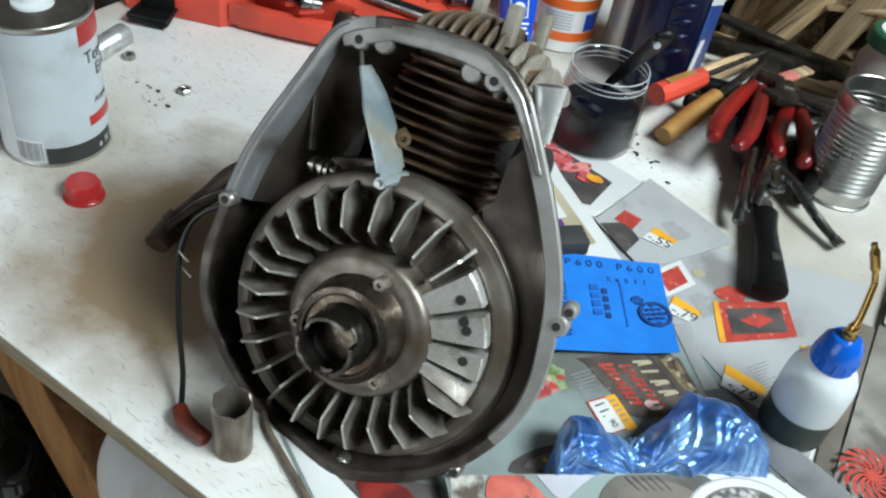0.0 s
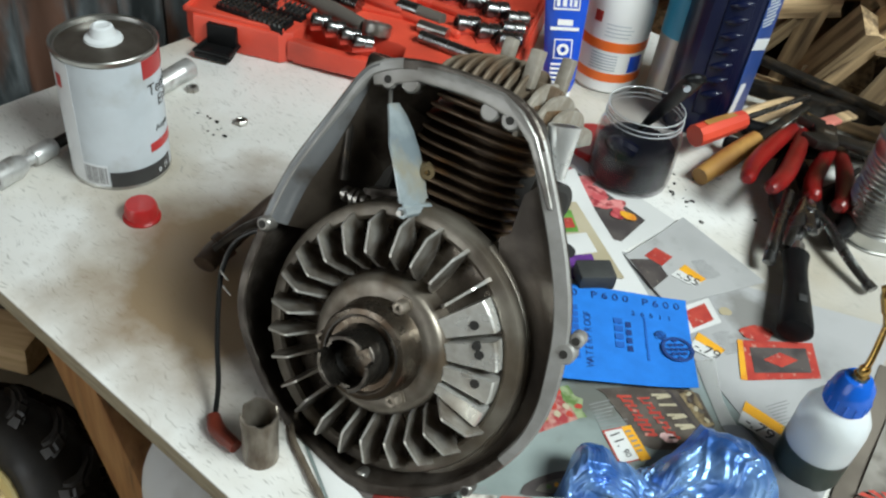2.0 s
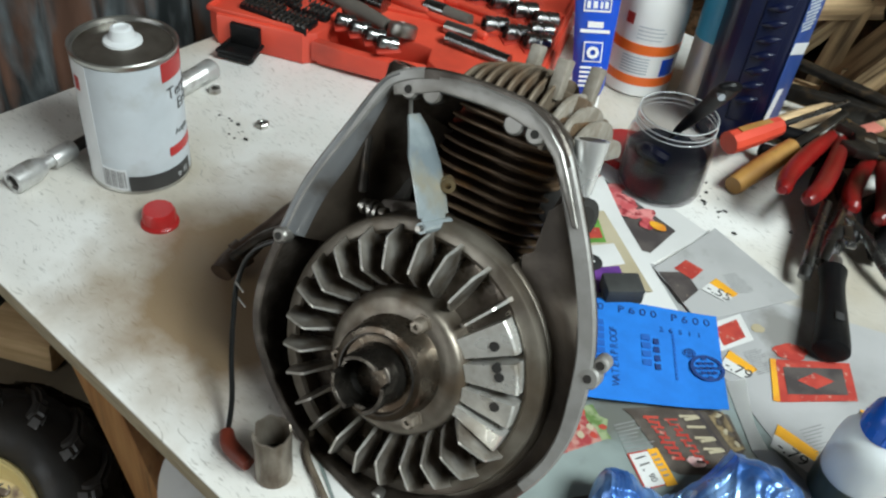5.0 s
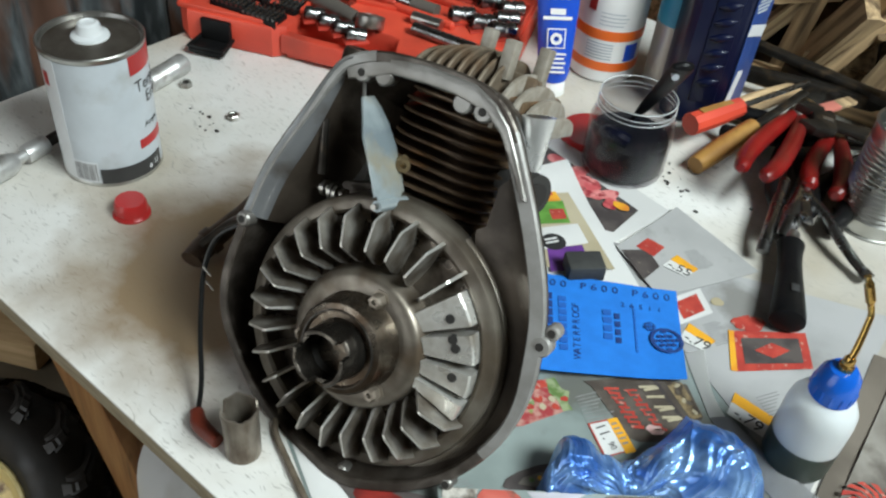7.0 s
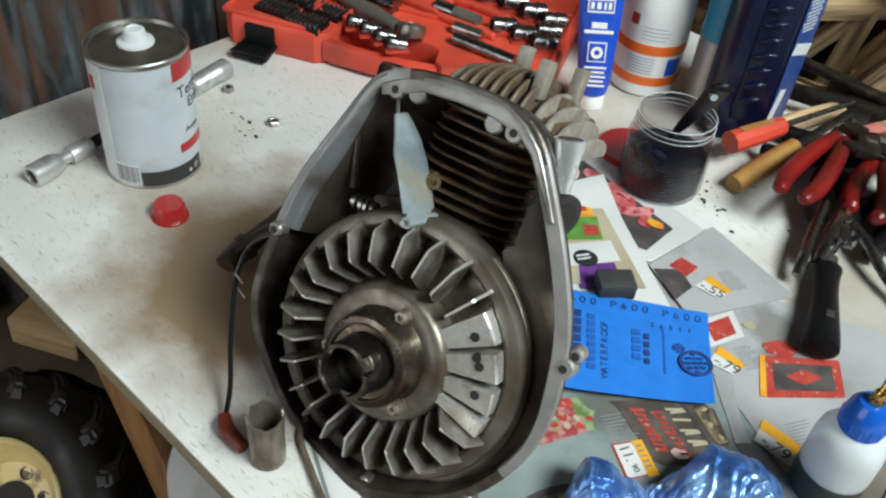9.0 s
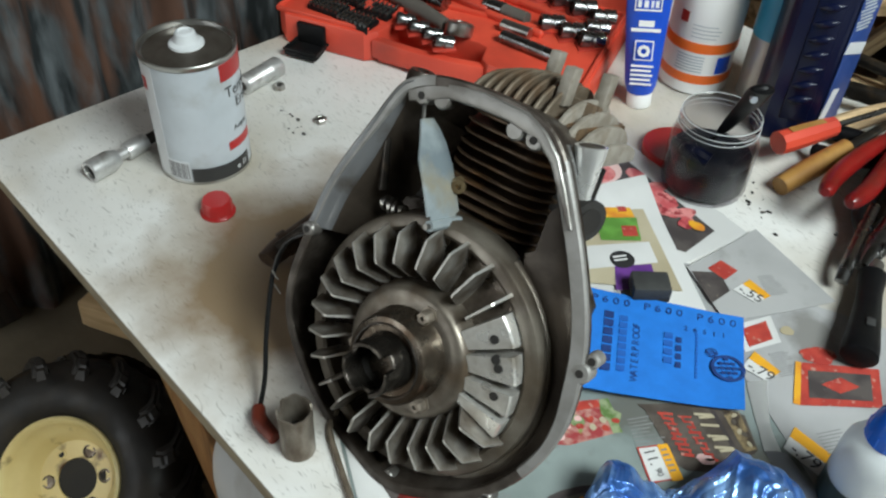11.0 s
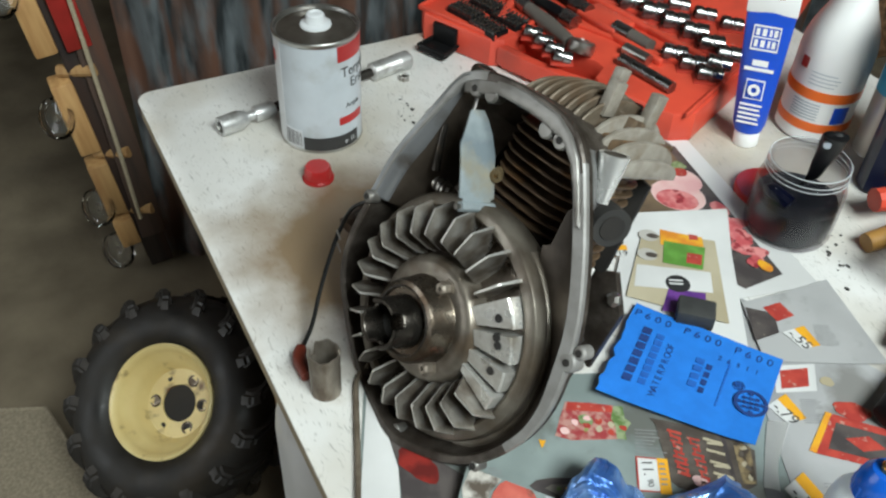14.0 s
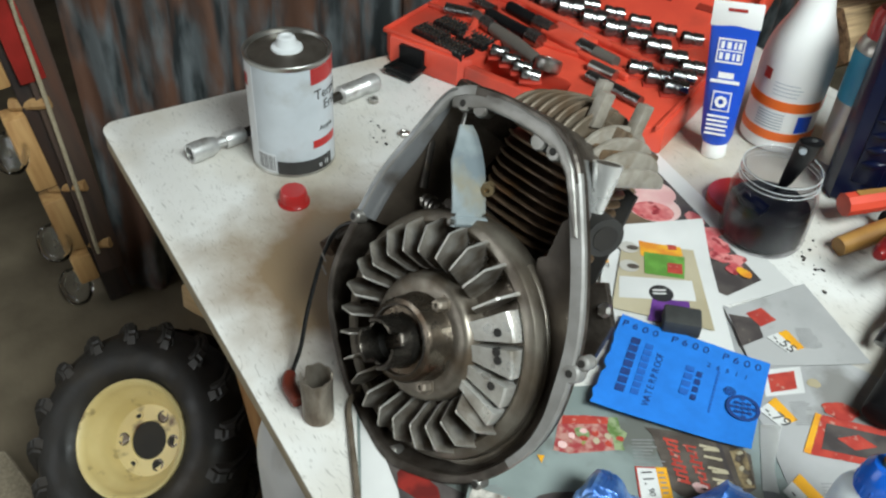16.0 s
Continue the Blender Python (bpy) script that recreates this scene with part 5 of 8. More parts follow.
# nuts
nut = thing("hex_nut", "bright steel hexagon nut lying on the bench", "nut", pose(0.200, 0.3275, TOP, 0, 0, 10), "loose nuts")
part("body", bm_lathe([(0.0036, 0), (0.0066, 0), (0.0075, 0.001), (0.0075, 0.0055), (0.0066, 0.0066), (0.0040, 0.0066), (0.0034, 0.0058), (0.0034, 0.0006), (0.0036, 0)], 6), M["steel"], nut, "", 20)
part("thread", bm_lathe([(0.0030, 0.0004), (0.0033, 0.001), (0.0033, 0.0055), (0.0030, 0.006)], 20), M["darksteel"], nut)
copy_thing(nut, pose(0.109, 0.332, TOP, 0, 0, 35))

# socket extension behind the can
ext = thing("socket_wrench", "chrome socket on a long extension bar with knurled sleeve", "wrench", pose(0.1355, 0.0725, TOP + 0.0125, 0, 0, 11.0))


def along_y(bm):
    bm.transform(Matrix.Rotation(radians(-90), 4, "X"))
    return bm


part("socket", along_y(bm_lathe([(0, 0.008), (0.0075, 0.008), (0.0085, 0.0), (0.0115, 0.0), (0.0123, 0.001), (0.0123, 0.026), (0.0105, 0.031), (0.0085, 0.036), (0, 0.036)], 28)), M["satin"], ext, "chrome socket")
part("socket_bore", along_y(bm_lathe([(0, 0.004), (0.0088, 0.004), (0.0088, 0.0045), (0, 0.0045)], 6)), M["black"], ext)
part("neck", along_y(bm_lathe([(0, 0.034), (0.006, 0.034), (0.006, 0.05), (0, 0.05)], 20)), M["satin"], ext)
part("sleeve", along_y(bm_lathe([(0, 0.047), (0.0092, 0.047), (0.0100, 0.049), (0.0100, 0.072), (0.0092, 0.074), (0, 0.074)], 28)), M["satin"], ext, "knurled chrome sleeve")
part("bar", along_y(bm_lathe([(0, 0.07), (0.0062, 0.07), (0.0062, 0.225), (0, 0.225)], 20)), M["darksteel"], ext, "dark steel bar")
knurl = [(0, 0.222), (0.009, 0.222)]
for k in range(16):
    knurl += [(0.0122, 0.224 + 0.0025 * k), (0.0116, 0.2252 + 0.0025 * k)]
part("grip", along_y(bm_lathe(knurl + [(0.0125, 0.265), (0.0128, 0.267), (0.0128, 0.282), (0.010, 0.285), (0.006, 0.285), (0.006, 0.278), (0, 0.278)], 28)), M["satin"], ext, "ringed chrome end")

# short pipe standing on end
pipe = thing("steel_pipe", "short old steel pipe standing on end, slotted at the top", "pipe", pose(0.556, 0.040, TOP))
bm = bmesh.new()
cols = []
for k in range(40):
    a = 2 * math.pi * k / 40
    d = math.degrees(a)
    top = 0.050 + 0.004 * noise.noise((math.cos(a) * 2, math.sin(a) * 2, 3))
    if abs((d - 205 + 180) % 360 - 180) < 14:
        top -= 0.012
    fl = 1 + 0.10 * max(0, math.cos(a - radians(150)))
    cols.append([bm.verts.new((r * math.cos(a), r * math.sin(a), z)) for r, z in ((0.0125, 0), (0.0136, 0.0006), (0.0136, 0.034), (0.0142 * fl, top - 0.001), (0.0138 * fl, top), (0.0124 * fl, top), (0.0119, 0.034), (0.0117, 0))])
for k in range(40):
    a, b = cols[k], cols[(k + 1) % 40]
    for j in range(8):
        bm.faces.new((a[j], b[j], b[(j + 1) % 8], a[(j + 1) % 8]))
bmesh.ops.recalc_face_normals(bm, faces=bm.faces[:])
part("tube", bm, M["pipe"], pipe)
# black disc stands in for the shade down the pipe
part("plug", bm_lathe([(0, 0.02), (0.0118, 0.02), (0.0118, 0.021), (0, 0.021)], 30), M["black"], pipe)
tagged(part("cord", bm_tube([(0.548, 0.085, TOP + 0.004), (0.560, 0.068, TOP + 0.004), (0.588, 0.055, TOP + 0.004), (0.640, 0.034, TOP + 0.004), (0.70, 0.008, TOP + 0.0045)], 0.0026, 10), M["cord"]),
       "thin brown cord lying across the bench edge", "cord")

# ---- newspaper and advertising sheets ----


def sheet(label, corners, z, ground, lift=None, name="newspaper_sheet"):
    ob = thing(name, label, "newspaper", pose(0, 0, TOP + z), "printed sheets")
    part("page", quad_grid(corners, 12, 12, lift), PAGE[ground], ob)
    return ob


def patch(ob, name, corners, key, z=0.0007, bulge=0.0):
    m = PAGE[key] if isinstance(key, str) else key
    bm = quad_grid(corners, 3, 3, None, 0.0001)
    bmesh.ops.translate(bm, verts=bm.verts[:], vec=(0, 0, z))
    return part(name, bm, m, ob, "", 0)


def patch_poly(ob, name, pts, key, z=0.0007):
    return part(name, bm_plate(pts, z, z + 0.0001), PAGE[key] if isinstance(key, str) else key, ob, "", 0)


def blob(cx, cy, r, seed, k=22, squash=1.0, ang=0.0):
    out = []
    for i in range(k):
        a = 2 * math.pi * i / k
        q = r * (1 + 0.28 * noise.noise((math.cos(a) * 1.7 + seed, math.sin(a) * 1.7, seed * 0.7)))
        x, y = q * math.cos(a), q * math.sin(a) * squash
        out.append((cx + x * math.cos(ang) - y * math.sin(ang), cy + x * math.sin(ang) + y * math.cos(ang)))
    return out


def disc(cx, cy, r, squash=1.0, ang=0.0, k=28):
    return [(cx + r * math.cos(2 * math.pi * i / k) * math.cos(ang) - r * squash * math.sin(2 * math.pi * i / k) * math.sin(ang),
             cy + r * math.cos(2 * math.pi * i / k) * math.sin(ang) + r * squash * math.sin(2 * math.pi * i / k) * math.cos(ang)) for i in range(k)]


def price(ob, c, words, z=0.0012, half=0.55):
    """A price tag: a white field with figures and a yellow field beside it."""
    a, b, d, e = (Vector(q) for q in c)
    patch(ob, "price_yellow", [a, b, a.lerp(e, 1 - half) * 0 + b.lerp(d, 1 - half), a.lerp(e, 1 - half)], M["yellow"], z)
    patch(ob, "price_white", [a.lerp(e, 1 - half), b.lerp(d, 1 - half), d, e], "white", z)
    x = (d - e)
    ang = math.degrees(math.atan2(x.y, x.x))
    size = (e - a).length * half * 1.15
    text_part(words, size, M["ink"], ob, pose(*(e.lerp(d, 0.12) + (a - e).normalized() * size * 0.12), z + 0.0003, 0, 0, ang), "price_lettering")


def lines(ob, c, rows, z=0.0010, keep=0.8, seed=1):
    """Blocks of small print that cannot be read, as bars."""
    rg = random.Random(seed)
    a, b, d, e = (Vector(q) for q in c)
    rows = int(rows * 1.4)
    for k in range(rows):
        t0, t1 = (k + 0.2) / rows, (k + 0.52) / rows
        s = rg.uniform(keep - 0.3, keep + 0.2)
        patch(ob, "print_bar", [a.lerp(e, t0), b.lerp(d, t0) * s + a.lerp(e, t0) * (1 - s), b.lerp(d, t1) * s + a.lerp(e, t1) * (1 - s), a.lerp(e, t1)], M["inkgrey"], z)


# greenish page under the engine
page_a = sheet("pale green-grey advertising page with food pictures", [(0.560, 0.075), (0.705, 0.004), (0.905, 0.300), (0.715, 0.425)], 0.0006, "green")


def slanted(a, b, w):
    """A strip from a to b, w wide."""
    a, b = Vector(a), Vector(b)
    n = Vector((-(b - a).y, (b - a).x)).normalized() * w / 2
    return [tuple(a - n), tuple(b - n), tuple(b + n), tuple(a + n)]


def scrawl(ob, name, a, b, r, n, key, z, slant=0.9, seed=1):
    """Joined strokes of a printed script that cannot be read."""
    rg = random.Random(seed)
    a, b = Vector(a), Vector(b)
    d = (b - a).normalized()
    m = Vector((-d.y, d.x))
    for k in range(n):
        c = a.lerp(b, (k + 0.5) / n)
        up = r * rg.uniform(0.75, 1.25) * (1.5 if k == 0 else 1.0)
        lean = d * r * slant
        patch_poly(ob, name, slanted(tuple(c - m * up - lean * 0.5), tuple(c + m * up + lean * 0.5), r * rg.uniform(0.42, 0.7)), key, z)
        if k < n - 1:
            e = a.lerp(b, (k + 1.5) / n)
            sgn = 1 if k % 2 else -1
            patch_poly(ob, name, slanted(tuple(c + m * up * 0.6 * sgn), tuple(e + m * up * 0.6 * sgn), r * 0.38), key, z + 0.00012)


# fruit pack
patch_poly(page_a, "fruit_picture", [(0.661, 0.224), (0.672, 0.244), (0.684, 0.261), (0.700, 0.256), (0.717, 0.248), (0.708, 0.228), (0.698, 0.206), (0.688, 0.196), (0.674, 0.210)], "fruit")
patch_poly(page_a, "pack_band", [(0.662, 0.226), (0.683, 0.258), (0.690, 0.256), (0.669, 0.219)], "redink", 0.0009)
patch_poly(page_a, "leaf_picture", [(0.684, 0.260), (0.688, 0.267), (0.699, 0.261), (0.706, 0.263), (0.712, 0.252), (0.719, 0.249), (0.714, 0.242), (0.704, 0.248), (0.694, 0.250)], "leaf", 0.0010)
patch_poly(page_a, "leaf_picture", blob(0.686, 0.229, 0.0065, 33, 16, 0.8, 0.6), "leaf", 0.0011)
patch_poly(page_a, "barcode", blob(0.6875, 0.206, 0.0042, 34, 8, 0.9, 0.9), "ham", 0.0011)
for k in range(8):
    patch_poly(page_a, "berry_picture", blob(0.684 + 0.0075 * (k % 4) + 0.001 * (k // 4), 0.219 + 0.0075 * (k % 4) + 0.012 * (k // 4), 0.0035, 90 + k, 12, 0.8, k), ("ham", "redink", "tan", "redink")[k % 4], 0.0012)
lines(page_a, [(0.712, 0.262), (0.728, 0.290), (0.750, 0.268), (0.735, 0.246)], 6, seed=4)
patch_poly(page_a, "yellow_mark", [(0.685, 0.181), (0.689, 0.186), (0.694, 0.179)], M["yellow"], 0.0009)
lines(page_a, [(0.690, 0.128), (0.696, 0.140), (0.712, 0.132), (0.705, 0.121)], 5, seed=14)
# chocolate box
patch_poly(page_a, "chocolate_box_picture", [(0.708, 0.281), (0.717, 0.281), (0.768, 0.257), (0.776, 0.259), (0.794, 0.276), (0.803, 0.311), (0.803, 0.319), (0.776, 0.341), (0.750, 0.330)], "choc", 0.0009)
patch_poly(page_a, "dark_band", slanted((0.748, 0.328), (0.796, 0.302), 0.004), "dark", 0.0011)
patch_poly(page_a, "gold_band", [(0.759, 0.331), (0.771, 0.340), (0.802, 0.319), (0.797, 0.309)], "gold", 0.0011)
scrawl(page_a, "script_bar", (0.728, 0.292), (0.770, 0.270), 0.0046, 9, "redink", 0.0013, 0.9, 3)
scrawl(page_a, "script_bar", (0.741, 0.302), (0.786, 0.281), 0.0040, 9, "redink", 0.0013, 0.9, 4)
for k in range(4):
    c = Vector((0.753, 0.3145)).lerp(Vector((0.784, 0.2995)), k / 3)
    for a in ((-0.55, 0.30), (0.30, 0.62))[: 2 if k != 1 else 1]:
        patch_poly(page_a, "letter_bar", slanted((c.x + 0.006 * a[0] - 0.003, c.y - 0.0055), (c.x + 0.006 * a[1] + 0.003, c.y + 0.0055), 0.0026), "tan", 0.0014 + 0.0001 * (a[0] > 0))
for k in range(8):
    patch_poly(page_a, "sweet_picture", blob(0.766 + 0.0042 * k, 0.333 - 0.0025 * k + 0.003 * (k % 2), 0.0032, 70 + k, 12, 0.6, k * 1.3), ("gold", "tan", "choc")[k % 3], 0.0015)
patch_poly(page_a, "flower_picture", blob(0.780, 0.279, 0.0072, 77, 16, 0.75, 0.6), "ham", 0.0013)
# price tag with a red border
patch(page_a, "price_border", [(0.7355, 0.2455), (0.7455, 0.2610), (0.7750, 0.2460), (0.7640, 0.2265)], "redink", 0.0011)
patch(page_a, "price_white", [(0.7375, 0.2458), (0.7460, 0.2590), (0.7735, 0.2450), (0.7635, 0.2285)], "white", 0.0013)
patch(page_a, "price_yellow", [(0.7450, 0.2600), (0.7500, 0.2675), (0.7795, 0.2495), (0.7745, 0.2415)], M["yellow"], 0.0015)
lines(page_a, [(0.7490, 0.2590), (0.7520, 0.2640), (0.7730, 0.2510), (0.7700, 0.2460)], 4, 0.0017, seed=5)
text_part("11.", 0.0130, M["ink"], page_a, pose(0.7405, 0.2472, 0.0018, 0, 0, -27), "price_lettering")
text_part("90", 0.0075, M["ink"], page_a, pose(0.7580, 0.2400, 0.0018, 0, 0, -27), "price_lettering")
# printed dark tray and the white foot of the page
patch_poly(page_a, "tray_picture", [(0.7205, 0.150), (0.7185, 0.158), (0.7215, 0.169), (0.7290, 0.184), (0.7365, 0.194), (0.7440, 0.2005), (0.7600, 0.196), (0.7700, 0.183), (0.7450, 0.156)], "dark", 0.0010)
patch_poly(page_a, "tray_food", [(0.7280, 0.160), (0.7275, 0.167), (0.7340, 0.180), (0.7420, 0.189), (0.7530, 0.184), (0.7440, 0.170)], "bowl", 0.0012)
for k in range(6):
    patch_poly(page_a, "tray_food", blob(0.7335 + 0.0035 * k, 0.170 + 0.0028 * k + 0.003 * (k % 2), 0.0021, 40 + k, 10), ("leaf", "amber", "purple", "tan", "leaf", "purple")[k], 0.0014)
patch_poly(page_a, "white_field", [(0.568, 0.074), (0.588, 0.072), (0.625, 0.068), (0.658, 0.062), (0.700, 0.045), (0.690, 0.014), (0.668, 0.024)], "white", 0.0008)
patch_poly(page_a, "dark_picture", [(0.618, 0.069), (0.637, 0.090), (0.672, 0.098), (0.688, 0.107), (0.716, 0.080), (0.700, 0.046), (0.658, 0.063)], "dark", 0.0010)
patch_poly(page_a, "red_food", blob(0.664, 0.078, 0.021, 91, 20, 0.55, 0.4), "cherry", 0.0014)

# grey product pages
page_b = sheet("grey product page of an advertising leaflet", [(0.628, 0.458), (0.690, 0.410), (0.900, 0.300), (0.885, 0.560)], 0.0010, "grey",
               lambda s, t: 0.0005 * noise.noise((s * 3, t * 3, 1)) + 0.0004)
lower = [(0.757, 0.373), (0.773, 0.356), (0.791, 0.338), (0.807, 0.322), (0.840, 0.304), (0.872, 0.288), (0.905, 0.277), (0.935, 0.268)]
upper = [(0.768, 0.388), (0.783, 0.366), (0.799, 0.345), (0.822, 0.327), (0.846, 0.318), (0.876, 0.309), (0.905, 0.304), (0.940, 0.293)]
# margin starts white, then grey with its shade put into the colour
for name, i0, i1, key, label in (("curled_margin", 0, 3, "white", "curled white margin"), ("turned_edge", 3, 7, "grey", "turned-up edge in shaded grey")):
    a, b = (spline([(*q, 0) for q in e[i0:i1 + 1]], 5) for e in (lower, upper))
    bm = bmesh.new()
    rows = []
    for k in range(9):
        t = k / 8
        rows.append([bm.verts.new((*(p.lerp(q, t)).xy, 0.0009 + (0.0014 + 0.0066 * (i0 > 0)) * math.sin(0.5 * math.pi * t))) for p, q in zip(a, b)])
    for p, q in zip(rows, rows[1:]):
        for i in range(len(p) - 1):
            bm.faces.new((p[i], p[i + 1], q[i + 1], q[i]))
    bmesh.ops.solidify(bm, geom=bm.faces[:], thickness=0.0003)
    part(name, bm, PAGE[key], page_b, label)
fold = sheet("creased upper half of a grey advertising leaflet", [(0.636, 0.452), (0.705, 0.418), (0.760, 0.520), (0.650, 0.553)], 0.0042, "pale",
             lambda s, t: 0.006 * max(0, t - 0.55) ** 1.2)
patch(fold, "food_picture", [(0.643, 0.450), (0.662, 0.470), (0.684, 0.456), (0.682, 0.428)], "dark")
patch(fold, "red_box_picture", [(0.651, 0.466), (0.653, 0.486), (0.673, 0.486), (0.672, 0.465)], "redink", 0.0009)
price(fold, [(0.688, 0.484), (0.714, 0.480), (0.710, 0.461), (0.685, 0.459)], "-.55")
lines(fold, [(0.690, 0.494), (0.706, 0.520), (0.728, 0.498), (0.712, 0.478)], 9, 0.0009, seed=2)
patch(page_b, "red_pack_picture", [(0.719, 0.424), (0.728, 0.450), (0.745, 0.435), (0.736, 0.410)], "redink", 0.0016)
patch(page_b, "pack_border", [(0.712, 0.424), (0.727, 0.460), (0.752, 0.438), (0.737, 0.402)], "white", 0.0012)
price(page_b, [(0.742, 0.409), (0.771, 0.406), (0.768, 0.387), (0.745, 0.384)], "-.79", 0.0016)
lines(page_b, [(0.752, 0.416), (0.763, 0.438), (0.785, 0.420), (0.775, 0.400)], 9, 0.0016, seed=3)
patch(page_b, "tin_picture", [(0.777, 0.430), (0.828, 0.476), (0.851, 0.438), (0.802, 0.386)], "redink", 0.0016)
patch(page_b, "tin_panel", [(0.786, 0.426), (0.826, 0.464), (0.842, 0.438), (0.803, 0.399)], "dark", 0.0019)
patch_poly(page_b, "diamond", [(0.8096, 0.4402), (0.8265, 0.4435), (0.8190, 0.4236), (0.8023, 0.4203)], "redink", 0.0022)
patch(page_b, "tin_edge", [(0.773, 0.427), (0.777, 0.430), (0.802, 0.386), (0.797, 0.383)], "amber", 0.0017)
patch_poly(page_b, "gingerbread_picture", blob(0.784, 0.449, 0.016, 21, 26, 0.6, 0.8), "redink", 0.0018)
price(page_b, [(0.811, 0.362), (0.848, 0.360), (0.850, 0.334), (0.816, 0.336)], "-.79", 0.0016)
lines(page_b, [(0.826, 0.370), (0.838, 0.392), (0.868, 0.372), (0.856, 0.350)], 8, 0.0016, seed=6)
patch(page_b, "yellow_mark", [(0.856, 0.430), (0.874, 0.440), (0.880, 0.428), (0.862, 0.418)], M["yellow"], 0.0016)
patch_poly(page_b, "star", blob(0.748, 0.455, 0.006, 31, 16), "tan", 0.0014)

# dark picture sheet with white border
page_c = sheet("dark food picture page with a broad white border", [(0.356, 0.594), (0.650, 0.545), (0.628, 0.446), (0.420, 0.430)], 0.0026, "white")
patch_poly(page_c, "dark_picture", [(0.388, 0.566), (0.622, 0.521), (0.622, 0.470), (0.55, 0.44), (0.44, 0.435)], "dark")
patch_poly(page_c, "board_picture", [(0.384, 0.500), (0.392, 0.555), (0.421, 0.548), (0.490, 0.531), (0.515, 0.480), (0.480, 0.436), (0.440, 0.435)], "board", 0.0009)
patch_poly(page_c, "ham_picture", disc(0.470, 0.506, 0.032, 0.85, 0.5), "ham", 0.0011)
patch_poly(page_c, "ham_slice", disc(0.448, 0.528, 0.026, 0.8, 0.3), "ham", 0.0013)
patch_poly(page_c, "ham_edge", disc(0.476, 0.500, 0.024, 0.75, 0.8), "meat", 0.0012)
patch_poly(page_c, "cherry", disc(0.436, 0.536, 0.0085), "redink", 0.0015)
patch_poly(page_c, "herb", blob(0.425, 0.542, 0.009, 16, 18), "leaf", 0.0014)
for k, (x, y, r) in enumerate(((0.508, 0.534, 0.013), (0.522, 0.520, 0.015), (0.538, 0.531, 0.014), (0.548, 0.511, 0.013), (0.560, 0.522, 0.014), (0.574, 0.510, 0.013), (0.586, 0.520, 0.012), (0.596, 0.507, 0.010), (0.530, 0.506, 0.010))):
    patch_poly(page_c, "meat_picture", blob(x, y, r, 9 + k, 18, 0.75, 0.7 * k), "meat", 0.0009 + 0.0002 * k)
patch_poly(page_c, "garnish", blob(0.606, 0.511, 0.009, 18, 16, 0.7), "amber", 0.0028)

# coffee page
page_d = sheet("white-bordered coffee advertisement page with curled corner", [(0.476, 0.432), (0.523, 0.529), (0.690, 0.412), (0.585, 0.325)], 0.0046, "white",
               lambda s, t: 0.010 * max(0, 1 - 3.2 * t) * (0.3 + 0.7 * s))
patch_poly(page_d, "tan_picture", [(0.515, 0.418), (0.535, 0.500), (0.655, 0.418), (0.580, 0.350)], "tan", 0.0024)
patch(page_d, "green_pack_picture", [(0.530, 0.437), (0.558, 0.470), (0.584, 0.445), (0.557, 0.414)], "coffee", 0.0031)
patch(page_d, "amber_pack_picture", [(0.506, 0.450), (0.529, 0.487), (0.556, 0.470), (0.533, 0.430)], "amber", 0.0027)
patch(page_d, "pack_seal", [(0.530, 0.470), (0.535, 0.478), (0.545, 0.471), (0.540, 0.463)], "redink", 0.0029)
patch(page_d, "red_seal", [(0.556, 0.447), (0.566, 0.459), (0.578, 0.448), (0.568, 0.436)], "redink", 0.0034)
for cx, cy in ((0.516, 0.427), (0.540, 0.407)):
    patch_poly(page_d, "cup_picture", disc(cx, cy, 0.0105, 0.9, 0.8), "blank", 0.0036)
    patch_poly(page_d, "coffee_picture", disc(cx + 0.003, cy + 0.003, 0.0065, 0.6, 0.9), "choc", 0.0039)
patch(page_d, "white_bag_picture", [(0.547, 0.388), (0.590, 0.450), (0.615, 0.432), (0.572, 0.366)], "white", 0.0027)
patch_poly(page_d, "round_mark", disc(0.589, 0.408, 0.0125), M["label_black"], 0.0030)
for k in range(2):
    patch(page_d, "mark_bar", [(0.580 + 0.004 * k, 0.404 - 0.003 * k), (0.587 + 0.004 * k, 0.416 - 0.003 * k), (0.589 + 0.004 * k, 0.4145 - 0.003 * k), (0.582 + 0.004 * k, 0.4025 - 0.003 * k)], "white", 0.0033)
price(page_d, [(0.512, 0.384), (0.518, 0.396), (0.534, 0.388), (0.528, 0.376)], "19", 0.0027)
patch(page_d, "purple_pack_picture", [(0.590, 0.395), (0.612, 0.425), (0.640, 0.402), (0.612, 0.370)], "purple", 0.0027)

# front leaflet curled over the edge of the bench
EA, EB = Vector((0.690, 0.108)), Vector((0.8785, 0.2665))
ED = (EB - EA).normalized()
EN = Vector((ED.y, -ED.x))


def on_leaf(x, y):
    """Height of the sloping leaflet at a place."""
    return max(0.0008, 0.0135 - 0.095 * (Vector((x, y)) - EA).dot(EN))


def leaf_patch(name, pts, key, up):
    bm = bm_plate(pts, 0.0, 0.0001)
    for v in bm.verts:
        v.co.z += on_leaf(v.co.x, v.co.y) + up
    return part(name, bm, PAGE[key], page_e, "", 0)


page_e = thing("newspaper_sheet", "loose leaflet with food pictures bent up along its edge", "newspaper", pose(0, 0, TOP + 0.0030), "printed sheets")
bm = quad_grid([tuple(EA), tuple(EB), (0.990, 0.225), (0.84, -0.03)], 14, 14)
for v in bm.verts:
    v.co.z += on_leaf(v.co.x, v.co.y)
part("page", bm, PAGE["green"], page_e)


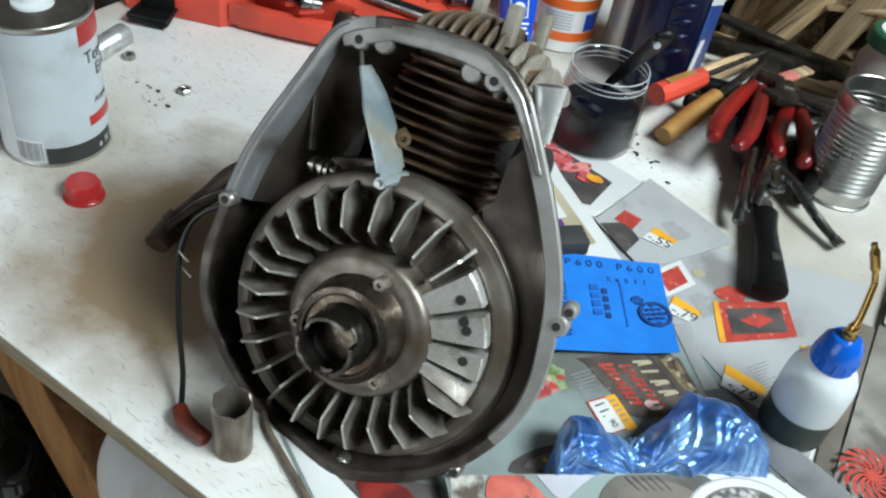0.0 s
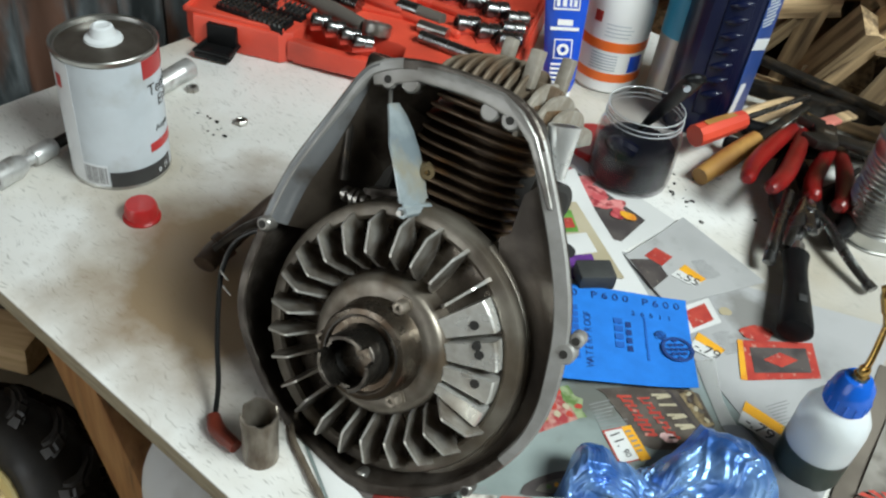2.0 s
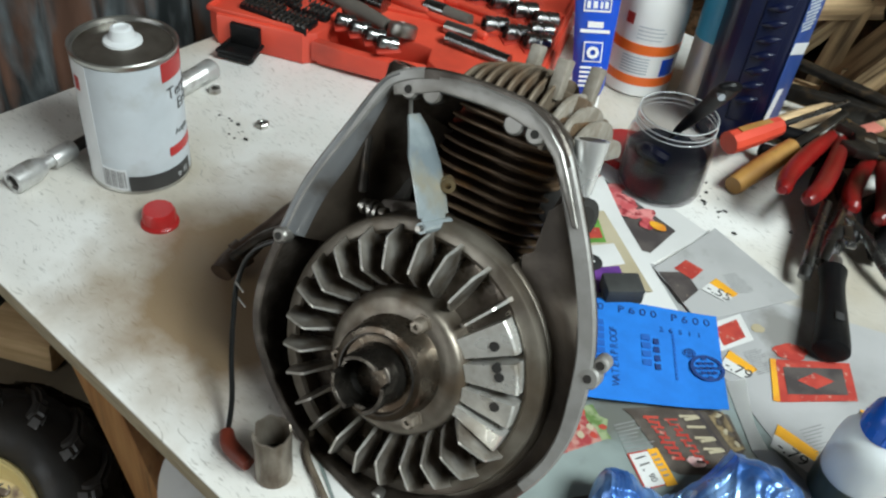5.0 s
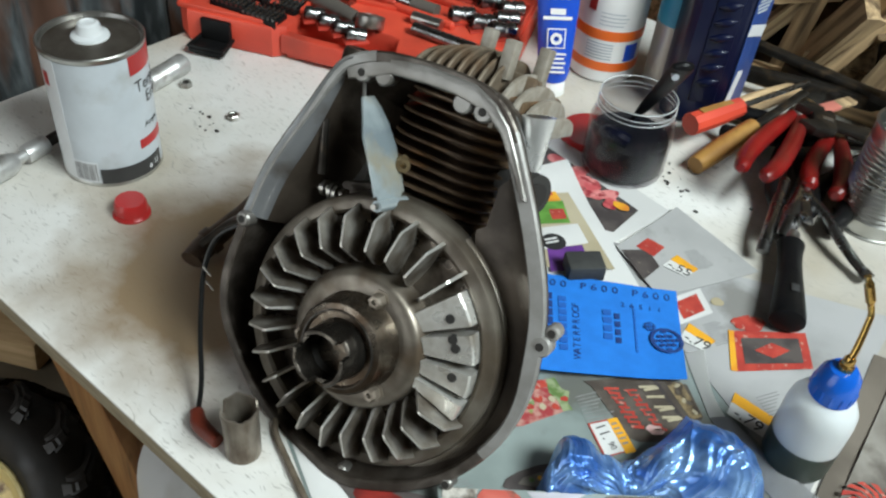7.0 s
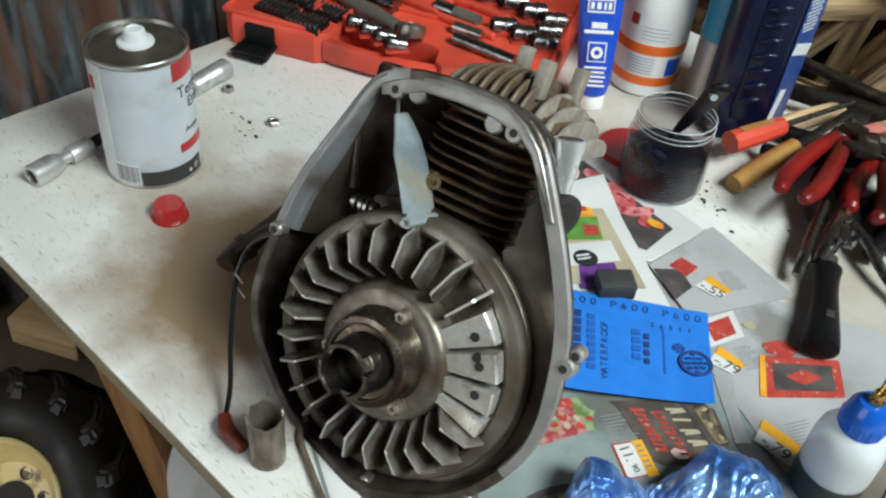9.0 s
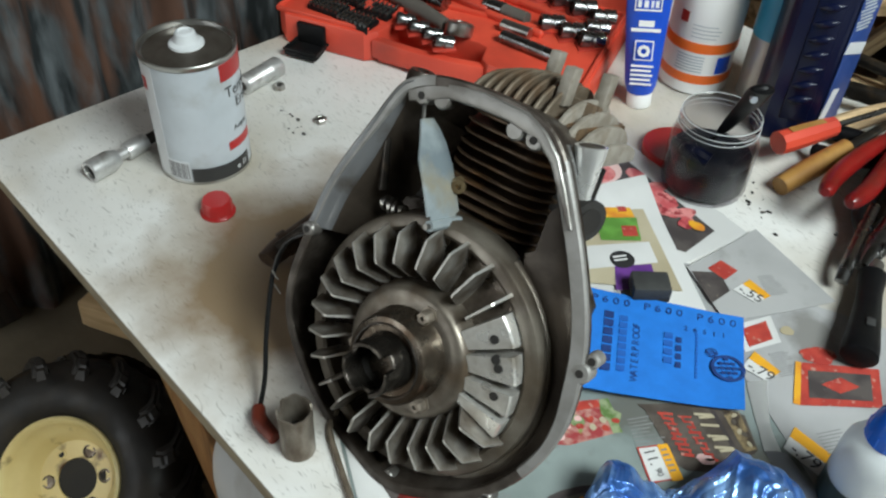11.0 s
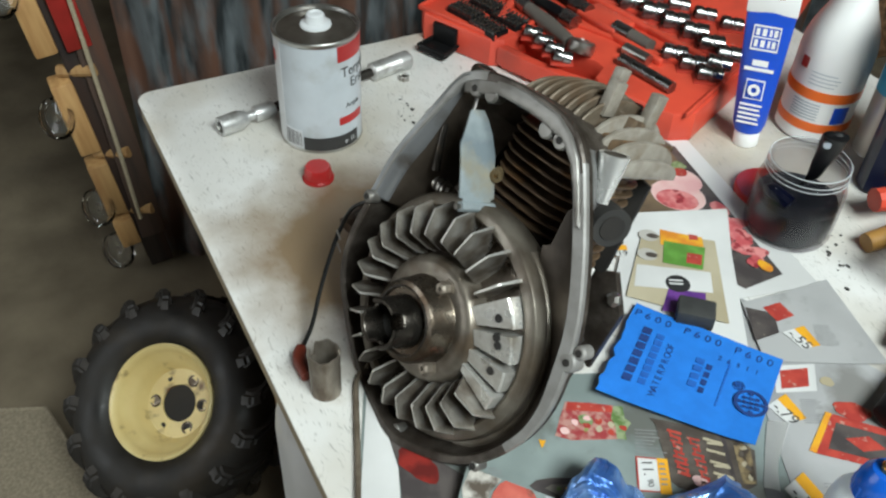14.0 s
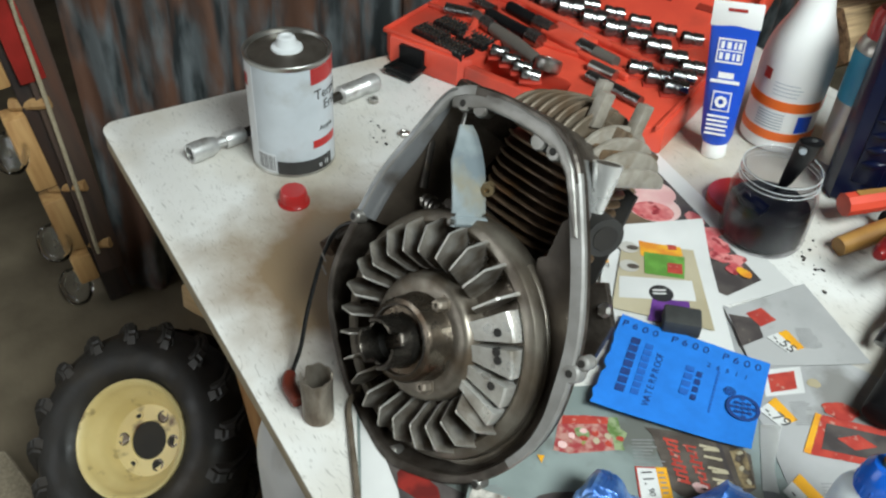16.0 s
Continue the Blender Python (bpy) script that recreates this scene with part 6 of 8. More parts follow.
def e_at(u, v):
    """A place on the leaflet: u along its raised edge, v away from it."""
    q = EA + ED * u + EN * v
    return (q.x, q.y)


def e_oval(u, v, ru, rv, k=36, cut=0.0012):
    return [e_at(u + ru * math.cos(2 * math.pi * i / k), max(cut, v + rv * math.sin(2 * math.pi * i / k))) for i in range(k)]


leaf_patch("white_field", [e_at(u, v) for u, v in ((0.196, 0.0012), (0.2445, 0.0012), (0.2660, 0.020), (0.275, 0.075), (0.215, 0.10), (0.14, 0.09))], "white", 0.0006)
leaf_patch("bowl_picture", [q for q in e_oval(0.158, 0.030, 0.052, 0.036)], "bowl", 0.0010)
leaf_patch("bowl_inside", [q for q in e_oval(0.152, 0.028, 0.034, 0.022)], "kraft", 0.0013)
leaf_patch("plate_picture", e_oval(0.2130, 0.0370, 0.0440, 0.0330), "grey", 0.0016)
leaf_patch("plate_rim", e_oval(0.2130, 0.0372, 0.0425, 0.0317), "white", 0.0019)
leaf_patch("plate_shade", e_oval(0.2130, 0.0375, 0.0358, 0.0257), "kraft", 0.0022)
leaf_patch("grain_picture", e_oval(0.2130, 0.0378, 0.0345, 0.0245), "silver", 0.0025)
leaf_patch("red_picture", [e_at(u, v) for u, v in ((0.033, 0.0012), (0.044, 0.0012), (0.0555, 0.0012), (0.0605, 0.006), (0.0655, 0.012), (0.0715, 0.021), (0.0765, 0.031), (0.0765, 0.040), (0.070, 0.046), (0.058, 0.047), (0.044, 0.043), (0.034, 0.036), (0.0285, 0.026), (0.0275, 0.014), (0.0295, 0.006))], "salmon", 0.0010)
leaf_patch("sketch_picture", [e_at(u, v) for u, v in ((0.004, 0.0012), (0.030, 0.0012), (0.025, 0.014), (0.028, 0.030), (0.012, 0.036), (0.003, 0.020))], "tissue", 0.0009)
leaf_patch("pale_fold", [e_at(u, v) for u, v in ((0.066, 0.0012), (0.109, 0.0012), (0.096, 0.010), (0.082, 0.022), (0.074, 0.014))], "lavender", 0.0008)
for k in range(5):
    leaf_patch("print_bar", [e_at(0.130 + 0.006 * k + a, v) for a, v in ((0, 0.003), (0.0016, 0.003), (0.010, 0.014), (0.0085, 0.014))], "dark", 0.0015)
# brown sheet added to stand in for a dirty brown band of bench
sheet("dark brown sheet in place of a dirty bench band", [(0.906, 0.296), (1.05, 0.22), (1.10, 0.55), (0.886, 0.497)], 0.0022, "kraft")
page_f = sheet("grubby newsprint page with a red swirl", [(0.922, 0.280), (1.06, 0.215), (1.09, 0.62), (0.902, 0.590)], 0.0032, "news",
               lambda s, t: 0.004 * s + 0.002 * noise.noise((s * 4, t * 5, 2)) + 0.001)
lines(page_f, [(0.945, 0.400), (1.03, 0.40), (1.03, 0.50), (0.94, 0.50)], 22, 0.0066, 0.75, 9)
for k in range(15):
    a = 2 * math.pi * k / 15
    patch_poly(page_f, "swirl_stripe", [(0.944 + r * math.cos(a + t), 0.324 + r * math.sin(a + t)) for r, t in ((0.003, 0), (0.010, 0.2), (0.018, 0.55), (0.026, 1.0), (0.026, 1.22), (0.018, 0.80), (0.010, 0.46), (0.003, 0.38))], "redink", 0.0056)
patch_poly(page_f, "swirl_heart", blob(0.944, 0.324, 0.0050, 60, 16), "redink", 0.0058)
patch_poly(page_f, "red_frame", [(0.968, 0.332), (0.978, 0.336), (0.998, 0.318), (0.990, 0.290), (0.970, 0.300)], "redink", 0.0056)
patch_poly(page_f, "pale_field", [(0.974, 0.325), (0.980, 0.328), (0.991, 0.316), (0.986, 0.300), (0.974, 0.306)], "grey", 0.0059)
patch_poly(page_f, "dark_picture", blob(0.966, 0.402, 0.010, 61, 18, 1.3, 0.5), "dark", 0.0056)
blank = sheet("blank off-white sheet lying at the back of the bench", [(0.910, 0.505), (1.08, 0.540), (1.06, 0.78), (0.896, 0.690)], 0.0085, "blank",
              lambda s, t: 0.0012 * max(0.0, 1 - 3 * s) * (0.4 + 0.6 * t) + 0.0006 * noise.noise((s * 3, t * 3, 4)))

# ---- sandpaper ----
paper = thing("sandpaper_sheet", "bright blue back of a torn wet sandpaper sheet", "sandpaper", pose(0, 0, TOP + 0.0066))
SC = [(0.595, 0.350), (0.715, 0.429), (0.775, 0.340), (0.668, 0.250)]


def sand_lift(s, t):
    return 0.0055 * max(0, abs(s - 0.5) * 2 - 0.55) ** 1.3 + 0.002 * math.sin(3 * s + 2 * t) + 0.0025 * (t - 0.5) ** 2 + 0.0015


bm = quad_grid(SC, 24, 16, sand_lift, 0.0003)
for v in bm.verts:
    e = noise.noise((v.co.x * 160, v.co.y * 160, 0))
    d = (Vector((v.co.x, v.co.y)) - Vector(SC[0])).dot((Vector(SC[3]) - Vector(SC[0])).normalized().orthogonal() * -1)
    if abs(d) < 0.004:
        v.co.x += 0.004 * e
        v.co.y += 0.003 * e
part("page", bm, M["abrasive"], paper)
SA, SB = (Vector(SC[1]) - Vector(SC[0])), (Vector(SC[3]) - Vector(SC[0]))
sang = math.degrees(math.atan2(SA.y, SA.x))


def on_sand(s, t):
    q = Vector(SC[0]).lerp(Vector(SC[1]), s).lerp(Vector(SC[3]).lerp(Vector(SC[2]), s), t)
    return (q.x, q.y, sand_lift(s, t) + 0.0009)


for s in (0.02, 0.36, 0.70):
    for k, ch in enumerate("P600"):
        text_part(ch, 0.0122, M["inkblue"], paper, pose(*on_sand(s + 0.070 * k, 0.13), 0, 0, sang), "lettering")
for k in range(5):
    q = on_sand(0.62 + 0.06 * k, 0.27)
    text_part("26511"[k], 0.008, M["inkblue"], paper, pose(*q, 0, 0, sang), "lettering")
for k, ch in enumerate("WATERPROOF"):
    text_part(ch, 0.0092, M["inkblue"], paper, pose(*on_sand(0.345, 0.88 - 0.060 * k), 0, 0, sang + 90), "lettering")


def sand_bar(s0, t0, s1, t1, name="print_bar", ink="inkblue"):
    c = [on_sand(s0, t0), on_sand(s1, t0), on_sand(s1, t1), on_sand(s0, t1)]
    bm = quad_grid([q[:2] for q in c], 2, 2, None, 0.0001)
    bmesh.ops.translate(bm, verts=bm.verts[:], vec=(0, 0, max(q[2] for q in c) + 0.0002))
    return part(name, bm, M[ink], paper, "", 0)


for k in range(7):
    sand_bar(0.115, 0.22 + 0.088 * k, 0.175, 0.29 + 0.088 * k, "brand_bar")
for k in range(8):
    sand_bar(0.215, 0.24 + 0.072 * k, 0.265, 0.295 + 0.072 * k, "print_bar", "inkfaint")
for k in range(4):
    sand_bar(0.50, 0.33 + 0.085 * k, 0.555, 0.39 + 0.085 * k, "print_bar", "inkfaint")
    sand_bar(0.575, 0.36 + 0.085 * k, 0.61, 0.42 + 0.085 * k)
for k in range(12):
    sand_bar(0.70, 0.28 + 0.04 * k, 0.713, 0.31 + 0.04 * k, "print_bar", "inkfaint")
for s0, t0, w in ((0.80, 0.46, 0.0052), (0.90, 0.60, 0.0150)):
    q = on_sand(s0, t0)
    part("emblem_ring", bm_lathe([(w * 0.80, 0), (w, 0), (w, 0.0001), (w * 0.80, 0.0001)], 32, pose(q[0], q[1], q[2] + 0.0012)), M["inkblue"], paper, "", 0)
    for i in range(-3, 4):
        for j in range(-3, 4):
            if i * i + j * j < 9 and (i + j) % 2 == 0:
                part("emblem_mark", bm_box(w * 0.26, w * 0.2, 0.0001, (q[0] + i * w * 0.25, q[1] + j * w * 0.25, q[2] + 0.0012), 0, 1, (0, 0, sang)), M["inkblue"], paper, "", 0)

# rubber sanding block
block = thing("rubber_block", "small dark rubber block lying on the newspaper", "block", pose(0.635, 0.390, TOP + 0.0068, 0, 0, 47))
part("body", bm_box(0.036, 0.026, 0.017, (0, 0, 0.0095), 0.0022), M["rubberblock"], block)

# crumpled blue film
film = thing("plastic_film", "crumpled shiny blue plastic film behind the leaflet", "wrapper", pose(0.690, 0.108, TOP + 0.0008, 0, 0, math.degrees(math.atan2(ED.y, ED.x))))


def steps(x, table):
    """Smooth run through a table of (place, value)."""
    for (x0, a), (x1, b) in zip(table, table[1:]):
        if x <= x1:
            q = min(1.0, max(0.0, (x - x0) / (x1 - x0)))
            return a + (b - a) * q * q * (3 - 2 * q)
    return table[-1][1]


def fold_wave(a, seed):
    """Soft troughs between sharp creases."""
    q = noise.noise((a, seed, 0.3))
    return 1 - 2.6 * abs(q)


def film_arch(u0, u1, high, deep, pinch, seed, amp):
    """Film arched over itself between u0 and u1, with creases running out from its pinched end."""
    bm = bmesh.new()
    nu, nv = 150, 90
    rows = []
    for i in range(nu + 1):
        u = u0 + (u1 - u0) * i / nu
        h, d = steps(u, high), steps(u, deep)
        row = []
        for j in range(nv + 1):
            th = math.pi * j / nv
            c, s = math.cos(th), math.sin(th)
            v, z = d * (0.5 - 0.5 * c * abs(c) ** -0.25 if abs(c) > 1e-6 else 0.5), h * s ** 0.8 if s > 0 else 0.0
            du, dv = u - pinch, (th - 0.55) * 0.028
            r = math.hypot(du, dv)
            a = math.atan2(dv, du) + 0.35 * noise.noise((u * 30, th * 1.2, seed))
            grow = min(1.0, r / 0.030) * min(1.0, s * 2.5 + 0.05) * min(1.0, h / 0.02)
            f = amp * grow * (fold_wave(a * 1.5, seed) + 0.7 * fold_wave(a * 2.6 + r * 42, seed + 7.1) + 0.38 * fold_wave(a * 5 - r * 70, seed + 3.3) + 0.14 * fold_wave(a * 13 + r * 160, seed + 1.7))
            row.append(bm.verts.new((u, v + 0.0015 - f * c * 0.9, max(0.0, z + f * s))))
        rows.append(row)
    for p, q in zip(rows, rows[1:]):
        for j in range(nv):
            bm.faces.new((p[j], q[j], q[j + 1], p[j + 1]))
    bmesh.ops.recalc_face_normals(bm, faces=bm.faces[:])
    return bm


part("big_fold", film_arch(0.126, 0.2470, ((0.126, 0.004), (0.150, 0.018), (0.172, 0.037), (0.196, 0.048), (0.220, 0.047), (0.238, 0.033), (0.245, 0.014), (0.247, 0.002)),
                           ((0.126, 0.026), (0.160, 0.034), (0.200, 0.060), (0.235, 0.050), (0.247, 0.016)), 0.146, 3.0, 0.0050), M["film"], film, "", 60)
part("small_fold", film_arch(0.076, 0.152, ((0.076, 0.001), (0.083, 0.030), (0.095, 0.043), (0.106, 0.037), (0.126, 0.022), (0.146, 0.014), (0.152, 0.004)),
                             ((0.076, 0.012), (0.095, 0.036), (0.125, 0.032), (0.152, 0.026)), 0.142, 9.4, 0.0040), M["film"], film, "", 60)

# oil bottle
oiler = thing("oil_bottle", "milky plastic oil bottle with blue cap and bent brass spout", "bottle", pose(0.876, 0.331, TOP + 0.004) @ Matrix.Diagonal((0.735, 0.735, 0.86, 1)))
part("body", bm_lathe([(0, 0.0005), (0.030, 0.0), (0.0345, 0.002), (0.036, 0.006), (0.036, 0.037), (0.036, 0.068), (0.0345, 0.079), (0.029, 0.088), (0.021, 0.094), (0.017, 0.098), (0.016, 0.098), (0.019, 0.092),
                       (0.028, 0.087), (0.0334, 0.078), (0.0349, 0.068), (0.0349, 0.037), (0.0349, 0.006), (0.033, 0.0025), (0, 0.002)], 56), M["milky"], oiler, "milky translucent plastic")
body = oiler.children[0]
body.data.materials.append(M["oilwall"])
for f in body.data.polygons:
    f.material_index = 1 if f.center.z < 0.036 else 0
part("oil", bm_lathe([(0, 0.0028), (0.032, 0.003), (0.0345, 0.0065), (0.0345, 0.038), (0, 0.0385)], 48), M["oil"], oiler, "dark green oil")
part("cap", bm_lathe([(0, 0.092), (0.021, 0.092), (0.0225, 0.094), (0.0225, 0.106), (0.020, 0.118), (0.014, 0.125), (0, 0.127)], 48), M["capblue"], oiler, "glossy blue cap")
for k in range(14):
    a = 2 * math.pi * k / 14
    part("cap_rib", bm_box(0.0022, 0.0034, 0.0125, (0.0222 * math.cos(a), 0.0222 * math.sin(a), 0.1005), 0.0008, 1, (0, 0, math.degrees(a))), M["capblue"], oiler)
part("neck_nut", bm_lathe([(0, 0.122), (0.008, 0.122), (0.008, 0.130), (0.006, 0.132), (0.006, 0.137), (0.004, 0.140), (0, 0.14)], 16), M["brass"], oiler, "brass neck nut")
part("spout", bm_tube([(0, 0, 0.137), (0.0, 0.006, 0.146), (-0.003, 0.020, 0.164), (-0.0050, 0.0245, 0.172), (-0.0130, 0.0235, 0.188), (-0.0235, 0.0218, 0.206)], lambda s: 0.0036 - 0.0006 * s + (0.0016 if 0.74 < s < 0.95 else 0), 14), M["brass"], oiler, "bent brass spout")

# glass jar on a red lid, with a brush
lid = thing("jar_lid", "red screw lid lying beside the glass jar", "lid", pose(0.508, 0.606, TOP) @ Matrix.Diagonal((0.80, 0.80, 1, 1)))
part("shell", bm_lathe([(0, 0.003), (0.044, 0.003), (0.045, 0.0), (0.047, 0.0005), (0.047, 0.009), (0.0455, 0.0105), (0, 0.0105)], 48), M["red"], lid)
jar = thing("glass_jar", "glass jar half full of dark washing fluid", "jar", pose(0.565, 0.579, TOP) @ Matrix.Diagonal((1.11, 1.11, 1.08, 1)))
part("glass", bm_lathe([(0, 0.002), (0.034, 0.001), (0.040, 0.004), (0.042, 0.010), (0.042, 0.058), (0.040, 0.066), (0.0365, 0.071), (0.0365, 0.074), (0.0382, 0.0755), (0.0365, 0.077), (0.0365, 0.079),
                        (0.0382, 0.0805), (0.0368, 0.083), (0.037, 0.087), (0.0362, 0.0885), (0.0348, 0.087), (0.0345, 0.072), (0.0378, 0.065), (0.0396, 0.058), (0.0396, 0.010), (0.037, 0.006), (0, 0.005)], 64),
     M["jarglass"], jar, "clear glass")
# milky rings imitate highlights on the rim and thread ridges
for r, z, w in ((0.0372, 0.0878, 0.0006), (0.0380, 0.0805, 0.0005), (0.0380, 0.0755, 0.0005)):
    part("glass_ring", bm_lathe([(r - w, z), (r, z - w), (r + w, z), (r, z + w), (r - w, z)], 56), M["milky"], jar, "pale ring imitating a highlight on a moulded ridge")
part("fluid", bm_lathe([(0, 0.0056), (0.0365, 0.0065), (0.0392, 0.0105), (0.0392, 0.043), (0, 0.0434)], 56), M["liquid"], jar, "black fluid")
part("rag_in_fluid", bm_tube([(-0.02, -0.01, 0.036), (-0.01, -0.024, 0.05), (0.01, -0.02, 0.046)], 0.008, 10), M["navy"], jar)
brush = thing("brush", "black plastic brush handle standing in the jar", "brush", pose(0.561, 0.579, TOP))
part("handle", bm_tube([(-0.006, 0.018, 0.050), (0.005, 0.012, 0.070), (0.026, -0.016, 0.108), (0.050, -0.048, 0.150), (0.066, -0.070, 0.180), (0.071, -0.075, 0.188)],
                       lambda t: (0.0042 + 0.0072 * min(1.0, t / 0.7)) * (1.0 if t < 0.86 else max(0.35, 1 - ((t - 0.86) / 0.14) ** 2 * 0.65)), 18, True, 0.42), M["plastic_black"], brush)
part("hang_hole", bm_tube([(0.0655, -0.0765, 0.1730), (0.0585, -0.0670, 0.1735)], 0.0034, 14, False), M["label"], brush, "hanging hole")

# grease tube standing on its cap
tube = thing("grease_tube", "blue and white grease tube standing on its cap", "tube", pose(0.417, 0.656, TOP, -4, -5.5, 34))
part("cap", bm_lathe([(0, 0), (0.0145, 0), (0.0152, 0.001), (0.0152, 0.018), (0.014, 0.020), (0, 0.020)], 32), M["white"], tube, "white screw cap")
bm = bmesh.new()
cols = []
for z, rx, ry in ((0.020, 0.0165, 0.0165), (0.030, 0.0195, 0.0185), (0.06, 0.0215, 0.0165), (0.11, 0.0245, 0.0105), (0.15, 0.0268, 0.0050), (0.170, 0.0278, 0.0016), (0.192, 0.0280, 0.0012)):
    cols.append([bm.verts.new((rx * math.cos(2 * math.pi * k / 40), ry * math.sin(2 * math.pi * k / 40), z)) for k in range(40)])
for a, b in zip(cols, cols[1:]):
    for k in range(40):
        bm.faces.new((a[k], a[(k + 1) % 40], b[(k + 1) % 40], b[k]))
bm.faces.new(cols[0][::-1])
bm.faces.new(cols[-1])
bmesh.ops.recalc_face_normals(bm, faces=bm.faces[:])
tb = part("body", bm, M["blue"], tube, "blue printed tube")
part("crimp", bm_box(0.0575, 0.0040, 0.030, (0, 0, 0.1800), 0.0012), M["white"], tube, "white flat crimp")
part("hang_slot", bm_box(0.022, 0.0008, 0.004, (0, -0.0022, 0.186), 0.0003), M["redpaint"], tube)


def on_tube(name, x0, x1, z0, z1, m):
    f = lambda z: 0.0205 - (z - 0.03) * 0.138 if z < 0.15 else 0.0042
    ym = -max(f(z0), f(z1), 0.0022) - 0.0002
    lean = math.degrees(math.atan2(f(z0) - f(z1), z1 - z0))
    return part(name, bm_box(x1 - x0, 0.0006, z1 - z0, ((x0 + x1) / 2, -(f(z0) + f(z1)) / 2 - 0.0012, (z0 + z1) / 2), 0, 1, (-lean, 0, 0)), m, tb, "", 0)


for z0, z1 in ((0.151, 0.153), (0.138, 0.1395), (0.124, 0.126)):
    on_tube("frame_bar", -0.015, 0.015, z0, z1, M["white"])
for x0, x1 in ((-0.012, -0.008), (-0.005, 0.0), (0.003, 0.006), (0.008, 0.012)):
    on_tube("brand_bar", x0, x1, 0.141, 0.149, M["white"])
    on_tube("brand_bar", x0, x1, 0.128, 0.136, M["white"])
on_tube("frame_bar", -0.0155, -0.0142, 0.124, 0.153, M["white"])
on_tube("frame_bar", 0.0142, 0.0155, 0.124, 0.153, M["white"])
on_tube("name_bar", -0.009, 0.009, 0.106, 0.113, M["white"])
on_tube("print_bar", -0.017, 0.017, 0.100, 0.104, M["white"])
on_tube("emblem_frame", -0.011, 0.011, 0.066, 0.090, M["white"])
on_tube("emblem_field", -0.0095, 0.0095, 0.0675, 0.0885, M["blue"]).location.y -= 0.0004
q = part("emblem", bm_lathe([(0.0035, 0), (0.0075, 0), (0.0075, 0.0006), (0.0035, 0.0006)], 8, pose(0, -0.0178, 0.0785, 82)), M["white"], tb, "", 0)
for k in range(5):
    on_tube("print_bar", -0.013, 0.013 - 0.002 * (k % 2), 0.058 - 0.0055 * k, 0.0605 - 0.0055 * k, M["white"])

# white bottle with orange bands
bottle = thing("cleaner_bottle", "white plastic cleaner bottle with orange label bands", "bottle", pose(0.424, 0.759, TOP))
BR = 0.044
part("body", bm_lathe([(0, 0), (BR - 0.004, 0), (BR, 0.004), (BR, 0.110), (BR - 0.0010, 0.122), (BR - 0.0040, 0.136), (BR - 0.0090, 0.150), (BR - 0.0150, 0.163), (0.0235, 0.176), (0.0195, 0.190), (0.0175, 0.206), (0.017, 0.236), (0, 0.236)], 64), M["white"], bottle)
part("cap", bm_lathe([(0, 0.234), (0.019, 0.234), (0.019, 0.262), (0.016, 0.266), (0, 0.266)], 32), M["white"], bottle, "white cap")
wrap("orange_band", BR + 0.0002, -150, 90, 0.018, 0.030, M["orange"], bottle)
wrap("orange_band", BR + 0.0002, -150, 90, 0.060, 0.073, M["orange"], bottle)
for k in range(6):
    wrap("print_bar", BR + 0.0004, -95, -50, 0.034 + 0.004 * k, 0.0356 + 0.004 * k, M["label"], bottle)
wrap("barcode_bar", BR + 0.0004, -28, -2, 0.032, 0.055, M["blue"], bottle)
for k in range(4):
    wrap("print_bar", BR + 0.0004, -80, -40 + 3 * (k % 3), 0.080 + 0.005 * k, 0.0812 + 0.005 * k, M["label"], bottle)
wrap("hazard_mark", BR + 0.0004, -104, -90, 0.095, 0.109, M["redpaint"], bottle)

# spray can
spray = thing("spray_can", "teal and grey aerosol can with red cap", "aerosol can", pose(0.500, 0.795, TOP))
part("body", bm_lathe([(0, 0.002), (0.027, 0), (0.0285, 0.002), (0.0275, 0.005), (0.0275, 0.150), (0.0265, 0.156), (0.022, 0.166), (0.013, 0.172), (0, 0.173)], 48), M["greycan"], spray)
wrap("teal_field", 0.0277, -180, 180, 0.085, 0.150, M["teal"], spray)
part("cap", bm_lathe([(0, 0.166), (0.021, 0.166), (0.021, 0.195), (0.017, 0.202), (0, 0.203)], 32), M["red"], spray, "red cap")

# navy oil jug with moulded grip
jug = thing("oil_jug", "dark blue plastic oil jug with a ribbed grip and printed label", "jug", pose(0.556, 0.776, TOP, 0, 0, 30))
base = [(-0.040, -0.048), (-0.034, -0.056), (0.016, -0.056), (0.022, -0.053), (0.046, -0.022), (0.048, -0.014), (0.048, 0.045), (0.040, 0.055), (-0.036, 0.055), (-0.046, 0.045), (-0.046, -0.036)]
part("body", bm_plate(base, 0.0, 0.235, 0.006, 3), M["navy"], jug)
part("shoulder", bm_lathe([(0.0, 0.230), (0.034, 0.230), (0.022, 0.250), (0.016, 0.258), (0.016, 0.285), (0, 0.285)], 32, pose(0, 0.0, 0)), M["navy"], jug)
part("grip_panel", bm_box(0.030, 0.003, 0.185, (-0.004, -0.0562, 0.125), 0.0014), M["navy"], jug)
for k in range(8):
    part("grip_rib", bm_tube([(-0.017, -0.0568, 0.058 + 0.019 * k), (-0.004, -0.0590, 0.061 + 0.019 * k), (0.009, -0.0568, 0.064 + 0.019 * k)], lambda s: 0.0012 + 0.0032 * math.sin(3.1 * s), 10), M["navy"], jug, "moulded grip rib")
lm = pose(0.0345, -0.0378, 0, 0, 0, 52)
lb = part("label", bm_box(0.036, 0.0012, 0.19, (0, -0.0012, 0.118), 0.0004), M["jugblue"], jug, "blue printed label")
lb.matrix_local = lm
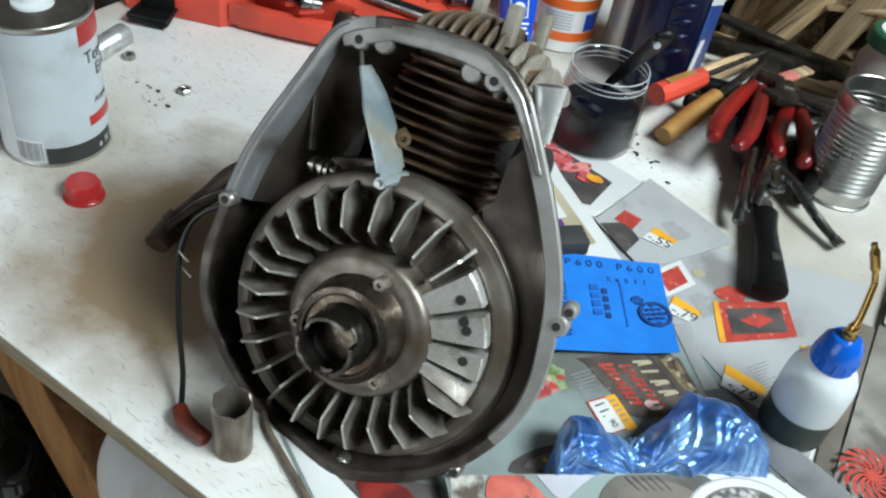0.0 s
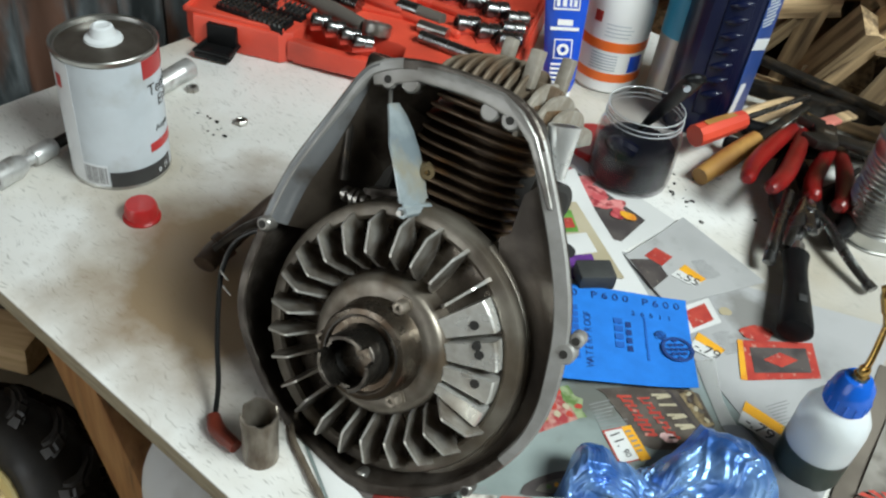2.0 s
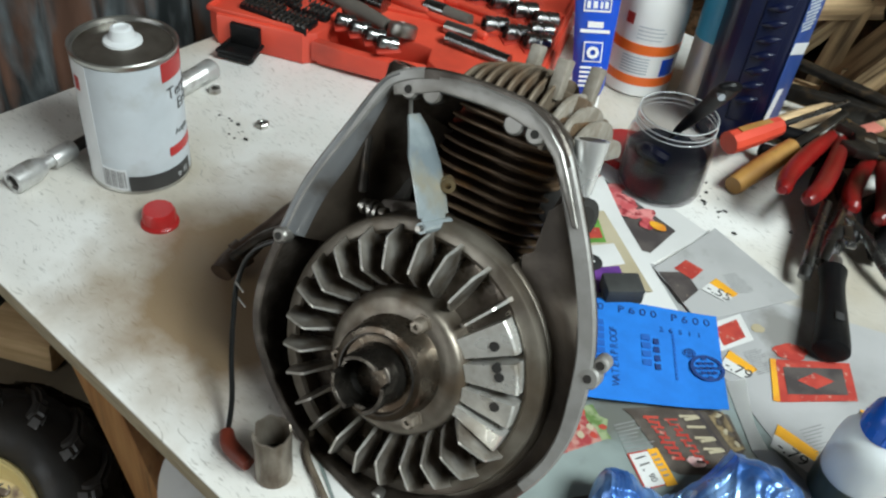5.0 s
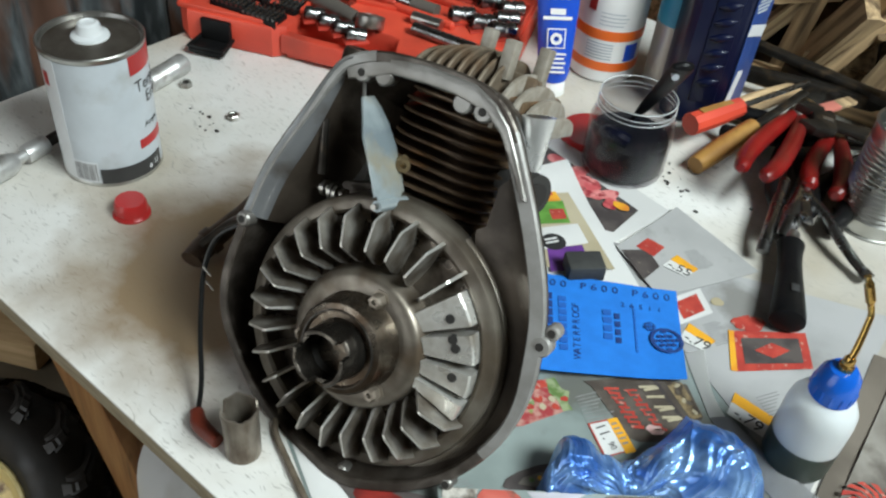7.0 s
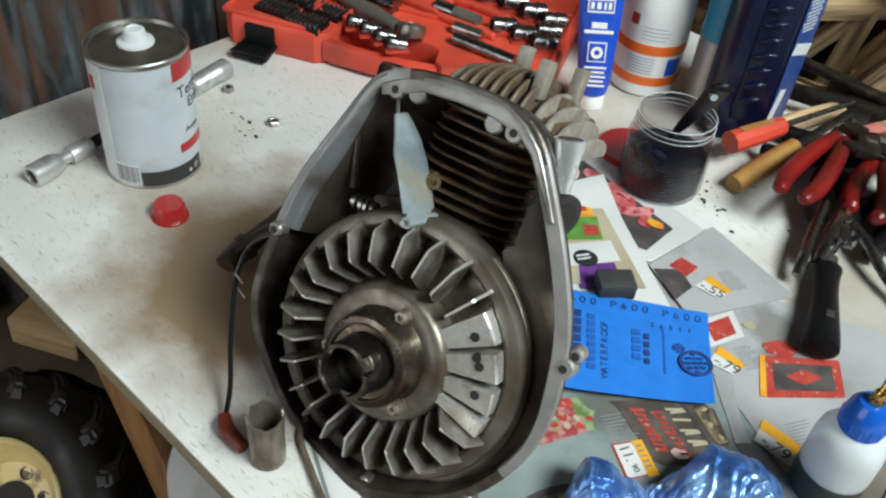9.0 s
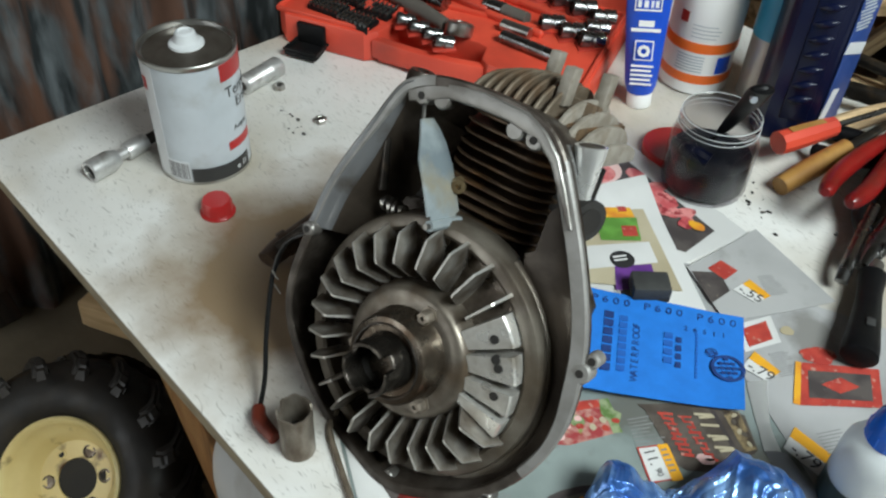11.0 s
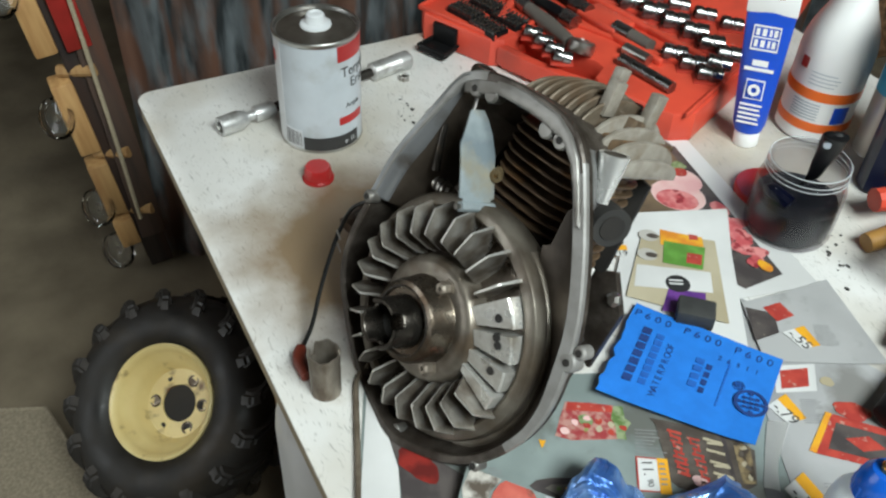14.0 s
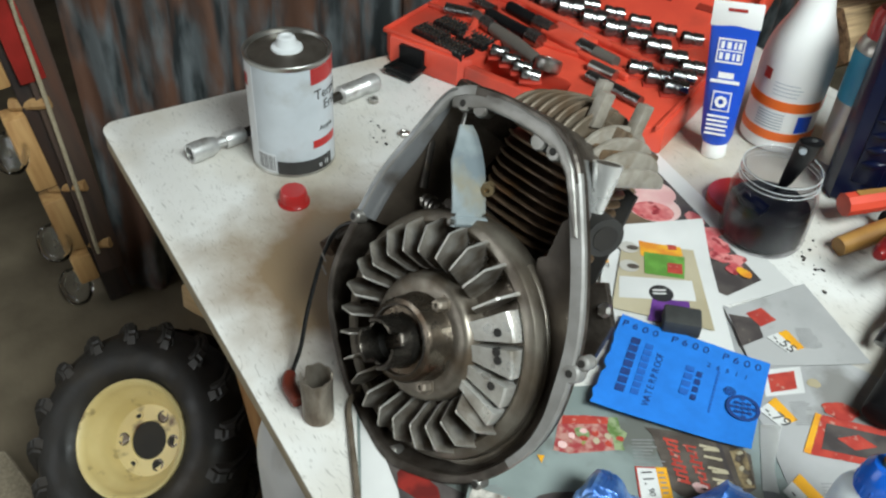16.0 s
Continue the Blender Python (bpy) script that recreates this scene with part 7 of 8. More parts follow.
for k in range(9):
    part("print_bar", bm_box(0.020 + 0.004 * (k % 3), 0.0006, 0.0022, (-0.003, -0.0020, 0.150 + 0.0045 * k), 0), M["label"], lb, "", 0)
part("white_bar", bm_box(0.035, 0.0006, 0.014, (0, -0.0020, 0.125), 0, 1, (0, 14, 0)), M["label_white"], lb, "", 0)
part("white_bar", bm_box(0.012, 0.0006, 0.05, (-0.011, -0.0020, 0.050), 0, 1, (0, 12, 0)), M["label_white"], lb, "", 0)
part("yellow_mark", bm_lathe([(0, 0), (0.006, 0), (0.006, 0.0006), (0, 0.0006)], 20, pose(0.004, -0.0018, 0.200, 90)), M["yellow"], lb, "", 0)

# ---- hand tools ----
sd = thing("screwdriver", "screwdriver with a translucent red handle", "screwdriver", pose(0.597, 0.668, TOP + 0.034, 0, 0, 0))
way = Vector((0.030, 0.090, 0.004)).normalized()


def rod(a, d, l0, l1, r, seg=12, flat=1.0):
    a = Vector(a)
    return bm_tube([a + d * l0, a + d * (l0 + l1) / 2, a + d * l1], r, seg, False, flat)


part("handle", rod((0, 0, 0), way, 0, 0.080, lambda s: 0.0135 - 0.002 * (s > 0.9) + 0.0005 * math.sin(6 * s), 10), M["casered"], sd, "orange-red faceted handle")
part("handle_print", bm_box(0.008, 0.05, 0.0012, (0.0115, 0.036, 0.0146), 0.0003, 1, (0, 0, -18)), M["orangewood"], sd)
part("shaft", rod((0, 0, 0), way, 0.078, 0.20, 0.0035), M["chrome"], sd, "chrome shaft")
chis = thing("wood_handle_tool", "chisel with a worn wooden handle", "chisel", pose(0.630, 0.630, TOP + 0.012))
w2 = Vector((0.018, 0.10, 0.014)).normalized()
part("handle", rod((0, 0, 0), w2, 0, 0.105, lambda s: 0.0108 + 0.002 * math.sin(3 * s), 14), M["orangewood"], chis, "worn wooden handle")
part("blade", rod((0, 0, 0), w2, 0.10, 0.21, 0.006, 10, 0.4), M["darksteel"], chis)


def pliers(label, m, spread, grip, length=0.115, jaw=0.06):
    ob = thing("pliers", label, "pliers", m, "pile of pliers")
    for s in (-1, 1):
        a = bm_tube([(s * 0.006, 0.0, 0), (s * (0.012 + spread * 0.4), -length * 0.35, 0.001), (s * (0.014 + spread), -length * 0.75, 0), (s * (0.010 + spread * 0.9), -length, 0)],
                    lambda t: (0.0078 + 0.0024 * math.sin(3 * t)) * (1.0 if t < 0.96 else 0.55), 14)
        part("grip", a, grip, ob, "red dipped handle" if grip == M["grip"] else "black dipped handle")
        part("jaw", bm_tube([(-s * 0.004, -0.004, 0), (-s * 0.009, 0.012, 0), (-s * 0.006, jaw * 0.6, 0), (-s * 0.003, jaw, 0)], lambda t: 0.0075 - 0.0045 * t, 8), M["darksteel"], ob)
    part("pivot", bm_lathe([(0, -0.007), (0.0085, -0.007), (0.0085, 0.007), (0.007, 0.0082), (0, 0.0082)], 20, pose(0, 0.004, 0)), M["steel"], ob)
    return ob


pliers("combination pliers with red dipped handles on a pile", pose(0.681, 0.780, TOP + 0.034, -7, 0, 6), 0.003, M["grip"], 0.185)
pliers("black-handled pliers lying under the red ones", pose(0.692, 0.748, TOP + 0.014, -3, 0, 24), 0.006, M["plastic_black"], 0.140, 0.055)
pliers("dark oily pliers at the bottom of the pile", pose(0.765, 0.745, TOP + 0.013, -3, 0, 2), 0.008, M["plastic_black"], 0.120, 0.055)
pliers("red-handled side cutters half hidden in the pile", pose(0.729, 0.790, TOP + 0.022, -6, 4, 13), 0.004, M["grip"], 0.140, 0.045)
pliers("old pliers with black handles under the pile", pose(0.705, 0.785, TOP + 0.016, 0, 0, -62), 0.012, M["plastic_black"], 0.11)
pliers("greasy dark pincers among the tools", pose(0.700, 0.735, TOP + 0.012, 0, 0, 28), 0.008, M["darksteel"], 0.085)
pliers("dark steel tongs at the back of the bench", pose(0.770, 0.838, TOP + 0.020, 0, 0, 105), 0.012, M["darksteel"], 0.13)
wr = thing("adjustable_wrench", "dark grey adjustable wrench lying on the pile", "wrench", pose(0.755, 0.795, TOP + 0.040, 0, 6, 24))
part("handle", bm_box(0.13, 0.020, 0.008, (0.03, 0, 0), 0.003), M["darksteel"], wr)
part("head", bm_plate([(-0.035, -0.02), (-0.06, -0.03), (-0.078, -0.018), (-0.062, -0.010), (-0.062, 0.010), (-0.08, 0.018), (-0.06, 0.03), (-0.035, 0.02)], -0.006, 0.006, 0.0015), M["darksteel"], wr)
part("knurl", bm_lathe([(0, -0.006), (0.007, -0.006), (0.007, 0.006), (0, 0.006)], 16, pose(-0.045, 0.0, 0.0, 0, 90)), M["steel"], wr)
saw = thing("hacksaw", "dark hacksaw blade and frame on the back of the bench", "saw", pose(0.66, 0.87, TOP + 0.03, 0, 0, 20))
part("frame", bm_box(0.26, 0.016, 0.02, (0, 0, 0.0), 0.004), M["darksteel"], saw)
part("handle", bm_tube([(-0.13, 0, 0), (-0.16, 0.01, 0.01), (-0.19, 0.0, 0.0)], 0.014, 12), M["orangewood"], saw)
hm = thing("hammer", "old hammer with wooden handle among the tools", "hammer", pose(0.625, 0.80, TOP + 0.018, 0, 0, 70))
part("handle", bm_tube([(-0.09, 0, 0), (0, 0.003, 0.002), (0.09, 0, 0.006)], lambda t: 0.010 + 0.003 * math.sin(3 * t), 12), M["split"], hm)
part("head", bm_box(0.028, 0.09, 0.026, (0.10, 0, 0.006), 0.005), M["darksteel"], hm)
pk = thing("paint_brush", "small paint brush with a pink ferrule in the tool pile", "brush", pose(0.702, 0.80, TOP + 0.048, 0, 0, -20))
part("ferrule", bm_box(0.016, 0.045, 0.006, (0, 0, 0), 0.002), mat("pink_plastic", (0.6, 0.2, 0.16), (0.5, 0.16, 0.12), rough=0.4), pk)
part("bristles", bm_box(0.016, 0.03, 0.005, (0, 0.036, 0), 0.002), M["split"], pk)

for x, y, l, w, h, a in ((0.60, 0.895, 0.10, 0.028, 0.022, 12), (0.72, 0.905, 0.12, 0.030, 0.026, 4)):
    oc = part("wood_offcut", bm_box(l, w, h, (0, 0, h / 2 + 0.0003), 0.002), M["split"], None, "", 35)
    oc.matrix_world = pose(x, y, TOP, 0, 0, a)
    tagged(oc, "rough pale wood offcut on the back of the bench", "wood", "wood offcuts")
pry = thing("pry_bar", "dark flat pry bar lying over the tools", "pry bar", pose(0.640, 0.892, TOP + 0.046, 0, 3, 3))
part("bar", bm_box(0.20, 0.018, 0.010, (0, 0, 0), 0.003), M["darksteel"], pry)
part("claw", bm_plate([(0.09, -0.010), (0.125, -0.016), (0.128, -0.004), (0.115, 0.0), (0.128, 0.004), (0.125, 0.016), (0.09, 0.010)], -0.005, 0.004, 0.001), M["darksteel"], pry)

# locking pliers with a black file handle lying across
lock = thing("locking_pliers", "chrome locking pliers with worn jaws", "pliers", pose(0, 0, TOP + 0.014))
part("lever", bm_tube([(0.752, 0.538, 0.002), (0.744, 0.565, 0.009), (0.731, 0.615, 0.012), (0.722, 0.655, 0.016)], lambda t: 0.0066 - 0.001 * t, 12, True, 0.6), M["chrome"], lock, "bright chrome lever")
part("body", bm_tube([(0.757, 0.570, 0.004), (0.752, 0.60, 0.008), (0.747, 0.640, 0.012), (0.737, 0.680, 0.016)], lambda t: 0.0085 + 0.004 * math.sin(3 * t), 12, True, 0.75), M["chrome"], lock, "worn chrome body")
part("arm", bm_tube([(0.750, 0.648, 0.012), (0.778, 0.634, 0.010), (0.803, 0.613, 0.005), (0.826, 0.598, 0.000), (0.846, 0.588, -0.004)], lambda t: 0.0072 - 0.0015 * t + (0.0012 if t > 0.9 else 0), 12, True, 0.7), M["chrome"], lock, "curved chrome arm")
part("link", bm_box(0.010, 0.046, 0.005, (0.760, 0.617, 0.018), 0.002, 2, (0, 0, 28)), M["chrome"], lock)
for x, y in ((0.752, 0.638), (0.764, 0.602), (0.744, 0.662)):
    part("rivet", bm_lathe([(0, 0), (0.006, 0), (0.0052, 0.003), (0, 0.004)], 16, pose(x, y, 0.0195)), M["chrome"], lock)
part("screw", bm_lathe([(0, 0), (0.007, 0), (0.007, 0.012), (0, 0.012)], 14, pose(0.788, 0.640, -0.006, 60, 0, 40)), M["darksteel"], lock)
fh = thing("file_handle", "thick black plastic handle lying on the leaflets", "handle", pose(0.812, 0.458, TOP + 0.0175, 0, 0, 21.5))
part("grip", bm_tube([(0, 0.0, 0.0), (0, 0.02, 0.001), (0, 0.06, 0.001), (0, 0.095, 0.0), (0, 0.118, 0.0)], lambda t: 0.0142 + 0.0024 * math.cos(5.2 * t - 0.5) - (0.005 if t < 0.02 else 0), 20, True, 0.85), M["plastic_black"], fh)
part("ferrule", bm_tube([(0, 0.116, 0), (0, 0.135, 0)], 0.009, 16, False), M["steel"], fh)
part("tang", bm_tube([(0, 0.13, 0), (0, 0.20, 0.004)], 0.0045, 8, False), M["darksteel"], fh)
part("badge", bm_box(0.008, 0.010, 0.0012, (0.002, 0.035, 0.0150), 0.0004), M["rubberblock"], fh)

# ribbed food tin and a lidded jar behind it
tin = thing("ribbed_tin", "open ribbed food tin without a label", "tin can", pose(0.812, 0.697, TOP))
prof = [(0, 0.002), (0.0375, 0.002), (0.038, 0.005), (0.0385, 0.016)]
for k in range(14):
    z = 0.019 + 0.0062 * k
    prof += [(0.0390, z), (0.0368, z + 0.0031)]
prof += [(0.0386, 0.106), (0.0386, 0.122), (0.0380, 0.122), (0.0378, 0.106), (0.0366, 0.006), (0, 0.005)]
part("body", bm_lathe(prof, 64), M["tin"], tin, "ribbed bare tin wall", 30)
for z in (0.0015, 0.1215):
    part("rolled_rim", bm_lathe([(0.0385 + 0.0016 * math.cos(0.7 * k), z + 0.0016 * math.sin(0.7 * k)) for k in range(10)], 64), M["tin"], tin, "rolled seam")
gj = thing("lidded_jar", "glass jar with a dark green lid at the back", "jar", pose(0.795, 0.878, TOP))
part("glass", bm_lathe([(0, 0), (0.034, 0), (0.036, 0.004), (0.036, 0.08), (0.031, 0.09), (0.031, 0.1), (0, 0.1)], 40), M["greycan"], gj)
glid = part("lid", bm_lathe([(0, 0.118), (0.033, 0.118), (0.0355, 0.116), (0.0355, 0.100), (0.034, 0.099), (0, 0.099)], 40), mat("green_lid", (0.02, 0.10, 0.05), (0.015, 0.07, 0.035), rough=0.35), gj, "dark green lid")
part("lid_field", bm_lathe([(0, 0.1181), (0.026, 0.1181), (0.026, 0.1186), (0, 0.1186)], 32), M["canister"], glid)

# ---- socket case ----
BOX = pose(0.002, 0.398, TOP, 0, 0, 24)
case = thing("socket_case", "open red plastic socket case with chrome sockets", "tool case", BOX)
BL, BD, BH = 0.43, 0.285, 0.042
foot = [(0.02, 0.0), (0.135, 0.0), (0.150, 0.012), (0.156, 0.040), (0.168, 0.047), (0.275, 0.047), (0.287, 0.040), (0.292, 0.012), (0.305, 0.0), (BL - 0.02, 0.0), (BL, 0.02), (BL, BD), (0.0, BD), (0.0, 0.02)]
shell = part("shell", bm_plate(foot, 0.0, BH, 0.004), M["casered"], case, "red moulded tray")
part("handle", bm_plate([(0.145, 0.004), (0.20, -0.002), (0.25, -0.002), (0.298, 0.004), (0.298, 0.018), (0.25, 0.013), (0.20, 0.013), (0.145, 0.018)], 0.006, 0.034, 0.004), M["casered"], case, "red carrying handle")
part("handle_floor", bm_box(0.14, 0.045, 0.004, (0.222, 0.028, 0.005), 0.001), M["casered"], case)
for x0 in (0.06, 0.35):
    lt = part("latch", bm_plate([(x0 - 0.022, -0.036), (x0 + 0.022, -0.036), (x0 + 0.024, -0.030), (x0 + 0.020, 0.002), (x0 - 0.020, 0.002), (x0 - 0.024, -0.030)], 0.004, 0.010, 0.002), M["plastic_black"], case, "black folded-down latch")
    part("latch_rim", bm_tube([(x0 - 0.021, 0.0, 0.012), (x0 - 0.023, -0.033, 0.012), (x0 + 0.023, -0.033, 0.012), (x0 + 0.021, 0.0, 0.012)], 0.0028, 8, False), M["plastic_black"], lt)
    part("latch_arm", bm_box(0.040, 0.008, 0.030, (x0, -0.002, 0.022), 0.002), M["plastic_black"], lt)
# raised ribs and wells of the tray
for x0, y0, x1, y1 in ((0.004, 0.004, 0.14, 0.008), (0.004, 0.110, BL - 0.004, 0.116), (0.004, 0.20, BL - 0.004, 0.206), (0.15, 0.052, 0.156, 0.11), (0.004, 0.004, 0.008, 0.28), (BL - 0.008, 0.004, BL - 0.004, 0.28)):
    part("tray_rib", bm_box(x1 - x0, y1 - y0, 0.007, ((x0 + x1) / 2, (y0 + y1) / 2, BH + 0.002), 0.0014), M["casered"], shell)
# bit blocks: rows of small black-headed bits
bit = None
for bx, by in ((0.066, 0.036), (0.076, 0.074), (0.116, 0.020), (0.126, 0.058)):
    blk = part("bit_block", bm_box(0.050, 0.030, 0.010, (0, 0, 0.001), 0.0015), M["plastic_black"], case, "black bit holder")
    blk.matrix_local = pose(bx, by, BH, 0, 0, -8)
    for k in range(14):
        if bit is None:
            o = part("bit", bm_join(bm_tube([(0, -0.006, 0), (0, 0.002, 0)], 0.0024, 6, False), bm_tube([(0, 0.002, 0), (0, 0.008, 0.001)], 0.0016, 6, False)), M["chrome"], blk, "small chrome bit")
            bit = o.data
        else:
            o = new("bit", bit)
            o.parent = blk
            tagged(o, "small chrome bit")
        o.location = (-0.021 + 0.007 * (k % 7), -0.008 + 0.015 * (k // 7), 0.0078)
# case red darkened to put shade into the socket wells
wellred = mat("shaded_red_well", (0.50, 0.045, 0.025), (0.42, 0.035, 0.02), rough=0.5, scale=20, bump=0.05)


def case_socket(x, y, r, l, ang=90.0, tilt=0.0, up=0.0):
    """A socket lying in its moulded well: chrome sleeve with a dark mouth."""
    o = part("socket", bm_lathe([(0, 0.0), (r * 0.85, 0.0), (r, 0.001), (r, l * 0.45), (r * 0.86, l * 0.5), (r * 0.86, l * 0.62), (r * 0.98, l * 0.66), (r * 0.98, l - 0.001), (r * 0.9, l), (r * 0.66, l), (r * 0.6, l - 0.004), (0, l - 0.004)], 24),
             M["chrome"], case, "chrome socket")
    o.matrix_local = pose(x - 0.5 * l * math.sin(radians(ang)), y + 0.5 * l * math.cos(radians(ang)), BH + r * 0.55 + up, 90 - tilt, 0, ang)
    part("mouth", bm_lathe([(0, l - 0.0035), (r * 0.62, l - 0.0035), (r * 0.62, l - 0.003), (0, l - 0.003)], 12), M["black"], o, "", 0)
    w = part("well_rim", bm_plate([(-r * 1.25, -l * 0.62), (r * 1.25, -l * 0.62), (r * 1.25, l * 0.62), (-r * 1.25, l * 0.62)], 0, 0.0035, 0.0015), wellred, shell)
    w.matrix_local = pose(x, y, BH - 0.001, 0, 0, ang)


for x, y in ((0.174, 0.043), (0.197, 0.034), (0.220, 0.025), (0.240, 0.014)):
    case_socket(x, y, 0.0088, 0.024, -58, 14)
for k, (x, y) in enumerate(((0.115, 0.236), (0.151, 0.230), (0.186, 0.224), (0.231, 0.214), (0.270, 0.207), (0.306, 0.202), (0.340, 0.194), (0.371, 0.180), (0.402, 0.168))):
    case_socket(x, y, 0.0178 - 0.0008 * k, 0.040 - 0.001 * k, -58, 8)
for x, y in ((0.346, 0.122), (0.376, 0.114), (0.405, 0.104), (0.402, 0.136)):
    case_socket(x, y, 0.0112, 0.032, -58, 8)
for k in range(5):
    case_socket(0.20 + 0.042 * k, 0.262 - 0.002 * k, 0.0100, 0.030, -58, 8)
# driver handle, ratchets and extension bars lying in the tray


def bar(a, b, r, m, name="extension_bar", label="", seg=14):
    a, b = Vector((*a, BH + 0.008)), Vector((*b, BH + 0.008))
    return part(name, bm_tube([a, a.lerp(b, 0.5), b], r, seg, False), m, case, label)


greygrip = mat("grey_grip", (0.12, 0.105, 0.09), (0.085, 0.075, 0.065), rough=0.55)
bar((0.040, 0.110), (0.083, 0.119), 0.0085, M["chrome"])
bar((0.086, 0.119), (0.108, 0.108), 0.0080, M["steel"])
bar((0.108, 0.108), (0.130, 0.098), 0.0105, M["chrome"])
bar((0.130, 0.098), (0.226, 0.054), lambda s: 0.0085 + 0.003 * math.sin(3 * s), greygrip, "ratchet_handle", "dark grey ratchet grip")
hd = part("ratchet_head", bm_lathe([(0, 0), (0.017, 0), (0.0185, 0.003), (0.0185, 0.014), (0.016, 0.017), (0.009, 0.018), (0.008, 0.016), (0, 0.016)], 28), M["steel"], case, "worn chrome ratchet head")
hd.matrix_local = pose(0.246, 0.047, BH + 0.002, -25, 0, 0)
bar((0.100, 0.134), (0.180, 0.112), 0.0095, M["plastic_black"], "driver_handle", "black driver handle")
bar((0.180, 0.112), (0.204, 0.105), 0.0115, M["chrome"])
bar((0.110, 0.176), (0.166, 0.158), 0.0088, M["plastic_black"], "driver_handle", "black driver handle")
bar((0.166, 0.158), (0.200, 0.147), 0.0105, M["chrome"])
bar((0.060, 0.160), (0.100, 0.150), 0.0075, M["chrome"])
bar((0.250, 0.134), (0.278, 0.127), 0.0100, M["chrome"])
bar((0.278, 0.127), (0.314, 0.117), 0.0090, greygrip, "ratchet_handle", "dark grey ratchet grip")
bar((0.30, 0.062), (0.385, 0.040), 0.0080, M["chrome"])
bar((0.290, 0.090), (0.330, 0.082), 0.0080, M["steel"])
for x, y, l, w, a in ((0.225, 0.150, 0.075, 0.045, -14), (0.19, 0.19, 0.20, 0.012, -14), (0.33, 0.155, 0.11, 0.010, -14), (0.10, 0.095, 0.012, 0.10, 20), (0.30, 0.105, 0.09, 0.009, -14)):
    hump = part("tray_hump", bm_box(l, w, 0.012, (0, 0, 0.004), 0.004, 3), M["casered"], shell)
    hump.matrix_local = pose(x, y, BH, 0, 0, a)
# the lid, swung open behind
lidp = part("lid", bm_box(BL, 0.235, 0.006, (BL / 2, BD + 0.115, 0.070), 0.002, 2, (23.5, 0, 0)), M["casered"], case, "open red lid leaning back")
for x0 in (0.004, BL - 0.004):
    part("lid_wall", bm_box(0.008, 0.235, 0.034, (x0, BD + 0.108, 0.084), 0.002, 2, (23.5, 0, 0)), M["casered"], lidp)
part("lid_wall", bm_box(BL, 0.008, 0.034, (BL / 2, BD + 0.215, 0.131), 0.002, 2, (23.5, 0, 0)), M["casered"], lidp)
# lid recesses drawn as boxes in a red darkened for shade
for x0 in (0.05, 0.16, 0.27, 0.36):
    part("lid_recess", bm_box(0.05, 0.012, 0.003, (x0, BD + 0.07, 0.0555), 0.001, 1, (23.5, 0, 0)), mat("shaded_red_recess", (0.3, 0.03, 0.015), (0.25, 0.02, 0.01), rough=0.5), lidp)

# ---- dirt crumbs on the bench ----
crumbs = bmesh.new()
rg = random.Random(11)
for cx, cy, n, sp in ((0.168, 0.312, 6, 0.008), (0.192, 0.298, 5, 0.008), (0.610, 0.612, 14, 0.022), (0.632, 0.600, 8, 0.015), (0.50, 0.30, 3, 0.05), (0.70, 0.62, 4, 0.04)):
    for k in range(n):
        r = rg.uniform(0.0006, 0.0022)
        bmesh.ops.create_icosphere(crumbs, subdivisions=1, radius=r, matrix=pose(cx + rg.gauss(0, sp), cy + rg.gauss(0, sp), TOP + r * 0.35) @ Matrix.Diagonal((rg.uniform(0.8, 2.2), 1, 0.5, 1)))
tagged(part("dirt_crumbs", crumbs, M["black"]), "small black crumbs of dirt scattered on the bench", "dirt", "", "stuff")

# ---- under the bench ----
canister = thing("plastic_canister", "milky white plastic canister under the bench", "canister", pose(0.440, 0.098, FLOOR, 0, 0, -4))
bm = bm_box(0.20, 0.15, 0.57, (0, 0, 0.285), 0.07, 8)
for v in bm.verts:
    v.co.z += 0.012 * math.sin(v.co.x * 40) * (v.co.z > 0.3)
part("body", bm, M["canister"], canister)
part("handle", bm_tube([(-0.03, 0.02, 0.56), (-0.02, 0.02, 0.58), (0.0, 0.02, 0.586), (0.02, 0.02, 0.58), (0.03, 0.02, 0.56)], 0.009, 12), M["canister"], canister, "moulded carrying handle")
part("cap", bm_lathe([(0, 0.54), (0.022, 0.54), (0.022, 0.578), (0, 0.58)], 28, pose(0.05, 0.03, 0)), M["white"], canister)
chunk = thing("wood_chunk", "pale split wood chunk lying on the floor", "firewood", pose(-0.365, 0.215, FLOOR, 0, 0, 30))
bm = bm_box(0.15, 0.09, 0.07, (0, 0, 0.036), 0.012, 2)
for v in bm.verts:
    v.co += Vector((0.012, 0.012, 0.0)) * noise.noise(v.co * 25)
part("body", bm, M["chunkwood"], chunk)

# wheel leaning back under the corner of the bench
axis = Vector((0.36, -0.52, 0.775)).normalized()
wheel = thing("wheel", "tractor-pattern tyre on a cream steel rim leaning by the bench", "wheel",
              Matrix.Translation(Vector((0.0745, -0.078, 0.2498)) + Vector((0.004, 0.004, 0.004))) @ axis.to_track_quat("Z", "Y").to_matrix().to_4x4() @ Matrix.Diagonal((0.925, 0.925, 0.925, 1)))
RR = 0.097
prof = [(RR - 0.006, -0.012), (RR + 0.002, -0.004), (RR + 0.008, 0.004), (RR + 0.020, 0.012), (0.140, 0.014), (0.168, 0.004), (0.184, -0.014), (0.190, -0.06), (0.184, -0.115), (0.168, -0.138), (0.13, -0.146), (RR, -0.13)]
tyre = part("tyre", bm_lathe(prof, 72), M["tyre"], wheel, "dusty black lugged tyre")
lug = None
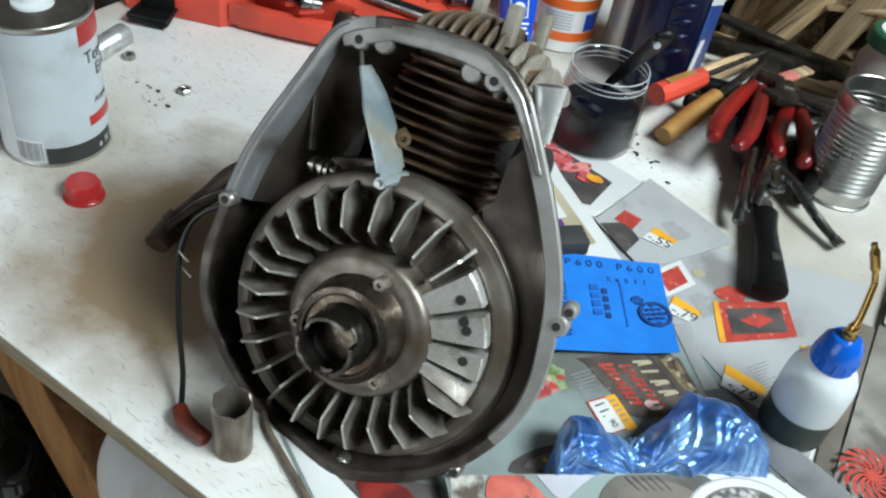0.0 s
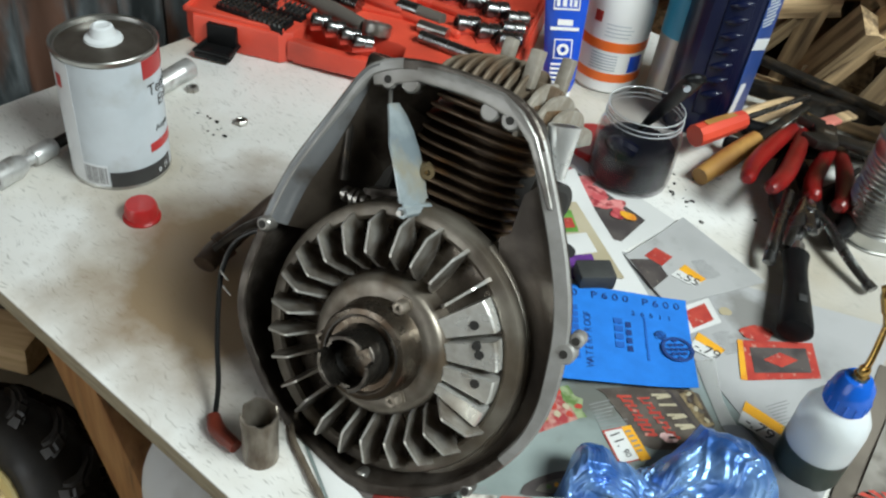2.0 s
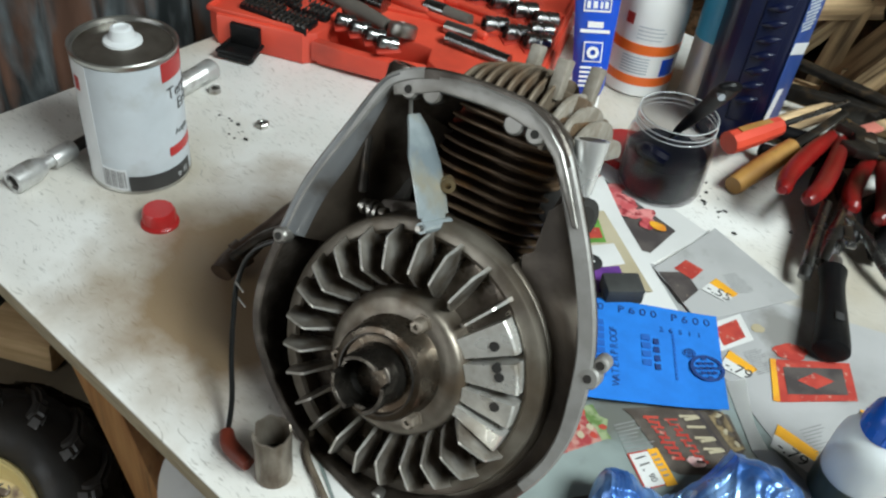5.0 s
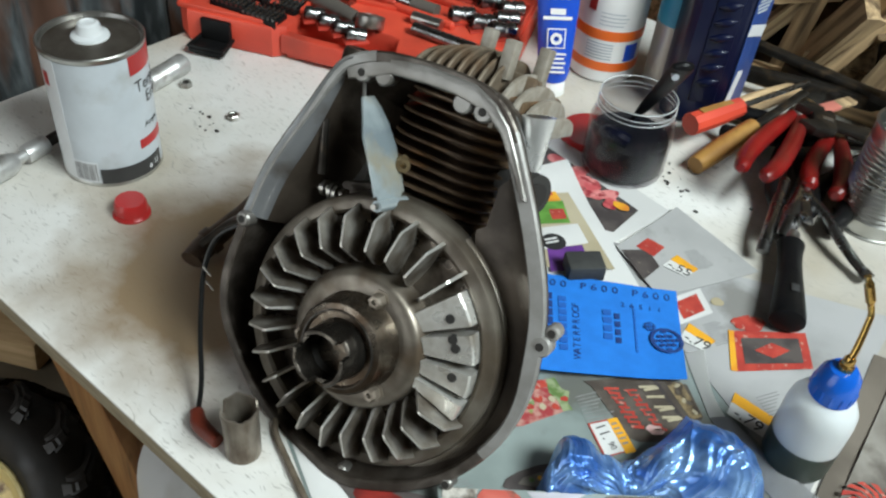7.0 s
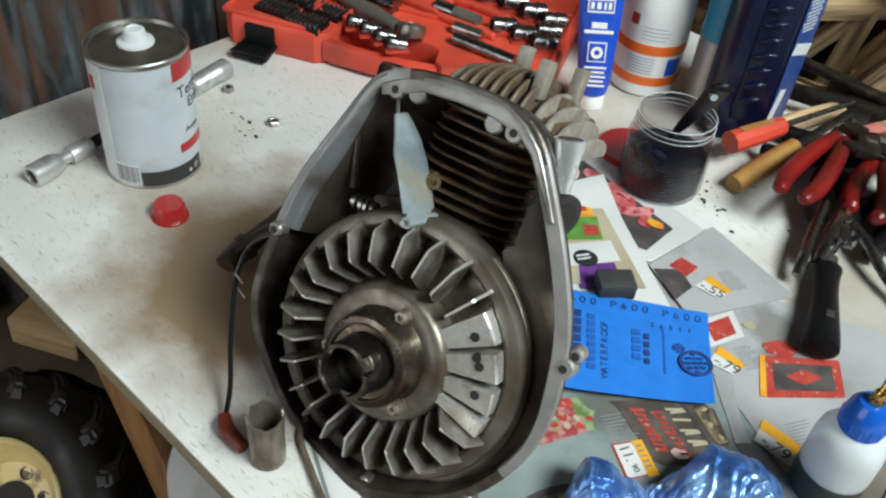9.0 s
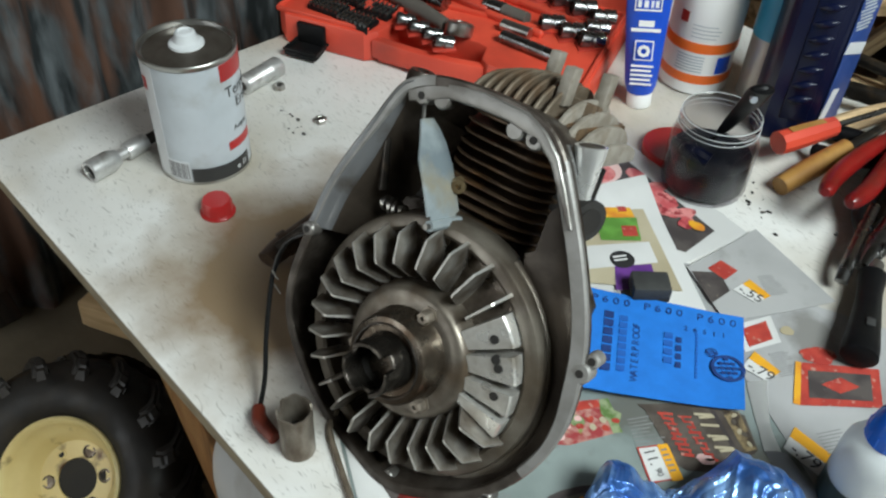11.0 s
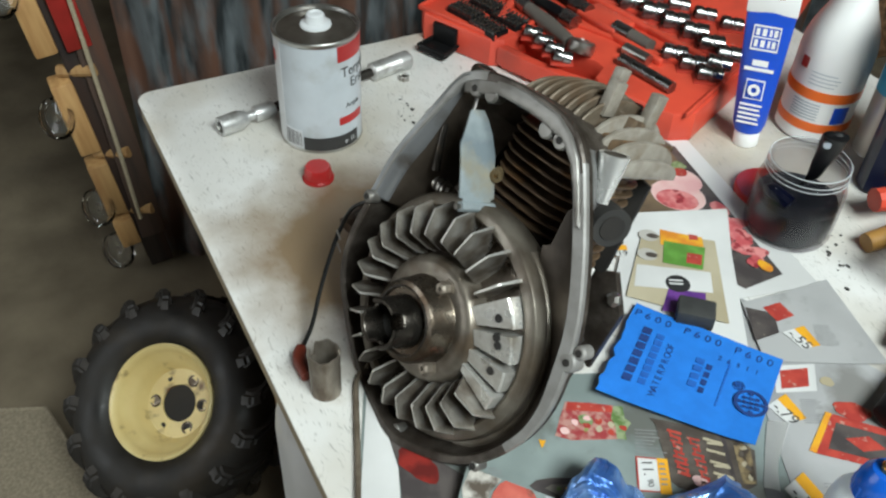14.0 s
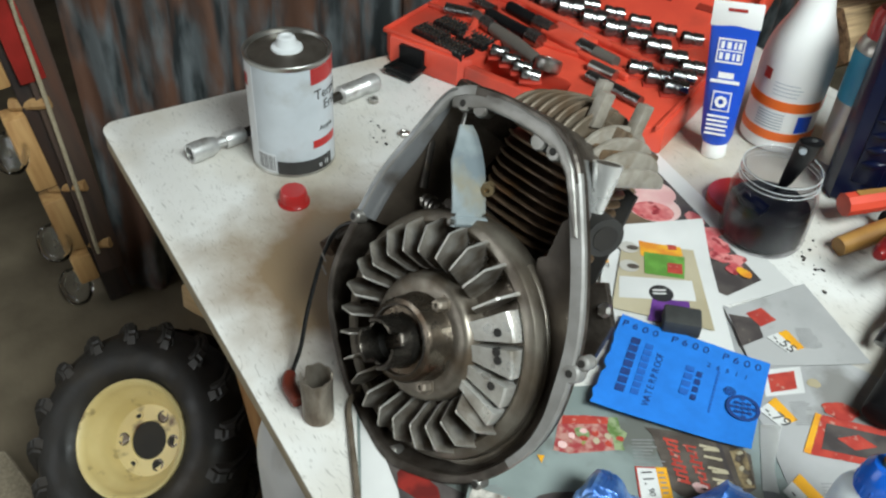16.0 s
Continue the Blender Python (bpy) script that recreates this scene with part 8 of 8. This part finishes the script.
for k in range(16):
    a = 2 * math.pi * k / 16
    for s in (0, 1):
        if lug is None or (k == 0 and s == 1):
            sg = 1 if s == 0 else -1
            pts = [(0.146, 0.006), (0.176, 0.012), (0.194, 0.003), (0.202, -0.022), (0.202, -0.055), (0.183, -0.055), (0.178, -0.02), (0.160, 0.0)]
            bm = bmesh.new()
            fr, bk = [], []
            for r, w in pts:
                sk = 0.30 * max(0, (0.01 - w)) / 0.065
                ww = w if s == 0 else -0.13 - w
                for lst, off in ((fr, -0.075), (bk, 0.075)):
                    aa = off * (0.8 + 0.5 * (r < 0.17)) + sk
                    lst.append(bm.verts.new((r * math.cos(aa), r * math.sin(aa), ww)))
            bm.faces.new(fr)
            bm.faces.new(bk[::-1])
            for i in range(len(pts)):
                j = (i + 1) % len(pts)
                bm.faces.new((fr[i], bk[i], bk[j], fr[j]))
            bmesh.ops.recalc_face_normals(bm, faces=bm.faces[:])
            bmesh.ops.bevel(bm, geom=bm.edges[:], offset=0.005, segments=2, affect="EDGES")
            o = part("lug", bm, M["tyre"], tyre)
            if s == 0:
                lug = [o.data]
            else:
                lug.append(o.data)
        else:
            o = new("lug", lug[s])
            o.parent = tyre
        o.rotation_euler = (0, 0, a + (math.pi / 16 if s else 0))
rim = part("rim", bm_lathe([(RR, -0.014), (RR + 0.003, -0.006), (RR + 0.002, 0.002), (RR - 0.002, 0.004), (RR - 0.006, 0.001), (RR - 0.010, -0.008), (RR - 0.013, -0.018), (0.076, -0.026), (0.070, -0.036),
                           (0.064, -0.050), (0.060, -0.055), (0.040, -0.058), (0.0330, -0.058), (0.0320, -0.060), (0.0320, -0.063)], 72), M["cream"], wheel, "cream-painted dished steel rim")
part("hub_bore", bm_lathe([(0, -0.062), (0.0322, -0.062), (0.0322, -0.061), (0, -0.061)], 32), M["black"], rim)
for k in range(6):
    a = radians(60 * k + 78)
    hx, hy, rusty = 0.047 * math.cos(a), 0.047 * math.sin(a), k in (0, 2, 4, 5)
    r = 0.0072 if rusty else 0.0050
    st = part("stud_hole", bm_lathe([(r + 0.0034, -0.0580), (r + 0.0040, -0.0566), (r + 0.0026, -0.0556), (r, -0.0560), (r - 0.0004, -0.060)], 20, pose(hx, hy, 0)), M["hub"] if rusty else M["cream"], rim, "rusty stud hole" if rusty else "stud hole")
    part("stud_bore", bm_lathe([(0, -0.0572), (r, -0.0572), (r, -0.0566), (0, -0.0566)], 16, pose(hx, hy, 0)), M["hub"] if k in (0, 2) else M["black"], st, "", 0)

# ---- firewood stacked behind the bench ----
rg = random.Random(21)


def log(length, size, seed):
    """A split log: a rough wedge with bark on one side."""
    r2 = random.Random(seed)
    k = r2.choice((3, 4, 4, 5))
    base = sorted(r2.uniform(0, 2 * math.pi) * 0.35 + 2 * math.pi * i / k for i in range(k))
    prof = [(size * r2.uniform(0.75, 1.15) * math.cos(a), size * r2.uniform(0.75, 1.15) * math.sin(a)) for a in base]
    bm = bmesh.new()
    n = 7
    rows = []
    for j in range(n + 1):
        t = j / n
        rows.append([])
        for i, (x, y) in enumerate(prof):
            x2, y2 = prof[(i + 1) % k]
            for f in (0.0, 0.33, 0.66):
                px, py = x + (x2 - x) * f, y + (y2 - y) * f
                wob = 0.05 * size * noise.noise((px * 60, py * 60 + seed, t * 5))
                rows[-1].append(bm.verts.new(((t - 0.5) * length + 0.01 * noise.noise((px * 40, py * 40, seed)), px * (1 + wob * 8), py * (1 + wob * 8))))
    for a, b in zip(rows, rows[1:]):
        for i in range(len(a)):
            bm.faces.new((a[i], a[(i + 1) % len(a)], b[(i + 1) % len(a)], b[i]))
    bm.faces.new(rows[0][::-1])
    bm.faces.new(rows[-1])
    bmesh.ops.recalc_face_normals(bm, faces=bm.faces[:])
    return bm


for row in range(13):
    for c in range(8):
        z = FLOOR + 0.048 + 0.088 * row
        x = 0.30 + 0.105 * c + (0.05 if row % 2 else 0)
        o = part("log", log(rg.uniform(0.28, 0.36), rg.uniform(0.048, 0.060), row * 31 + c), M["split"] if rg.random() < 0.8 else M["bark"], None, "", 30)
        o.matrix_world = pose(x + rg.uniform(-0.01, 0.01), 1.23 + rg.uniform(-0.05, 0.03), z, rg.uniform(0, 360), rg.uniform(-7, 7), 90 + rg.uniform(-16, 16))
        o.name = "firewood_log"
        tagged(o, "rough split firewood log in a stack", "firewood", "stacked firewood")
kindling = [(0.586, 1.035, 0.768, -83, 8, 0.17, 0.021), (0.630, 1.035, 0.760, -72, 12, 0.15, 0.023), (0.555, 1.03, 0.832, -16, 20, 0.13, 0.026), (0.622, 1.04, 0.862, -24, -10, 0.16, 0.038),
            (0.592, 1.02, 0.686, -28, 15, 0.10, 0.015), (0.548, 1.035, 0.780, -58, 0, 0.11, 0.015), (0.662, 1.03, 0.800, -64, 5, 0.18, 0.026), (0.520, 1.04, 0.865, 12, 10, 0.15, 0.03)]
rk = random.Random(4)
for k in range(26):
    kindling.append((0.66 + 0.014 * k + rk.uniform(-0.02, 0.02), 1.035 + rk.uniform(-0.01, 0.02), rk.uniform(0.66, 0.98), rk.uniform(-85, 60), rk.uniform(-15, 20), rk.uniform(0.11, 0.15), rk.uniform(0.026, 0.042)))
for k, (x, y, z, ry, rz, l, s) in enumerate(kindling):
    o = part("kindling", log(l, s, 300 + k), M["split"], None, "", 30)
    o.matrix_world = pose(x, y, z, 40 * k, ry, rz)
    tagged(o, "pale split kindling piece stuck in the firewood stack", "firewood", "split kindling")
